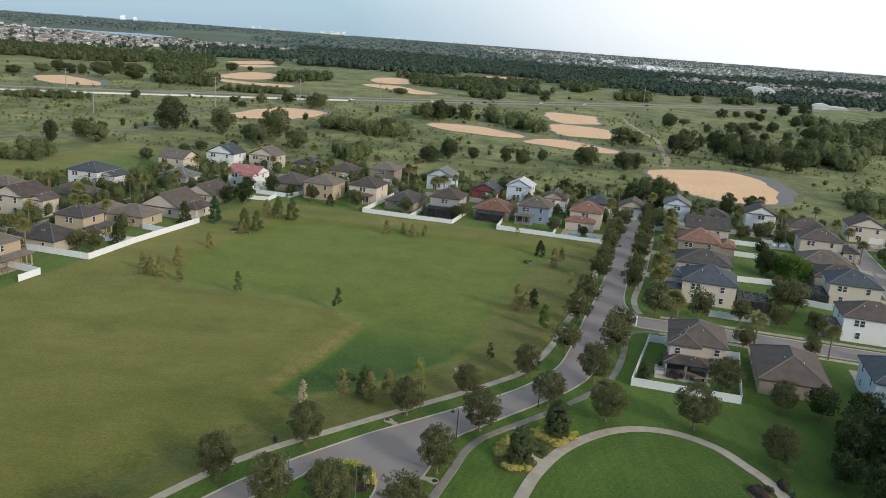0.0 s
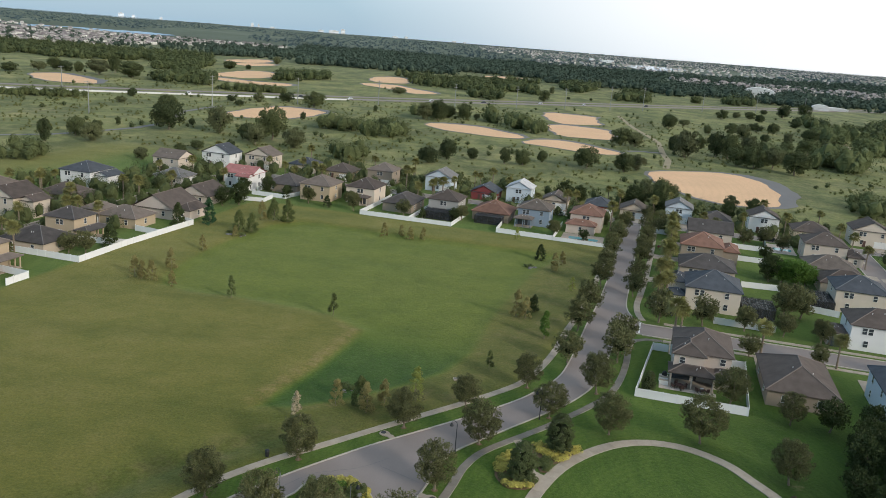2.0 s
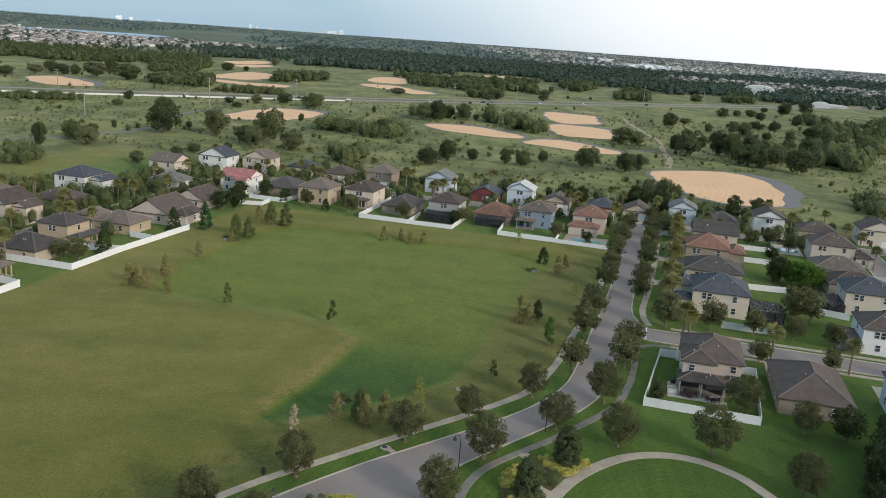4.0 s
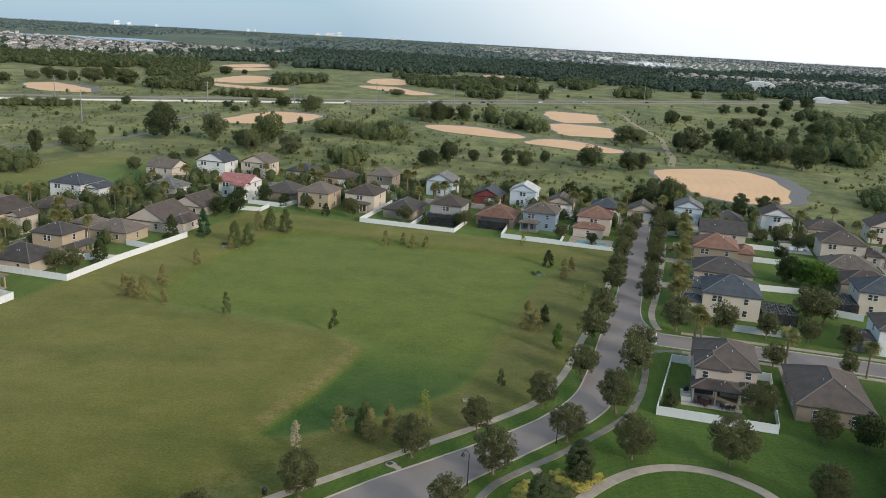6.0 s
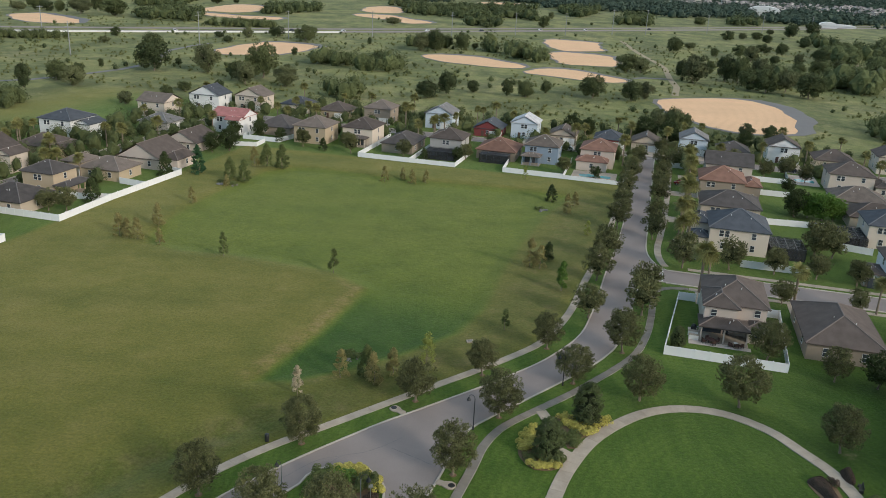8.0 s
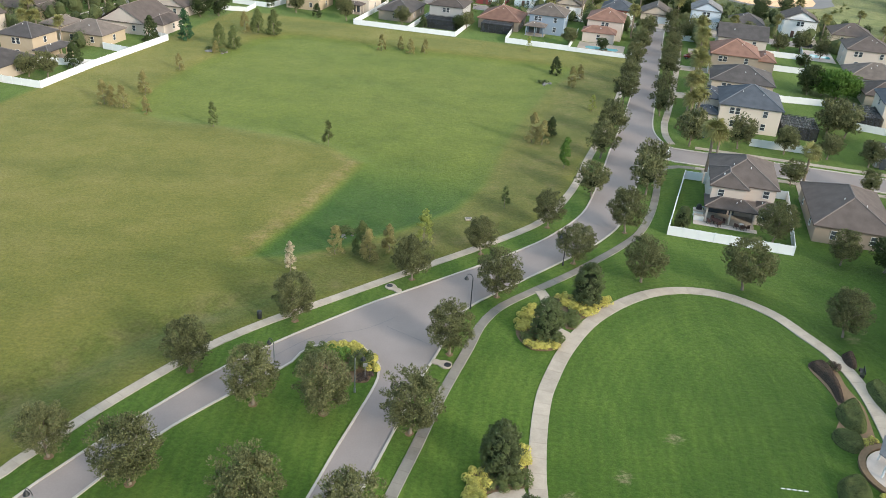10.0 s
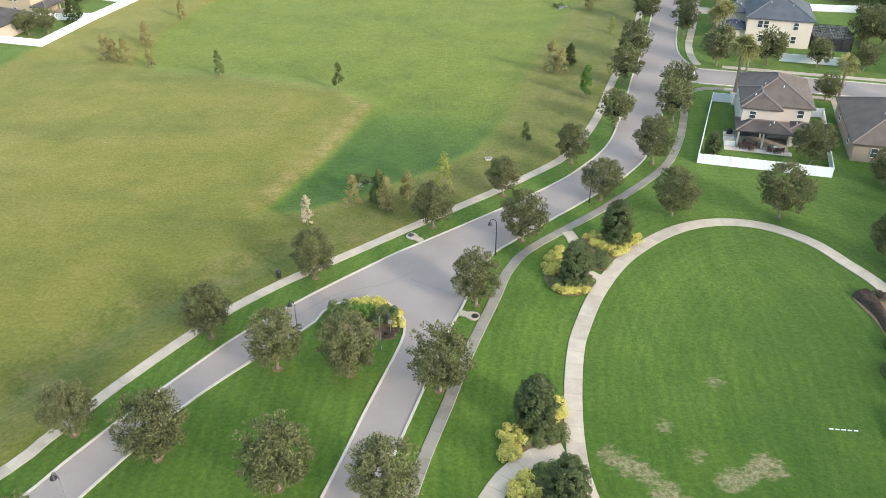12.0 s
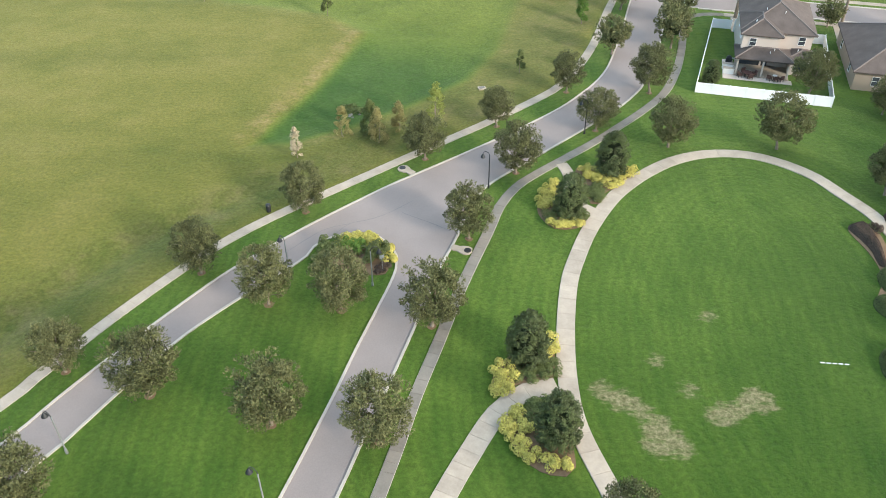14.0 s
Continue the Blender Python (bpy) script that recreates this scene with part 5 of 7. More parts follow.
WEST_EDGE = [(-69.5, 181.6, "cypress", 1.1), (-67.6, 180.6, "cypress", 0.9), (-65.2, 180.0, "cypress", 1.0), (-64.0, 189.5, "cypress", 1.1), (-60.0, 178.4, "cypress", 0.8), (-62.2, 208.4, "cypress", 0.85), (-58.6, 230.9, "pond_cypress", 0.95), (-55.0, 231.6, "pond_cypress", 0.95), (-58.2, 225.4, "cypress", 0.7), (-55.6, 246.6, "cypress", 1.2), (-52.2, 247.2, "pond_cypress", 1.05), (-47.9, 248.0, "pond_cypress", 1.1), (-68.8, 236.2, "emerald", 1.0), (-76.6, 232.4, "conifer", 1.3), (-84.8, 204.4, "conifer", 1.2), (-91.6, 196.2, "yard_tree", 0.9), (-101.5, 186.5, "yard_tree", 0.7), (-108.5, 182, "dark_tree", 0.8)]
NORTH_EDGE = [(-17.4, 239.8, "cypress", 0.95), (-12.4, 241.4, "cypress", 0.75), (-9.6, 238.6, "cypress", 0.9), (-5.8, 239.4, "cypress", 0.8), (28.2, 227.6, "conifer", 0.9), (30.5, 214.0, "cypress", 1.05), (33.6, 221.4, "cypress", 0.85), (22.8, 246.8, "lime_cypress", 0.8), (-46.7, 276.4, "yard_tree", 0.98), (-39.6, 272.2, "conifer", 0.8), (-30.4, 270.0, "yard_tree", 1.0), (-55.8, 282.0, "conifer", 0.9), (-7.2, 266.8, "conifer", 0.75), (44.6, 252.8, "conifer", 0.6)]
for i, (x, y, k, s) in enumerate(WET + WEST_EDGE + NORTH_EDGE):
    plant(k, x, y, s, i)

# yards: palms and shade trees between the houses
for i, (u, v) in enumerate([(3.4, 194.5), (4.8, 196.4), (3.2, 206.2), (4.2, 208.4), (5.0, 220.6), (4.4, 223.4), (5.8, 231.6), (5.2, 234.4), (5.6, 246), (6.0, 248.8), (6.2, 259), (5.6, 266), (6.2, 272), (6.9, 171.5), (8.0, 170.9), (24.2, 171.9), (38.8, 172.4), (-13.6, 276), (-31.4, 300.4), (-28.4, 301.6), (-0.6, 302), (30.2, 300.5), (-122.4, 285), (-126, 287), (-135, 288), (-157, 240), (-156.8, 222), (-167, 228), (-168, 205), (-157, 190), (-166, 182), (-76, 289), (-93.5, 300), (63.6, 268), (62.6, 284), (44, 300), (88, 282), (61.6, 300)]):
    palm(*lot(u, v), random.uniform(0.95, 1.25) * (1.25 if i < 15 else 1.05), i)
YARD = [(3.8, 184.6, 1.3, "yard_tree"), (13.4, 187.4, 1.2, "yard_tree"), (22.4, 188.0, 0.95, "yard_tree"), (30.7, 188.4, 0.95, "yard_tree"), (38.3, 187.4, 0.95, "yard_tree"), (22.0, 171.2, 0.85, "yard_tree"), (35.2, 171.6, 0.8, "yard_tree"), (52, 171.8, 0.9, "yard_tree"), (32.6, 203.8, 1.35, "yard_tree"), (36.4, 204.4, 1.3, "yard_tree"), (35.2, 209.6, 1.1, "yard_tree"), (39.2, 235.6, 1.25, "bright_tree"), (36.0, 237.6, 1.15, "bright_tree"), (42.0, 236.8, 1.0, "bright_tree"), (32.6, 236.6, 1.2, "dark_tree"), (33.4, 241.0, 1.0, "dark_tree"), (34.0, 262.5, 0.75, "dark_tree"), (29.5, 280, 1.0, "yard_tree"), (20, 282, 1.2, "yard_tree"), (36, 284, 1.1, "yard_tree"), (41, 278, 1.0, "yard_tree"), (3.8, 284, 1.2, "yard_tree"), (-2, 300.8, 0.9, "yard_tree"), (-30.2, 257.2, 0.9, "yard_tree"), (-20.6, 256.6, 0.6, "dark_tree"), (-80.5, 257.0, 0.95, "yard_tree"), (-63.6, 258.6, 0.7, "dark_tree"), (-61.4, 261.2, 0.9, "yard_tree"), (-101.8, 262.2, 0.85, "yard_tree"), (-106.8, 284, 1.1, "yard_tree"), (-132.6, 261.8, 1.0, "dark_tree"), (-125.6, 263.2, 0.6, "dark_tree"), (-140.4, 258.6, 0.95, "dark_tree"), (-132.0, 240, 1.2, "dark_tree"), (-135.6, 236.0, 1.0, "dark_tree"), (-134.2, 168.6, 1.0, "yard_tree"), (8.6, 316, 1.3, "dark_tree"), (-8, 321, 1.5, "dark_tree"), (0, 318.5, 1.4, "dark_tree"), (26.4, 320, 1.1, "dark_tree"), (38, 321.5, 1.1, "dark_tree"), (-34.6, 318, 1.3, "dark_tree"), (-29, 320, 1.1, "dark_tree"), (-44, 289, 0.8, "yard_tree")]
for i, (u, v, s, k) in enumerate(YARD):
    plant(k, *lot(u, v), s, i)


def free_of(u, v, gap=2.3):
    if any(a - gap < u < b + gap and c - gap < v < d + gap for a, b, c, d in HOUSES):
        return False
    return not (abs(v - 294.5) < 5.5 or (abs(u + 162) < 5.5 and v < 300) or (abs(v - 178) < 5.5 and u > -6) or (abs(u - 66) < 5 and v > 180) or abs(u + 4) < 7)


spot = random.Random(5)
placed, estate_trees = [], []
for _ in range(6000):
    u, v = spot.uniform(-206, 110), spot.uniform(136, 330)
    west, north, east = u < -138 and v < 300, v > 266 and u < 60, u > 58
    if not (west or north or east) or not free_of(u, v) or (u < -150 and v > 318) or (u < -186 and v > 246) or (18 < u < 46 and v < 298) or any((u - a) ** 2 + (v - b) ** 2 < 14 for a, b in placed):
        continue
    placed.append((u, v))
    if len(placed) > 400:
        break
    if spot.random() < 0.24:
        palm(*lot(u, v), spot.uniform(0.9, 1.2), len(placed))
    else:
        estate_trees.append(lot(u, v))
for k in range(24):
    for u in (-156.6, -167.6):
        estate_trees.append(lot(u + spot.uniform(-0.8, 0.8), 140 + k * 6.4 + spot.uniform(-2, 2)))
for k in range(14):
    estate_trees += [lot(-150 + k * 15 + spot.uniform(-3, 3), v + spot.uniform(-0.5, 0.5)) for v in (288.2, 301.0) if not -16 < -150 + k * 15 < 8]

# ---------------------------------------------------------------- building plots beyond the estate
PITS = [
    # outline of the sand, width of the grey clay margin
    ([(100, 408), (112, 424), (134, 432), (154, 430), (158, 402), (150, 368), (140, 343), (124, 336), (108, 350), (100, 380)], 6.5),
    ([(84, 746), (106, 748), (127, 738), (122, 690), (118, 664), (98, 652), (82, 660)], 6.0),
    ([(76, 632), (98, 636), (117, 622), (112, 566), (90, 556), (73, 566)], 6.0),
    ([(-18, 566), (-4, 580), (18, 576), (44, 546), (46, 524), (20, 526), (-10, 545)], 5.0),
    ([(50, 516), (70, 530), (96, 502), (102, 482), (92, 474), (66, 488), (46, 500)], 5.0),
    ([(-146, 536), (-140, 580), (-130, 606), (-108, 608), (-92, 592), (-98, 550), (-112, 528), (-136, 522)], 6.0),
    ([(-374, 730), (-366, 764), (-336, 744), (-306, 708), (-298, 680), (-334, 678)], 7.0),
    ([(-270, 912), (-260, 1040), (-228, 1036), (-210, 958), (-222, 900), (-247, 898)], 6.0),
    ([(-264, 880), (-214, 858), (-173, 858), (-166, 826), (-200, 818), (-241, 843)], 6.0),
    ([(-355, 1290), (-326, 1400), (-299, 1361), (-300, 1280), (-325, 1240)], 8.0),
    ([(-318, 1200), (-288, 1270), (-268, 1231), (-288, 1159)], 8.0),
    ([(-108, 1120), (-86, 1170), (-65, 1140), (-59, 1040), (-85, 1014), (-104, 1035)], 7.0),
    ([(-106, 972), (-68, 978), (-42, 930), (-18, 892), (-40, 862), (-69, 905), (-97, 934)], 7.0),
    ([(48, 1418), (70, 1480), (124, 1470), (110, 1400)], 9.0),
]
for points, rim in PITS:
    line = spline(points, 8.0, True)
    line = line + sides(line, True) * np.array([[1.2 * math.sin(i * 1.7) + 0.8 * math.sin(i * 0.63)] for i in range(len(line))])
    turn = np.arange(len(line)) / len(line) * math.tau
    flip = 1.0 if inside(*[np.array([c]) for c in (line + sides(line, True))[0]], [tuple(p) for p in line])[0] < 0 else -1.0
    lean = sides(line, True) @ np.array([0.95, 0.3] if points is PITS[0][0] else [0.3, 0.95]) * flip
    rims = (rim * (0.3 + 1.3 * np.clip(lean, 0, 1) ** 1.5 + 0.12 * np.sin(3 * turn + rim)))[:, None]
    out = line - sides(line, True) * rims if inside(np.array([(line + sides(line, True))[0][0]]), np.array([(line + sides(line, True))[0][1]]), [tuple(p) for p in line])[0] > 0 else line + sides(line, True) * rims
    put("clay_margin", sheet("clay_margin", out, 0.10, M["clay"], 0.2), None, "grey wet clay margin round a sand plot", category="bare ground", kind="structure")
    put("sand_plot", sheet("sand_plot", line, 0.16, M["sand"], 0.05), None, "bare tan sand plot cleared for building", category="sand", kind="structure")


def strip(name, points, half, z, mat, label, category):
    put(name, ribbon(name, spline(points, 20.0), half, half, -0.1, z, M[mat]), None, label, category=category, kind="structure")


HIGHWAY = [(-700, 420), (-330, 594), (-261, 628), (-167, 682), (-53, 748), (117, 868), (353, 1036), (669, 1270), (1100, 1560), (1900, 2000)]
strip("highway", HIGHWAY, 7, 0.12, "asphalt", "pale grey highway crossing the scrubland", "road")
strip("highway", [(x - 14, y + 22) for x, y in HIGHWAY], 6, 0.12, "asphalt", "pale grey second carriageway of the highway", "road")
put("barrier", ribbon("barrier", spline([(-700, 410), (-330, 582), (-261, 616), (-167, 670), (-90, 714)], 20.0), 0.3, 0.3, -0.1, 1.1, M["white_trim"]), None, "long white concrete barrier along the highway", category="barrier", kind="structure")
strip("track", [(156, 776), (147, 666), (145, 600), (143, 566), (131, 504), (126, 470), (116, 436)], 1.8, 0.09, "track", "sandy footpath winding through rough grass", "path")
strip("track", [(-210, 370), (-189, 387), (-166, 434), (-160, 470), (-172, 527), (-162, 582)], 1.8, 0.09, "clay", "grey gravel track through rough grass", "path")
strip("track", [(340, 720), (323, 679), (282, 571), (259, 508)], 2.0, 0.09, "track", "sandy track through scrub", "path")
strip("track", [(131, 504), (116, 505), (108, 500)], 2.4, 0.09, "clay", "grey track to a sand plot", "path")


def lake(x0, y0, rx, ry, turn):
    rim = []
    for k in range(40):
        a = k * math.tau / 40
        q = 1 + 0.12 * math.sin(3 * a) + 0.06 * math.sin(7 * a + 1)
        px, py = rx * q * math.cos(a), ry * q * math.sin(a)
        rim.append((x0 + px * math.cos(turn) - py * math.sin(turn), y0 + px * math.sin(turn) + py * math.cos(turn)))
    me = sheet("lake", rim, 0.0, M["lake"])
    for v in me.vertices:
        v.co.z = height(v.co.x, v.co.y) + 0.8
    put("lake", me, None, "pale lake reflecting the bright sky", category="lake", kind="structure")


LAKES = [(-1010, 2340, 230), (640, 2680, 150), (-900, 2170, 130)]
lake(-1010, 2350, 190, 70, radians(23))
lake(640, 2700, 90, 130, radians(-20))


# ---------------------------------------------------------------- power poles along the highway
def pole(x, y, h):
    ob = base("utility_pole", x, y, 0, radians(30), "tall pale utility pole with crossarms", "utility pole", "utility poles")
    part("shaft", tube_bm(bmesh.new(), [(0, 0, -0.3), (0, 0, h)], [0.38, 0.2], 7), M["grey_metal"], ob)
    for z in (h - 0.8, h - 3.2):
        part("crossarm", box(-1.9, 1.9, -0.09, 0.09, z, z + 0.2), M["grey_metal"], ob)


for x, y, h in [(-210, 476, 19), (-168, 577, 21), (-120, 640, 20), (-62, 690, 20), (2, 735, 20), (60, 780, 20), (110, 812, 20), (160, 842, 24), (200, 872, 24), (280, 930, 20), (360, 985, 20), (440, 1040, 20), (-270, 570, 20), (-330, 540, 20), (-390, 512, 20)]:
    pole(x, y, h)

# ---------------------------------------------------------------- trees of the scrubland
# x, y, width and height of each broad tree
WEST_TREES = [(-150, 436, 17.6, 15.7), (-180, 522, 13.8, 11.0), (-123, 438, 15.8, 14.8), (-178, 389, 10.4, 9.7), (-179, 413, 7.5, 5.1), (-165, 377, 10.8, 8.7), (-181, 365, 7.1, 10.4), (-178, 439, 3.3, 4.7), (-145, 460, 4.0, 4.1), (-223, 555, 8.3, 4.2), (-233, 599, 8.0, 6.4), (-399, 743, 17.6, 8.4), (-389, 775, 14.5, 9.8), (-388, 806, 16.2, 12.7), (-372, 794, 13.4, 10.0), (-359, 792, 10.9, 11.1), (-336, 782, 22.5, 15.7), (-336, 821, 13.6, 17.6), (-303, 779, 26.1, 15.4), (-127, 337, 7.0, 5.1), (-118, 359, 5.8, 4.8), (-116, 377, 6.8, 4.2), (-101, 378, 4.9, 5.5)]
MID_TREES = [(-96, 404, 12.1, 10.6), (-93, 429, 16.7, 17.4), (-103, 418, 10.1, 9.1), (-77, 404, 14.2, 10.5), (-10, 390, 12.2, 8.3), (-58, 624, 3.5, 6.2), (-96, 532, 4.5, 5.4), (-20, 600, 14.2, 12.8), (-10, 604, 15.1, 15.4), (-130, 648, 12.9, 8.4), (-148, 630, 9.0, 8.3), (-167, 623, 8.1, 4.6), (-153, 593, 8.5, 4.3), (-105, 627, 17.7, 11.7), (-273, 1274, 13.6, 11.1), (-282, 1042, 18.0, 10.7), (-267, 1073, 9.2, 6.3), (-55, 829, 16.2, 8.2), (-1, 405, 10.1, 10.9), (12, 414, 6.9, 5.8)]
NORTH_TREES = [(9, 619, 13.7, 13.1), (19, 626, 5.2, 5.3), (-2, 628, 10.5, 9.8), (98, 893, 13.7, 12.7), (125, 1056, 8.9, 9.1), (134, 965, 4.1, 3.5), (162, 976, 4.1, 3.5), (110, 530, 15.0, 11.5), (119, 529, 12.8, 9.2), (70, 414, 12.8, 11.3), (88, 410, 11.6, 10.1), (97, 420, 10.2, 8.5), (37, 407, 9.6, 8.1), (28, 406, 6.2, 8.6), (48, 422, 5.9, 6.6), (82, 334, 8.1, 9.2), (88, 333, 10.0, 10.2), (94, 339, 6.3, 7.0), (116, 331, 6.8, 5.4), (124, 328, 6.8, 5.4), (318, 1086, 19.7, 10.4)]
EAST_TREES = [(273, 839, 12.3, 10.0), (299, 872, 9.0, 6.5), (313, 871, 12.9, 7.9), (308, 830, 11.1, 8.8), (358, 955, 8.5, 7.2), (371, 931, 17.4, 15.6), (416, 981, 18.5, 15.1), (180, 684, 14.7, 12.5), (203, 720, 10.4, 6.4), (205, 660, 7.2, 7.3), (229, 675, 12.4, 9.1), (224, 633, 14.0, 11.9), (264, 717, 13.3, 7.6), (275, 707, 11.6, 9.7), (329, 792, 11.9, 7.3), (252, 615, 9.2, 9.4), (238, 624, 7.0, 6.6), (284, 653, 14.8, 11.1), (141, 491, 17.7, 16.6), (140, 514, 8.9, 11.3)]
FAR_EAST_TREES = [(164, 506, 12.6, 15.8), (170, 502, 12.5, 16.5), (184, 505, 14.9, 15.2), (219, 536, 10.5, 11.5), (242, 557, 15.2, 11.2), (278, 608, 11.6, 6.6), (167, 546, 7.1, 8.1), (210, 554, 8.2, 7.5), (320, 686, 13.7, 8.6), (421, 1168, 13.8, 10.6), (165, 470, 13.8, 12.0), (173, 465, 15.2, 13.3), (186, 471, 14.1, 12.9), (190, 449, 16.9, 14.5)]
for i, (x, y, wide, high) in enumerate(WEST_TREES + MID_TREES + NORTH_TREES + EAST_TREES + FAR_EAST_TREES):
    plant("pale_tree" if i % 7 in (2, 5) else "field_tree", x, y, wide / 9.6, i, min(1.9, high / 8.0 / (wide / 9.6)))
FIELDS = [p for p, _ in PITS]


def open_ground(x, y):
    """Which places lie on or beside a sand plot."""
    out = np.zeros(len(x), bool)
    for p in FIELDS:
        out |= inside(x, y, p) > -9
    return out


def woods(name, label, spots, size, quads, leaf, mat, seed, tall=1.0, cores=True):
    """A far wood in one mesh: each tree a loose clump of leaf sprays. A third column of the spots gives each tree its own size."""
    rng = np.random.default_rng(seed)
    s = np.asarray(spots)
    n = len(s)
    big = (s[:, 2] if s.shape[1] > 2 else np.full(n, size))[:, None]
    way = rng.normal(0, 1, (n, quads, 3))
    way[:, :, 2] = np.abs(way[:, :, 2]) - 0.25
    way /= np.linalg.norm(way, axis=2)[:, :, None]
    small = drawn_in(s[:, 0], s[:, 1])[:, None]
    grow = (big * small * rng.uniform(0.7, 1.4, (n, 1)))[:, :, None]
    foot = np.stack([s[:, 0], s[:, 1], relief(s[:, 0], s[:, 1])], 1)
    heads = rng.normal(0, 1, (n, 10, 3))
    heads[:, :, 2] = np.abs(heads[:, :, 2])
    heads *= 0.58 / np.linalg.norm(heads, axis=2)[:, :, None]
    head = np.take_along_axis(heads, rng.integers(0, 10, (n, quads))[:, :, None], 1)
    lift = np.array([0, 0, 0.3]) * big * small
    p = (foot + lift)[:, None, :] + (head + way * 0.46 * rng.uniform(0.75, 1.0, (n, quads, 1))) * grow * np.array([1, 1, 1.25 * tall])
    centres, out = p.reshape(-1, 3), (way * 0.5 + head).reshape(-1, 3)
    me = leaves_mesh(name, centres, out, leaf * np.repeat(small[:, 0] * (big[:, 0] / size) ** 0.5, quads), M[mat], rng)
    if cores:
        core = foot + np.array([0, 0, 0.62 * tall]) * big * small
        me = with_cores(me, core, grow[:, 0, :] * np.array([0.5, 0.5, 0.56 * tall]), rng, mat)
    return put(name, me, None, label, category="woodland", kind="stuff")


def in_lake(x, y):
    out = np.zeros(len(x), bool)
    for cx, cy, r in LAKES:
        out |= np.hypot(x - cx, (y - cy) * 1.2) < r
    return out


def off_road(x, y, gap):
    road_y = np.interp(x, [p[0] for p in HIGHWAY], [p[1] for p in HIGHWAY])
    return np.abs(y - road_y - 12) > gap


def scatter(count, y0, y1, spread, threshold, scale, seed, ease=0.45):
    """Places in a wedge ahead, gathered into groves by a slow noise, clear of the plots and the highway."""
    rng = np.random.default_rng(seed)
    out = np.zeros((0, 2))
    while len(out) < count:
        y = rng.uniform(y0, y1, 4 * count)
        x = rng.uniform(-spread, spread, 4 * count) * (y + 60)
        grove = np.array([noise.noise(Vector((a * scale, b * scale, seed))) for a, b in zip(x, y)])
        keep = (grove > threshold + ease * np.clip(1 - (y - y0) / (0.35 * (y1 - y0)), 0, 1)) & ~in_lake(x, y) & (np.hypot(x, y) < 4850) & ~open_ground(x, y) & off_road(x, y, 30) & (x * GV.x + y * GV.y > 328)
        out = np.concatenate([out, np.stack([x, y], 1)[keep]])
    return out[:count]


def grove(cx, cy, across, deep, high, seed):
    """Trees that fill an oval, its long way turned away from the town, with a ragged rim."""
    rng = np.random.default_rng(seed)
    deep *= 0.62
    count = max(5, int(across * deep * 3.1 / (0.55 * high) ** 2))
    a, q = rng.uniform(0, math.tau, count), np.sqrt(rng.random(count)) * rng.uniform(0.85, 1.1, count)
    turn = math.atan2(cx, cy)
    px, py = across * q * np.cos(a), deep * q * np.sin(a)
    return np.stack([cx + px * math.cos(turn) + py * math.sin(turn), cy - px * math.sin(turn) + py * math.cos(turn), high * 0.46 * rng.uniform(0.65, 1.15, count)], 1)


def belt(a0, a1, y0, y1, gap, size, seed):
    """A belt of wood between two ways from the origin (x over y) and two depths, thinned at its rims by a slow noise."""
    rng = np.random.default_rng(seed)
    count = int((a1 - a0) * (y0 + y1) / 2 * (y1 - y0) / gap**2)
    a, y = rng.uniform(a0, a1, count), rng.uniform(y0, y1, count)
    x = a * y
    rim = np.minimum(np.minimum(a - a0, a1 - a) * y / 60, np.minimum(y - y0, y1 - y) / 90)
    wave = np.array([noise.noise(Vector((p * 0.011, q * 0.006, seed))) for p, q in zip(x, y)])
    keep = (rim + 1.5 * wave > 0.12) & ~in_lake(x, y) & ~open_ground(x, y) & off_road(x, y, 34)
    return np.stack([x, y, size * rng.uniform(0.5, 1.4, count)], 1)[keep]


GROVES = [(-172, 325, 10, 20, 8.7), (-66, 499, 12, 21, 11.4), (-38, 485, 15, 22, 12.9), (-46, 384, 9, 20, 10.2), (38, 616, 16, 27, 13.9), (55, 577, 12, 27, 12.3), (192, 509, 17, 39, 12.6), (238, 500, 19, 52, 17.4), (302, 592, 15, 52, 17.0), (182, 349, 9, 28, 9.1), (323, 700, 16, 92, 14.1), (-281, 559, 30, 16, 5.9), (-179, 733, 29, 26, 7.1), (-15, 633, 13, 33, 10.8)]
woods("woodland", "dense grove of broad olive-green trees in rough grass", np.concatenate([grove(*g, i) for i, g in enumerate(GROVES)]), 4.6, 330, 0.42, "leaf_wood", 11, 1.2)
woods("estate_trees", "dense dark shade trees filling the yards of the estate", estate_trees, 3.0, 440, 0.2, "leaf_estate", 14, 1.2)
woods("scrub", "low olive bushes scattered through rough grass", scatter(3200, 322, 760, 0.62, -0.25, 0.02, 21, 0.1), 0.85, 22, 0.3, "leaf_scrub", 12)
woods("scrub", "scattered small dark bushes in rough grass", scatter(230, 325, 900, 0.62, -0.05, 0.014, 22, 0.2), 1.7, 80, 0.36, "leaf_wood", 13)
BELTS = [(-0.72, -0.29, 1010, 1340), (-0.365, -0.288, 750, 1060), (-0.24, -0.15, 860, 1060), (-0.07, -0.01, 985, 1220), (-0.015, 0.062, 835, 1290), (0.05, 0.102, 1000, 1300), (0.128, 0.175, 1050, 1380), (0.19, 0.238, 1005, 1320), (0.325, 0.362, 1115, 1320), (0.405, 0.465, 800, 960), (0.47, 0.62, 690, 900)]
woods("woodland", "dark belt of woodland beyond the sand plots", np.concatenate([belt(*g, 8.5, 5.6, 30 + i) for i, g in enumerate(BELTS)]), 5.6, 52, 0.95, "leaf_wood", 1, 1.1)
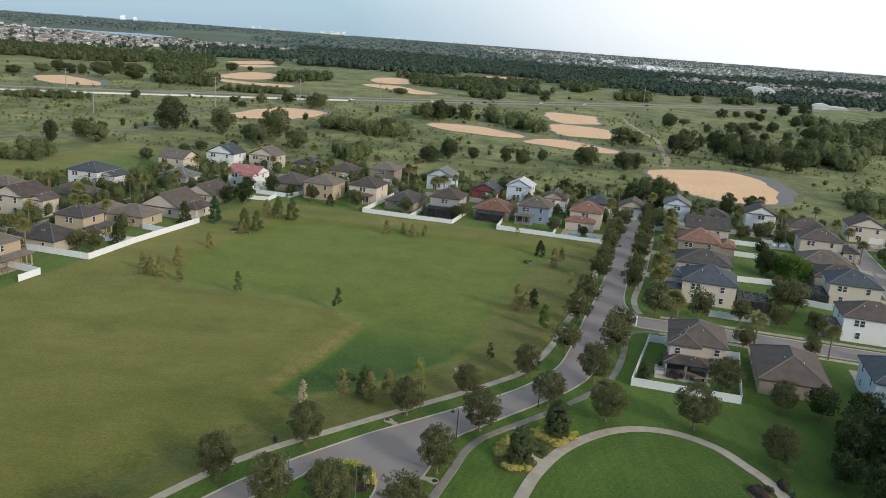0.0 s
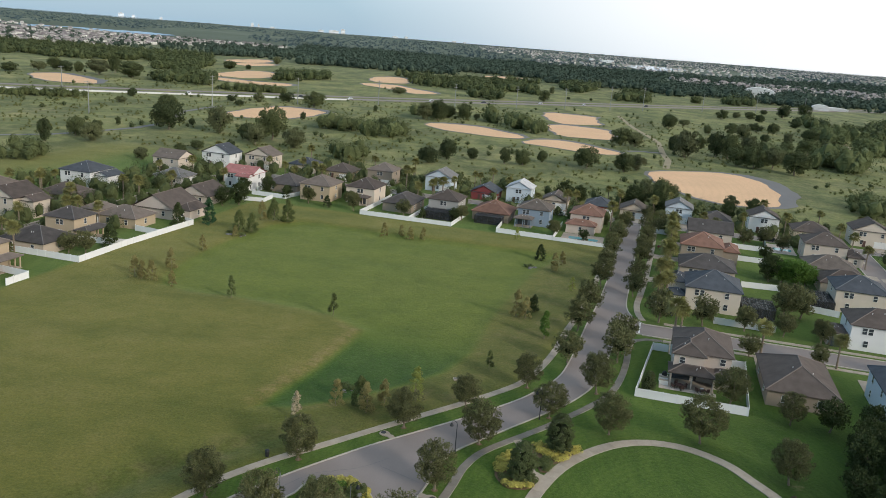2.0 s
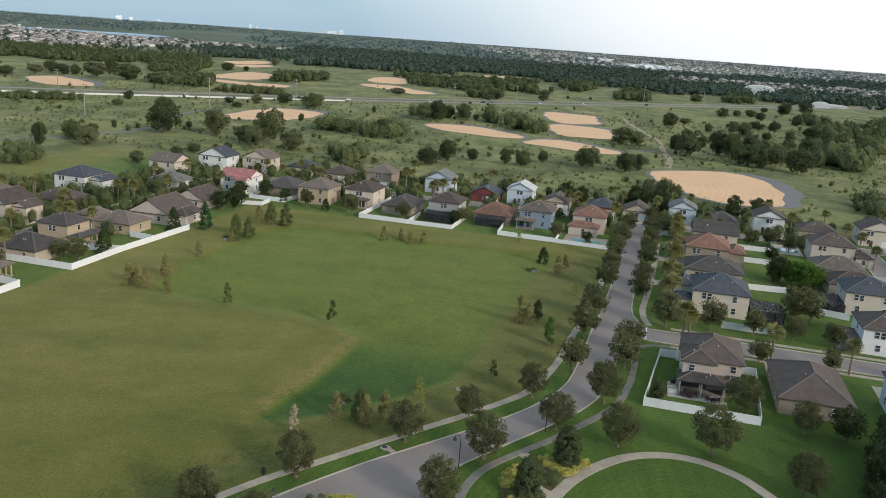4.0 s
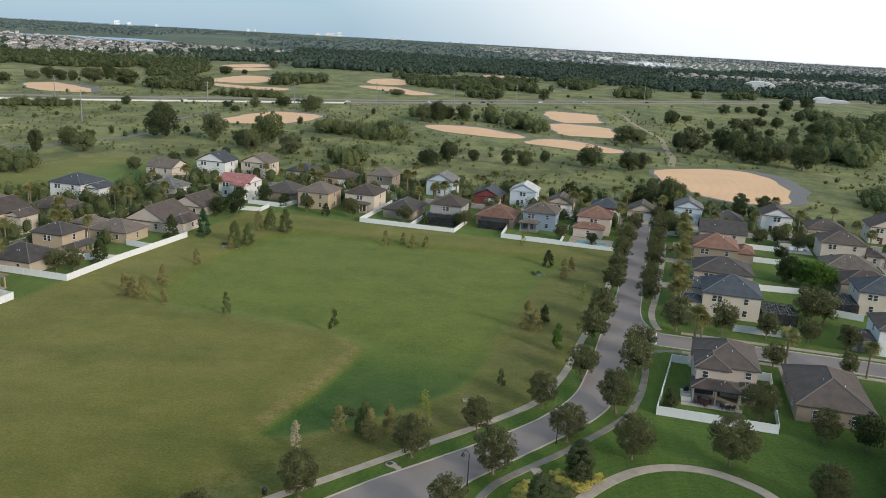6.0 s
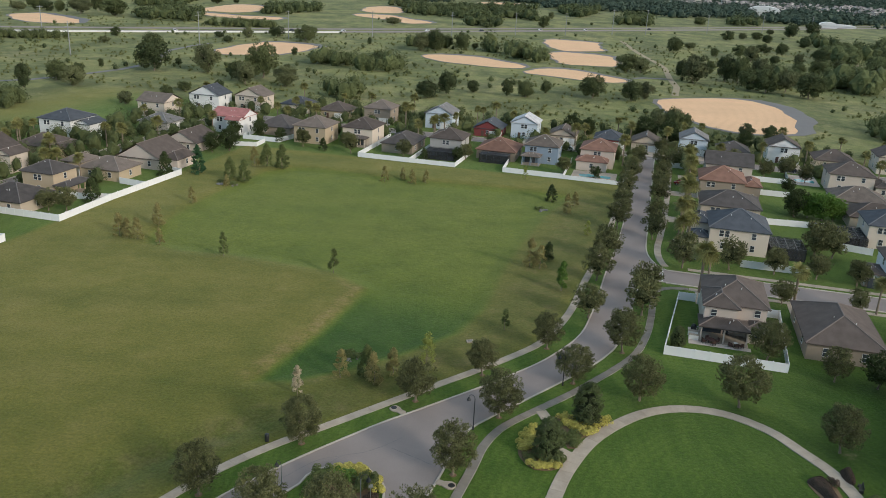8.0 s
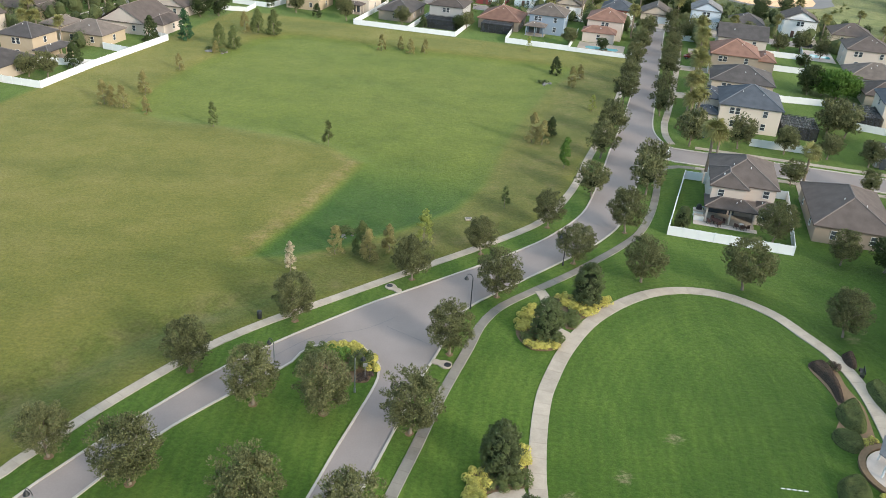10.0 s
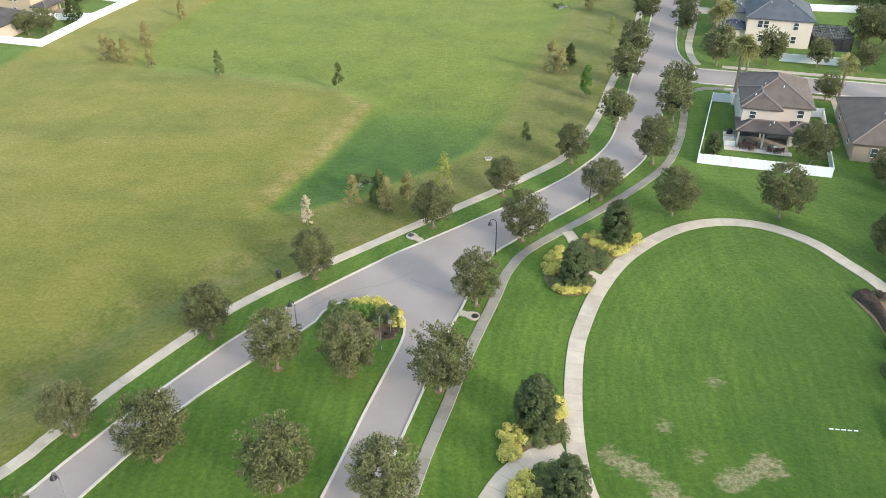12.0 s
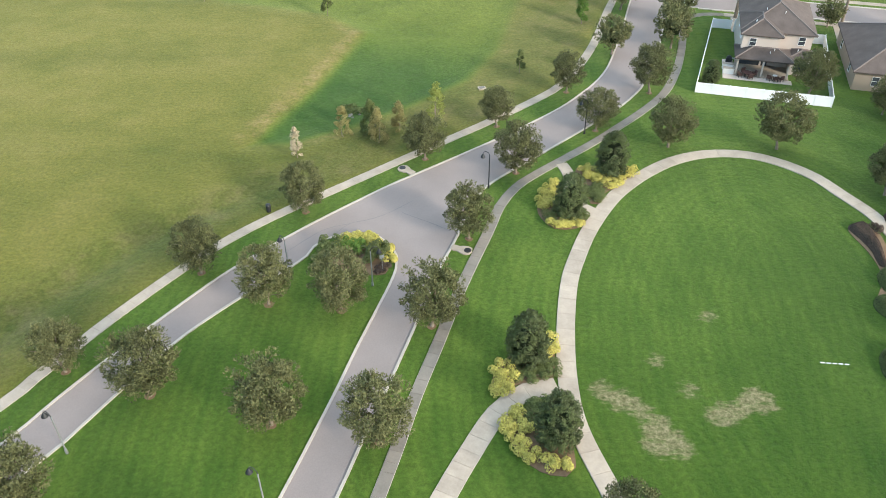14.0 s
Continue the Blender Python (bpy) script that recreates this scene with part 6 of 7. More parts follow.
FAR_BELTS = [(-0.30, -0.19, 1420, 1820), (-0.19, 0.0, 1340, 2480), (-0.02, 0.25, 1500, 2480), (0.11, 0.25, 1330, 1800), (0.235, 0.36, 1230, 1720), (0.365, 0.60, 1190, 1580), (0.25, 0.60, 2150, 2480)]
woods("woodland", "dark continuous woodland seen far off", np.concatenate([belt(*g, 12.5, 8.0, 50 + i) for i, g in enumerate(FAR_BELTS)]), 8.0, 26, 1.8, "leaf_mid_haze", 2, 0.95)
woods("woodland", "garden trees between the houses of a far estate", np.concatenate([belt(-0.66, -0.2, 1400, 2400, 34, 6.5, 71), belt(0.26, 0.6, 1640, 2300, 30, 6.5, 72)]), 6.5, 22, 1.6, "leaf_mid_haze", 4, 0.9)
woods("woodland", "woodland towards the horizon with haze-blue tinted leaves", scatter(12000, 2400, 4850, 0.74, -0.55, 0.002, 6), 8.0, 6, 3.6, "leaf_far_haze", 3, 0.8, False)


# ---------------------------------------------------------------- the far estates and the skyline
def far_houses(label, spots, seed):
    """Distant estates in one mesh each for walls and roofs."""
    rnd = random.Random(seed)
    wall_v, wall_f, roof_v, roof_f = [], [], [], []
    for x, y in spots:
        size = float(drawn_in(x, y))
        w, d, h = rnd.uniform(4, 6.5) * size, rnd.uniform(4, 5.5) * size, rnd.choice([3.2, 5.8]) * size
        a, z = rnd.choice([0.2, 0.2 + math.pi / 2]) + rnd.uniform(-0.2, 0.2), height(x, y)
        c, s = math.cos(a), math.sin(a)

        def at(px, py, pz):
            return (x + px * c - py * s, y + px * s + py * c, z + pz)
        i = len(wall_v)
        wall_v += [at(px, py, pz) for pz in (-1, h) for px, py in ((-w, -d), (w, -d), (w, d), (-w, d))]
        wall_f += [(i, i + 1, i + 5, i + 4), (i + 1, i + 2, i + 6, i + 5), (i + 2, i + 3, i + 7, i + 6), (i + 3, i, i + 4, i + 7)]
        i = len(roof_v)
        roof_v += [at(px, py, h) for px, py in ((-w - 0.5, -d - 0.5), (w + 0.5, -d - 0.5), (w + 0.5, d + 0.5), (-w - 0.5, d + 0.5))] + [at(-w * 0.4, 0, h + d * 0.5), at(w * 0.4, 0, h + d * 0.5)]
        roof_f += [(i, i + 1, i + 5, i + 4), (i + 2, i + 3, i + 4, i + 5), (i + 1, i + 2, i + 5), (i + 3, i, i + 4)]
    ob = put("distant_houses", mesh_of("distant_houses", wall_v, wall_f, M["far_wall"]), None, label, category="houses", kind="stuff")
    put("roofs", mesh_of("roofs", roof_v, roof_f, M["roof_far"]), ob)


far_rng = np.random.default_rng(77)
estate_far, estate_way = far_rng.uniform(1380, 2350, 1250), far_rng.uniform(-0.66, -0.20, 1250)
keep_far = estate_far > 1380 + 900 * np.clip((estate_way + 0.45) / 0.25, 0, 1)
estate_far, estate_way = estate_far[keep_far], estate_way[keep_far]
far_houses("distant estate of pale houses with brown roofs", [tuple(p) for p in np.stack([estate_way * estate_far, estate_far], 1)], 1)
far_houses("distant estate of pale houses among trees", [tuple(p) for p in np.stack([far_rng.uniform(250, 1900, 900), far_rng.uniform(2350, 3200, 900)], 1)], 2)
town_far = far_rng.uniform(1620, 2350, 700)
far_houses("distant town of pale houses beyond a belt of trees", [tuple(p) for p in np.stack([far_rng.uniform(0.26, 0.60, 700) * town_far, town_far], 1)], 4)
far_houses("pale town on the horizon", [tuple(p) for p in np.stack([far_rng.uniform(100, 2700, 2200), far_rng.uniform(3000, 4250, 2200)], 1)], 3)


def tower(x, y, w, d, h):
    """A pale tall building on the skyline, with storeys marked by set-back bands and a plant room on top."""
    z = height(x, y)
    ob = base("tower_block", x, y, z, 0.3, "pale white tower block on the horizon", "building", "skyline towers")
    part("body", box(-w, w, -d, d, -2, h), M["tower"], ob)
    part("plant_room", box(-w * 0.4, w * 0.4, -d * 0.4, d * 0.4, h, h * 1.12), M["wall_grey"], ob)
    n = max(2, int(h / 7))
    for k in range(n):
        part("window_band", box(-w - 0.15, w + 0.15, -d - 0.15, d + 0.15, h * (k + 0.3) / n, h * (k + 0.55) / n), M["wall_grey"], ob)


for x, y, w, d, h in [(-1750, 4350, 22, 9, 34), (-1690, 4360, 14, 9, 24), (-1560, 4400, 12, 8, 22), (-1110, 4520, 12, 9, 34), (-1085, 4560, 8, 8, 26), (-1010, 4560, 20, 8, 16), (-760, 4650, 24, 8, 22), (-690, 4660, 44, 10, 26), (-640, 4670, 20, 8, 40), (-350, 4700, 26, 8, 16), (-290, 4710, 14, 8, 22), (-20, 4780, 18, 8, 16), (40, 4780, 10, 8, 14), (520, 2880, 40, 8, 12), (470, 2900, 16, 8, 14), (-1560, 2620, 46, 10, 16)]:
    tower(x, y, w * 0.6, d * 0.6, h * 0.62)


def barrel_hall(x, y, w, d, h, turn, label):
    """A wide hall under one white arched roof."""
    ob = base("arched_hall", x, y, 0, turn, label, "building")
    part("wall", box(-w, w, -d, d, -0.5, h * 0.45), M["wall_white"], ob)
    verts, faces = [], []
    for k in range(13):
        a = math.pi * k / 12
        for s in (-1, 1):
            verts.append((-math.cos(a) * (w + 1), s * (d + 1), h * 0.45 + math.sin(a) * h * 0.55))
    for k in range(12):
        faces.append((2 * k, 2 * k + 2, 2 * k + 3, 2 * k + 1))
    faces += [tuple(range(0, 26, 2)), tuple(range(25, 0, -2))]
    put("roof", mesh_of("roof", verts, faces, M["white_trim"]), ob)


barrel_hall(531, 1450, 26, 16, 17, -0.35, "white arched hall among far trees")
barrel_hall(520, 1175, 11, 7, 8, -0.35, "pale tented hall beside the highway")
barrel_hall(548, 1195, 18, 5, 4.5, -0.35, "long low pale shed beside the highway")

# ---------------------------------------------------------------- street lamps and small things
def street_lamp(x, y, turn, h=4.6):
    ob = base("street_lamp", x, y, 0, turn, "black street lamp with a curved arm and bell lantern", "street lamp", "street lamps")
    part("post", tube_bm(bmesh.new(), [(0, 0, -0.1), (0, 0, 0.5), (0, 0, 0.55), (0, 0, h)], [0.13, 0.12, 0.075, 0.06], 10), M["grey_metal"] if y < 95 else M["black_metal"], ob)
    arc = [(0, 0, h - 0.02)] + [(0.45 - 0.45 * math.cos(a), 0, h + 0.45 * math.sin(a)) for a in np.linspace(0.2, math.pi, 8)]
    part("arm", tube_bm(bmesh.new(), arc, [0.04] * len(arc), 7), M["black_metal"], ob)
    part("lantern", tube_bm(bmesh.new(), [(0.9, 0, h + 0.02), (0.9, 0, h - 0.12), (0.9, 0, h - 0.42), (0.9, 0, h - 0.5)], [0.05, 0.16, 0.3, 0.24], 14), M["black_metal"], ob, "black bell-shaped lantern")


for x, y, a in [(4.2, 111.1, 150), (-8.8, 92.7, 20), (17.8, 124.3, 140), (-33.1, 71.1, 150), (-15.4, 65.6, 150), (-17.8, 94.4, 135)]:
    street_lamp(x, y, radians(a))


def bin_post(x, y):
    ob = base("litter_bin", x, y, 0, 0, "small black litter bin beside the walk", "litter bin", "litter bins")
    part("body", tube_bm(bmesh.new(), [(0, 0, 0), (0, 0, 0.85), (0, 0, 0.95)], [0.26, 0.31, 0.24], 12), M["black_metal"], ob)
    part("lid", tube_bm(bmesh.new(), [(0, 0, 0.95), (0, 0, 1.02), (0, 0, 1.1)], [0.3, 0.28, 0.08], 12), M["black_metal"], ob)


bin_post(-22.0, 106.2)

# yellow croton and hedges in the beds
YELLOW = [(12.4, 111.6), (11.7, 110.6), (11.0, 109.4), (10.6, 108.1), (10.4, 106.8), (11.3, 107.6), (11.8, 109.2), (11.4, 103.2), (12.2, 103.4), (13.1, 103.5), (14.0, 103.5), (16.5, 115.0), (16.9, 113.6), (17.6, 112.7), (18.4, 112.0), (19.2, 111.4), (20.0, 112.0), (20.9, 113.0), (21.8, 113.8), (22.5, 114.5), (17.4, 114.2), (18.6, 112.9)]
YELLOW_SOUTH = [(3.7, 77.8), (3.9, 78.9), (3.8, 80.0), (4.4, 80.9), (4.8, 79.6), (4.6, 78.4), (8.9, 84.6), (8.9, 83.6), (8.8, 82.5), (5.3, 75.2), (4.6, 74.6), (4.2, 73.8), (4.9, 73.5), (5.8, 73.6), (4.6, 72.6), (5.2, 71.4), (6.0, 70.4), (7.2, 69.8), (8.6, 69.8)]
for x, y in YELLOW + YELLOW_SOUTH:
    shrub(x, y, 0.86, 0.9, "leaf_yellow", "bright yellow croton shrub in mulch", group="yellow shrubs", leaf=0.10, count=620)
HEDGE = [(16.5, 110.4), (16.7, 109.3), (16.9, 108.2), (17.3, 110.6), (17.5, 109.4), (10.7, 104.8), (11.4, 104.3), (14.9, 104.4), (6.1, 79.5), (6.9, 79.6), (7.7, 79.9), (8.5, 80.2), (8.8, 81.2), (7.9, 80.8), (6.5, 75.8), (6.9, 74.8), (7.6, 76.2), (8.5, 76.2), (6.1, 74.6), (7.6, 75.2), (8.4, 75.0), (7.0, 75.8)]
for x, y in HEDGE:
    shrub(x, y, 0.95, 0.75, "leaf_hedge", "low clipped green hedge in mulch", group="low hedges", leaf=0.08, count=900)
for pts in ([(9.8, 106.8), (10.2, 104.4), (11.4, 102.7), (13.6, 102.6), (15.0, 103.6), (15.2, 105.2), (13.8, 107.4), (13.3, 109.6), (13.0, 112.2), (11.2, 110.4)], [(15.5, 115.4), (15.7, 112.6), (15.9, 110.4), (16.3, 107.6), (17.2, 107.6), (18.2, 109.8), (19.4, 110.8), (21.2, 112.4), (22.8, 114.4), (21.6, 115.6), (18.6, 116.2)], [(3.0, 79), (3.4, 77.4), (5.4, 78.7), (8.9, 79.7), (9.0, 84.9), (7.6, 84.2), (4.4, 81.9)], [(3.9, 74.8), (5.4, 75.4), (7.4, 76.4), (8.9, 76.4), (9.6, 69.6), (7.4, 68.8), (5.0, 70.8)], [(-15.2, 96.6), (-14.6, 99.4), (-12.4, 100.6), (-9.4, 99.8), (-7.6, 97.4), (-7.6, 94.6), (-11, 94.8)]):
    put("mulch_bed", sheet("mulch_bed", spline(pts, 0.8, True), 0.055, M["mulch"], 0.1), None, "bed of red-brown bark mulch", category="mulch", kind="structure")
for x, y, r, h, k in [(-13.8, 98.3, 1.5, 1.9, "leaf_hedge"), (-14.9, 97.0, 0.9, 0.9, "leaf_hedge"), (-12.4, 99.6, 1.2, 1.2, "leaf_yellow"), (-11.4, 100.0, 1.2, 1.2, "leaf_yellow"), (-10.3, 100.0, 1.2, 1.2, "leaf_yellow"), (-9.2, 99.6, 1.1, 1.1, "leaf_yellow"), (-11.4, 98.6, 1.4, 1.5, "leaf_bright"), (-8.6, 97.6, 1.4, 1.8, "leaf_hedge"), (-7.7, 98.4, 0.9, 0.8, "leaf_yellow"), (-7.3, 97.0, 0.8, 0.7, "leaf_yellow"), (-10.0, 97.2, 1.2, 1.2, "leaf_hedge"), (-8.2, 95.2, 0.6, 0.4, "leaf_purple"), (-7.6, 95.8, 0.6, 0.4, "leaf_purple")]:
    shrub(x, y, r, h, k, "rounded clipped shrub on the median tip", group="median shrubs", leaf=0.1, count=int(1100 * r * r))
def hedge_mound(outline, h, mat, label):
    """A clipped hedge: a rounded mass over an outline, coloured dark as inner shade, covered with small leaves."""
    rim = [tuple(p) for p in spline(outline, 0.5, True)]
    cx, cy = np.mean(rim, axis=0)
    rng = np.random.default_rng(int(abs(cx * 37 + cy * 11) * 10))
    ob = base("hedge", cx, cy, 0.0, 0.0, label, "hedge", "clipped hedges")
    lo, hi = np.min(rim, axis=0) - 0.3, np.max(rim, axis=0) + 0.3

    def top(x, y):
        lumps = np.array([noise.noise(Vector((a * 0.9, b * 0.9, 3.0))) for a, b in zip(x, y)])
        return h * np.sqrt(step01(inside(x, y, rim), -0.05, 0.75)) * (1 + 0.28 * lumps)

    nx, ny = int((hi[0] - lo[0]) / 0.22) + 2, int((hi[1] - lo[1]) / 0.22) + 2
    x, y = [a.ravel() for a in np.meshgrid(np.linspace(lo[0], hi[0], nx), np.linspace(lo[1], hi[1], ny))]
    z = top(x, y)
    k = np.arange((nx - 1) * (ny - 1))
    a = (k // (nx - 1)) * nx + k % (nx - 1)
    quads = np.stack([a, a + 1, a + nx + 1, a + nx], 1)
    quads = quads[z[quads].max(1) > 0.05]
    put("twigs", mesh_of("twigs", np.stack([x - cx, y - cy, z - 0.07], 1), [tuple(q) for q in quads.tolist()], M["twigs"], True), ob)
    count = int(950 * (hi[0] - lo[0]) * (hi[1] - lo[1]))
    px, py = rng.uniform(lo[0], hi[0], count), rng.uniform(lo[1], hi[1], count)
    pz = top(px, py)
    keep = pz > 0.04
    px, py, pz = px[keep], py[keep], pz[keep]
    slope = np.stack([pz - top(px + 0.1, py), pz - top(px, py + 0.1), np.full(len(px), 0.1)], 1)
    slope /= np.linalg.norm(slope, axis=1)[:, None]
    put("leaves", leaves_mesh("leaves", np.stack([px - cx, py - cy, pz * rng.uniform(0.75, 1.05, len(px))], 1), slope, 0.06, M[mat], rng), ob)


for pts, high, mat, label in (
    ([(45.2, 94.6), (47.6, 96.2), (48.0, 94.0), (47.2, 91.4), (46.2, 90.3), (44.8, 91.2), (44.6, 92.8)], 0.9, "leaf_hedge", "rounded clipped green hedge beside the oval walk"),
    ([(42.6, 89.6), (43.9, 91.0), (45.8, 89.6), (45.2, 87.9), (44.0, 87.1), (42.8, 88.0)], 0.8, "leaf_hedge", "low clipped green hedge at the lawn's edge"),
    ([(40.2, 82.4), (42.0, 83.7), (43.2, 83.0), (43.2, 81.4), (42.2, 79.8), (40.2, 78.7), (39.5, 79.9)], 0.9, "leaf_hedge", "broad clipped green hedge beside the gazebo"),
    ([(40.1, 78.4), (42.6, 80.2), (44.4, 79.0), (44.6, 75.0), (41.6, 73.6), (40.2, 75.6)], 0.9, "leaf_hedge", "broad clipped green hedge beside the gazebo"),
    ([(45.1, 102.6), (46.3, 103.6), (47.4, 103.2), (47.6, 101.4), (47.6, 99.8), (47.0, 97.2), (46.4, 95.4), (45.8, 95.8), (46.0, 98.4), (45.6, 100.6)], 0.75, "leaf_purple", "purple-brown clipped hedge beside the oval walk"),
    ([(50.5, 105.4), (51.9, 105.6), (51.2, 102.9), (50.3, 102.4), (49.9, 103.8)], 0.8, "leaf_purple", "purple-brown clipped hedge beside the bench"),
    ([(50.6, 99.2), (52.4, 100.0), (53.0, 96.6), (52.2, 93.4), (50.8, 93.0), (50.2, 96.4)], 0.9, "leaf_hedge", "broad clipped green hedge behind the walk"),
):
    hedge_mound(pts, high, mat, label)
shrub(47.9, 101.9, 0.75, 1.1, "leaf_purple", "round clipped dark shrub beside the walk", group="oval shrubs", leaf=0.08, count=900)
for x, y in [(45.9, 88.6), (46.8, 89.3), (44.2, 81.0)]:
    shrub(x, y, 0.5, 0.55, "leaf_yellow", "small yellow croton beside the gazebo", group="yellow shrubs", leaf=0.09, count=300)


put("mulch_bed", sheet("mulch_bed", spline([(45.0, 102.3), (46.7, 103.1), (48.2, 101.8), (48.1, 98.6), (48.5, 95.1), (47.5, 90.3), (47.0, 88.1), (45.0, 87.3), (43.0, 88.2), (43.0, 89.9), (44.8, 92.8), (45.6, 95.1), (45.6, 98.3)], 0.8, True), 0.055, M["mulch"], 0.1), None, "curved bed of red-brown bark mulch", category="mulch", kind="structure")


def course_marker(x, y, turn):
    """A row of short white boards lying on the lawn."""
    ob = base("plank_row", x, y, 0.03, turn, "row of white boards lying on the lawn", "boards")
    for k in range(5):
        part("board", box(-1.35 + k * 0.56, -0.97 + k * 0.56, -0.05, 0.05, 0, 0.05), M["white_trim"], ob)


course_marker(35.5, 81.3, radians(-6))

# ---------------------------------------------------------------- terrace of the corner house
def at_lot(u, v, z=0.0, turn=0.0):
    x, y = lot(u, v)
    return x, y, z, GRID + turn


patio = base("patio", *at_lot(9.5, 148.6), "pale concrete patio behind the corner house", "patio")
patio["kind"] = "structure"
for k in range(5):
    part("slab", box(-5.0 + 2.0 * k, -3.02 + 2.0 * k, -1.8, -0.55, 0, 0.085), M["paver"], patio)
part("slab", box(-5.0, -3.4, -0.53, 5.0, 0, 0.085), M["paver"], patio)


def table(u, v, r, mat, label, turn=0.0):
    ob = base("patio_table", *at_lot(u, v, 0.09, turn), label, "table", "patio furniture")
    part("tabletop", tube_bm(bmesh.new(), [(0, 0, 0.68), (0, 0, 0.72)], [r, r], 18), M[mat], ob)
    for k in range(4):
        a = k * math.pi / 2 + 0.78
        part("leg", tube_bm(bmesh.new(), [(0.6 * r * math.cos(a), 0.6 * r * math.sin(a), 0), (0.5 * r * math.cos(a), 0.5 * r * math.sin(a), 0.69)], [0.03, 0.03], 6), M["black_metal"], ob)


def chair(u, v, turn, mat, label):
    ob = base("patio_chair", *at_lot(u, v, 0.09, turn), label, "chair", "patio furniture")
    part("seat", box(-0.3, 0.3, -0.3, 0.3, 0.34, 0.46), M[mat], ob)
    part("backrest", box(-0.3, 0.3, 0.22, 0.32, 0.46, 0.95), M[mat], ob)
    for sx in (-0.26, 0.26):
        part("armrest", box(sx - 0.05, sx + 0.05, -0.28, 0.28, 0.56, 0.64), M[mat], ob)
        for sy in (-0.26, 0.26):
            part("leg", box(sx - 0.03, sx + 0.03, sy - 0.03, sy + 0.03, 0, 0.36), M["black_metal"], ob)


table(8.0, 148.0, 0.75, "furniture", "round dark red patio table")
for k in range(4):
    a = k * math.pi / 2 + 0.4
    chair(8.0 + 1.15 * math.cos(a), 148.0 + 0.85 * math.sin(a), a - math.pi / 2, "furniture", "dark red wicker patio chair")
for u, v, a in [(11.2, 147.5, 2.6), (12.1, 147.3, 3.4), (12.9, 147.6, 3.8)]:
    chair(u, v, a, "furniture", "dark wicker armchair on the patio")
table(12.0, 147.9, 0.35, "white_trim", "small round white side table")


def grill(u, v):
    ob = base("barbecue_grill", *at_lot(u, v, 0.09), "black barbecue grill under a domed lid", "grill")
    part("cabinet", box(-0.45, 0.45, -0.28, 0.28, 0.1, 0.8), M["black_metal"], ob)
    bm = bmesh.new()
    bmesh.ops.create_uvsphere(bm, u_segments=14, v_segments=8, radius=0.42, matrix=Matrix.Translation((0, 0, 0.8)))
    part("lid", bm, M["black_metal"], ob)
    part("side_shelf", box(0.47, 0.85, -0.25, 0.25, 0.74, 0.8), M["grey_metal"], ob)


grill(5.4, 152.4)


def sideboard(u, v):
    ob = base("outdoor_counter", *at_lot(u, v, 0.09), "white outdoor counter on the patio", "counter")
    part("body", box(-0.8, 0.8, -0.3, 0.3, 0, 0.85), M["white_trim"], ob)
    part("worktop", box(-0.86, 0.86, -0.36, 0.36, 0.852, 0.9), M["concrete"], ob)


sideboard(5.2, 150.2)
sideboard(5.3, 148.6)


# ---------------------------------------------------------------- pool of the house by the corner
def swimming_pool(u, v, half_u, half_v, deck, label):
    """A freeform pool sunk in a paved deck."""
    pool = base("swimming_pool", *at_lot(u, v), label, "swimming pool", "swimming pools")
    part("deck", box(-half_u, half_u, -half_v, half_v, 0, 0.08), M[deck], pool, "pale stone deck")
    rim = [(-0.61, -0.3), (-0.3, -0.42), (0.15, -0.3), (0.67, -0.38), (0.7, 0.15), (0.21, 0.11), (-0.24, 0.26), (-0.64, 0.15)]
    put("water", sheet("water", spline([(a * half_u, b * half_v) for a, b in rim], 0.6, True), 0.10, M["pool"], 0.015), pool, "turquoise pool water")


swimming_pool(-21.0, 258.2, 6.6, 5.4, "concrete", "turquoise swimming pool in a pale stone deck")
swimming_pool(41.2, 281.4, 4.0, 6.6, "paver", "turquoise swimming pool in a wide pale paved deck")


# ---------------------------------------------------------------- cars
def car(u, v, turn, paint, label, tall=1.0):
    x, y = lot(u, v)
    ob = base("car", x, y, 0.06, GRID + turn, label, "car", "parked cars")
    bm = bmesh.new()
    prof = [(-2.2, 0.35), (-2.25, 0.75), (-1.3, 0.9), (-0.7, 1.42 * tall), (1.2, 1.45 * tall), (2.0, 0.95), (2.25, 0.85), (2.25, 0.35)]
    a = [bm.verts.new((px, -0.88, pz)) for px, pz in prof]
    b = [bm.verts.new((px, 0.88, pz)) for px, pz in prof]
    for k in range(len(prof)):
        j = (k + 1) % len(prof)
        bm.faces.new((a[k], a[j], b[j], b[k]))
    bm.faces.new(a[::-1])
    bm.faces.new(b)
    bmesh.ops.bevel(bm, geom=bm.edges[:], offset=0.09, segments=2, affect="EDGES")
    part("body", bm, M[paint], ob)
    for side in (-0.885, 0.885):
        part("side_window", box(-0.75, 1.35, side - 0.012, side + 0.012, 0.95, 1.3 * tall), M["glass"], ob)
    for sx in (-1.4, 1.4):
        for sy in (-0.8, 0.8):
            w = part("wheel", tube_bm(bmesh.new(), [(sx, sy - 0.11, 0.27), (sx, sy + 0.11, 0.27)], [0.33, 0.33], 14), M["black_metal"], ob)
            side = 0.115 if sy > 0 else -0.115
            part("rim", tube_bm(bmesh.new(), [(sx, sy + side - 0.01, 0.27), (sx, sy + side + 0.01, 0.27)], [0.2, 0.2], 10), M["grey_metal"], w)


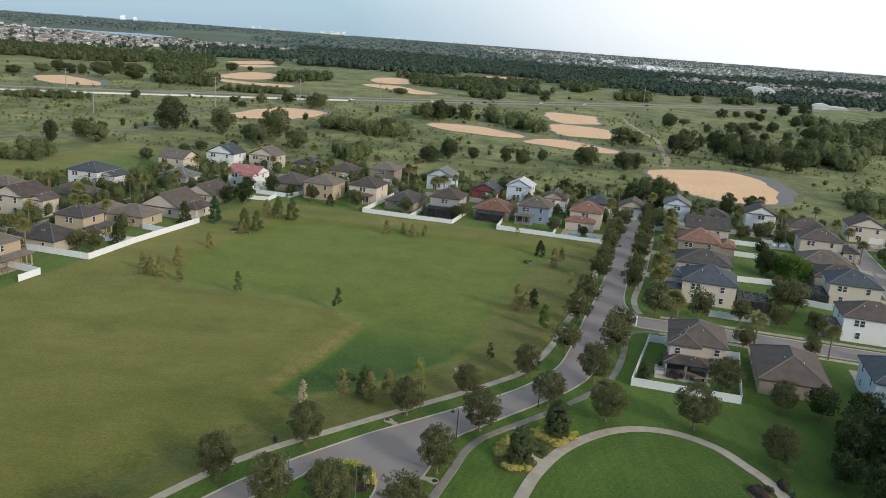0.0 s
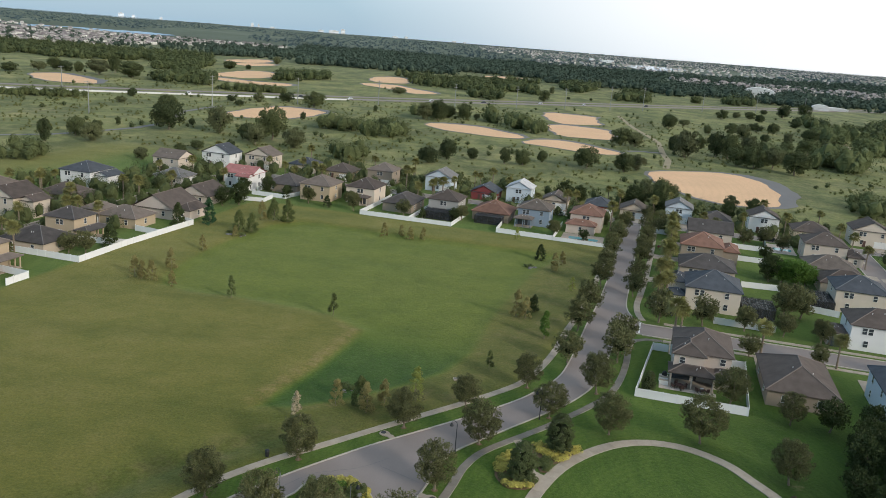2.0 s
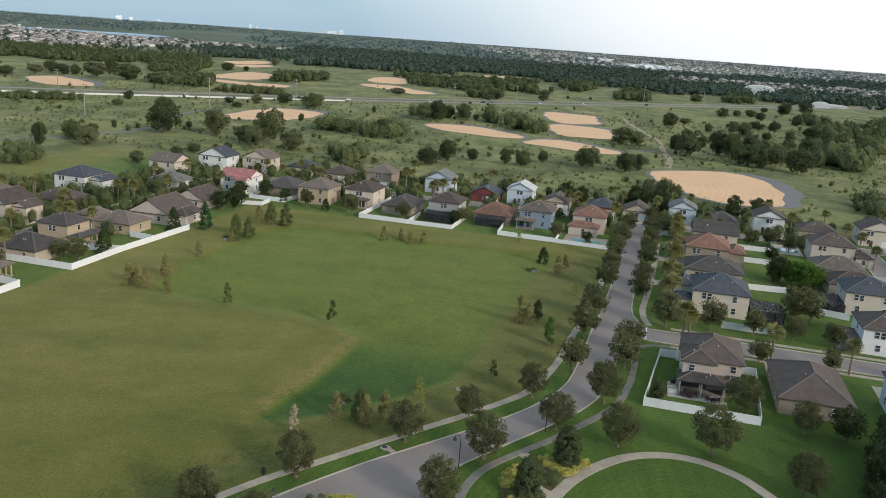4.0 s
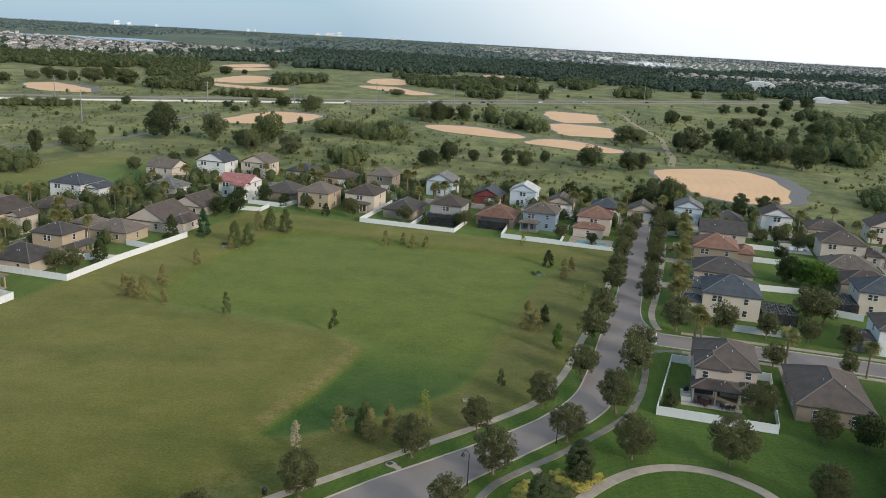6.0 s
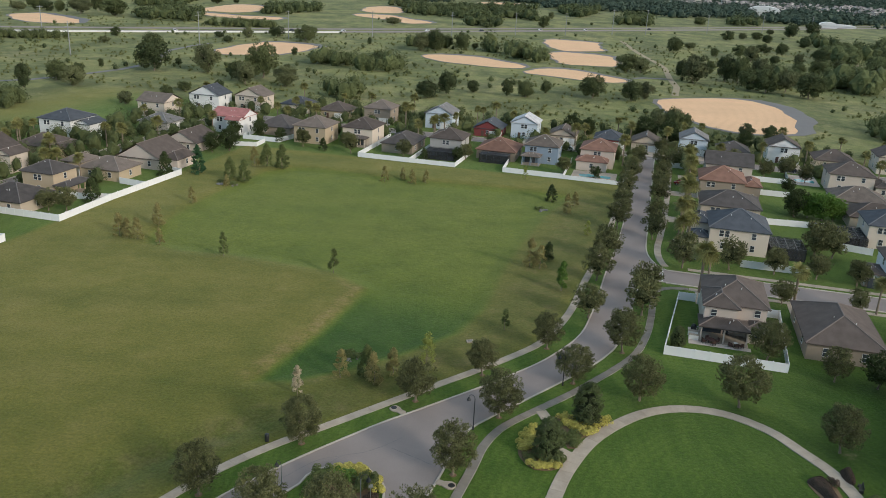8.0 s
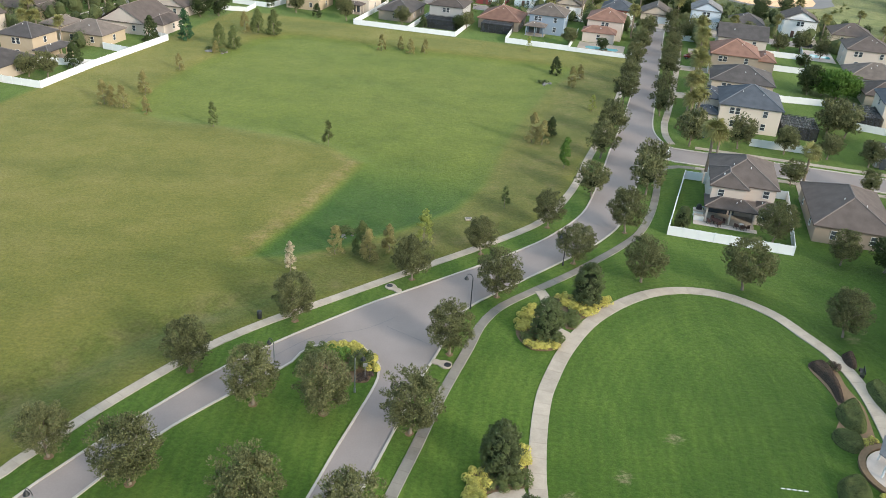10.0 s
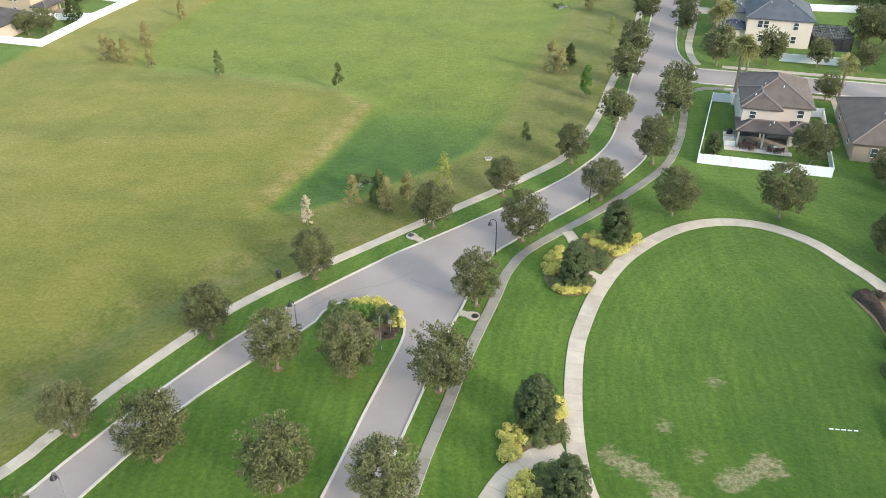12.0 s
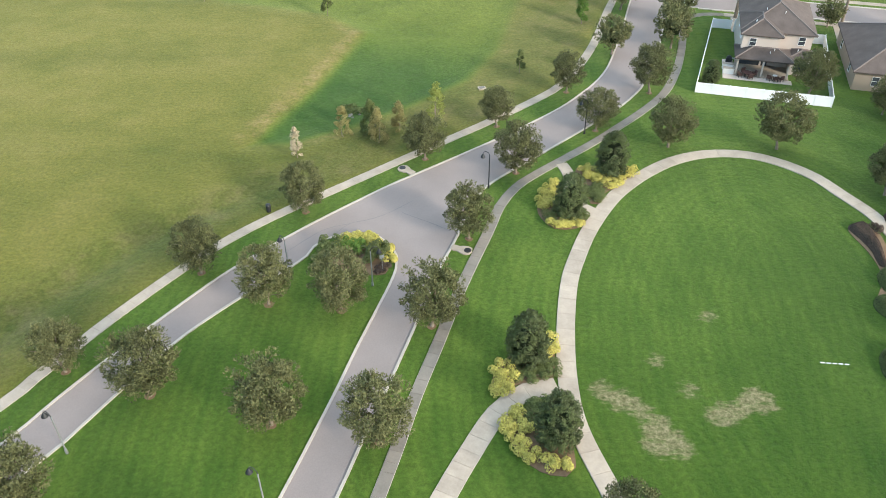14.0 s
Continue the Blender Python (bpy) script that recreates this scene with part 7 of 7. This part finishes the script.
for u, v, a, paint, label, tall in [(-33.0, 290.8, 0.0, "car_white", "white SUV parked on the street", 1.15), (-40.5, 291.0, 0.0, "car_dark", "dark car parked on the street", 1.0), (5.2, 191.8, 0.1, "car_dark", "dark car on a drive", 1.0), (-57.6, 291.0, 0.0, "car_white", "white car parked on the street", 1.0), (-160.0, 186.0, 1.57, "car_dark", "dark car parked on the street", 1.1), (4.4, 259.0, 0.0, "car_red", "dark red car on a drive", 1.0), (38.4, 292.0, 0.0, "car_dark", "dark car parked on the street", 1.1), (4.6, 291.6, 0.2, "car_dark", "dark car near the junction", 1.0), (-68, 286.6, 1.5, "car_dark", "dark car on a drive", 1.0)]:
    car(u, v, a, paint, label, tall)
for k, (t, paint) in enumerate([(0.12, "car_white"), (0.2, "car_dark"), (0.24, "car_white"), (0.31, "car_white"), (0.36, "car_dark"), (0.42, "car_white"), (0.47, "car_white"), (0.55, "car_dark")]):
    hx = -330 + t * 1000
    hy = float(np.interp(hx, [p[0] for p in HIGHWAY], [p[1] for p in HIGHWAY])) + (2 if k % 2 else -2)
    car(hx * GU.x + hy * GU.y, hx * GV.x + hy * GV.y, radians(45), paint, "car on the highway", 1.3)


# ---------------------------------------------------------------- gazebo beside the oval
gaz = base("gazebo", 47.9, 84.2, 0.0, 0.2, "white six-sided gazebo with grey roof on a paved base", "gazebo")
part("floor", tube_bm(bmesh.new(), [(0, 0, -0.05), (0, 0, 0.12)], [3.7, 3.7], 30), M["paver"], gaz, "round floor of pinkish pavers")
ring = [(4.15 * math.cos(k * math.tau / 32), 4.15 * math.sin(k * math.tau / 32)) for k in range(32)]
put("planting_ring", ribbon("planting_ring", np.array(ring), 0.35, 0.35, 0.0, 0.30, M["mulch"], True), gaz, "low ring bed of red-brown mulch")
for k in range(6):
    a = k * math.tau / 6
    px, py = 2.8 * math.cos(a), 2.8 * math.sin(a)
    part("post", box(px - 0.08, px + 0.08, py - 0.08, py + 0.08, 0.12, 2.6), M["white_trim"], gaz)
    qx, qy = 2.8 * math.cos(a + math.tau / 6), 2.8 * math.sin(a + math.tau / 6)
    if k != 2:
        part("rail", tube_bm(bmesh.new(), [(px, py, 0.95), (qx, qy, 0.95)], [0.05, 0.05], 6), M["white_trim"], gaz)
part("roof", tube_bm(bmesh.new(), [(0, 0, 2.5), (0, 0, 2.6), (0, 0, 3.9), (0, 0, 4.0)], [3.4, 3.4, 0.35, 0.1], 6), M["roof_grey"], gaz)


def bench(x, y, turn):
    ob = base("park_bench", x, y, 0.0, turn, "dark metal park bench beside the walk", "bench")
    for k in range(4):
        part("slat", box(-0.8, 0.8, -0.2 + k * 0.12, -0.11 + k * 0.12, 0.42, 0.46), M["black_metal"], ob)
    part("backrest", box(-0.8, 0.8, 0.26, 0.31, 0.5, 0.9), M["black_metal"], ob)
    for sx in (-0.7, 0.7):
        part("leg", box(sx - 0.04, sx + 0.04, -0.2, 0.3, 0, 0.42), M["black_metal"], ob)


bench(51.0, 101.4, radians(250))


def sign_post(x, y):
    ob = base("sign_post", x, y, 0.0, 0.4, "small grey street sign on a thin post", "sign")
    part("post", tube_bm(bmesh.new(), [(0, 0, -0.1), (0, 0, 2.2)], [0.035, 0.035], 7), M["grey_metal"], ob)
    part("plate", box(-0.25, 0.25, -0.015, 0.015, 1.75, 2.2), M["grey_metal"], ob)


sign_post(-7.9, 95.1)


def rock(x, y, r):
    bm = bmesh.new()
    bmesh.ops.create_icosphere(bm, subdivisions=2, radius=r)
    for v in bm.verts:
        v.co *= 1 + 0.35 * noise.noise(v.co * 2.2 / r + Vector((x, y, 0)))
        v.co.z *= 0.6
    ob = base("rock", x, y, height(x, y), random.uniform(0, 6), "grey rough rock in wet grass", "rock", "rocks")
    part("stone", bm, M["rock"], ob)


for k in range(6):
    rock(-14.3 + random.uniform(-1.6, 1.6), 131.0 + random.uniform(-1.2, 1.2), random.uniform(0.15, 0.35))
for k in range(7):
    rock(25.0 + random.uniform(-1.4, 1.4), 217.5 + random.uniform(-0.8, 0.8), random.uniform(0.3, 0.7))
for k in range(8):
    rock(-58.5 + random.uniform(-2.4, 2.4), 226.8 + random.uniform(-0.8, 0.8), random.uniform(0.3, 0.7))
for x, y, r in [(-14.8, 132.2, 1.3), (-13.2, 131.6, 0.8), (24.2, 219, 1.4), (-57, 227.6, 1.6), (-60, 228.2, 1.4)]:
    shrub(x, y, r, 0.7, "leaf_hedge", "clump of dark green reeds in wet ground", group="reeds", leaf=0.14, name="reeds")
vault = base("utility_box", 4.4, 137.6, height(4.4, 137.6), 0.2, "low square concrete utility vault in bare soil", "utility box")
part("body", box(-0.55, 0.55, -0.45, 0.45, -0.1, 0.2), M["concrete"], vault)
part("lid", box(-0.4, 0.4, -0.32, 0.32, 0.202, 0.24), M["rock"], vault)
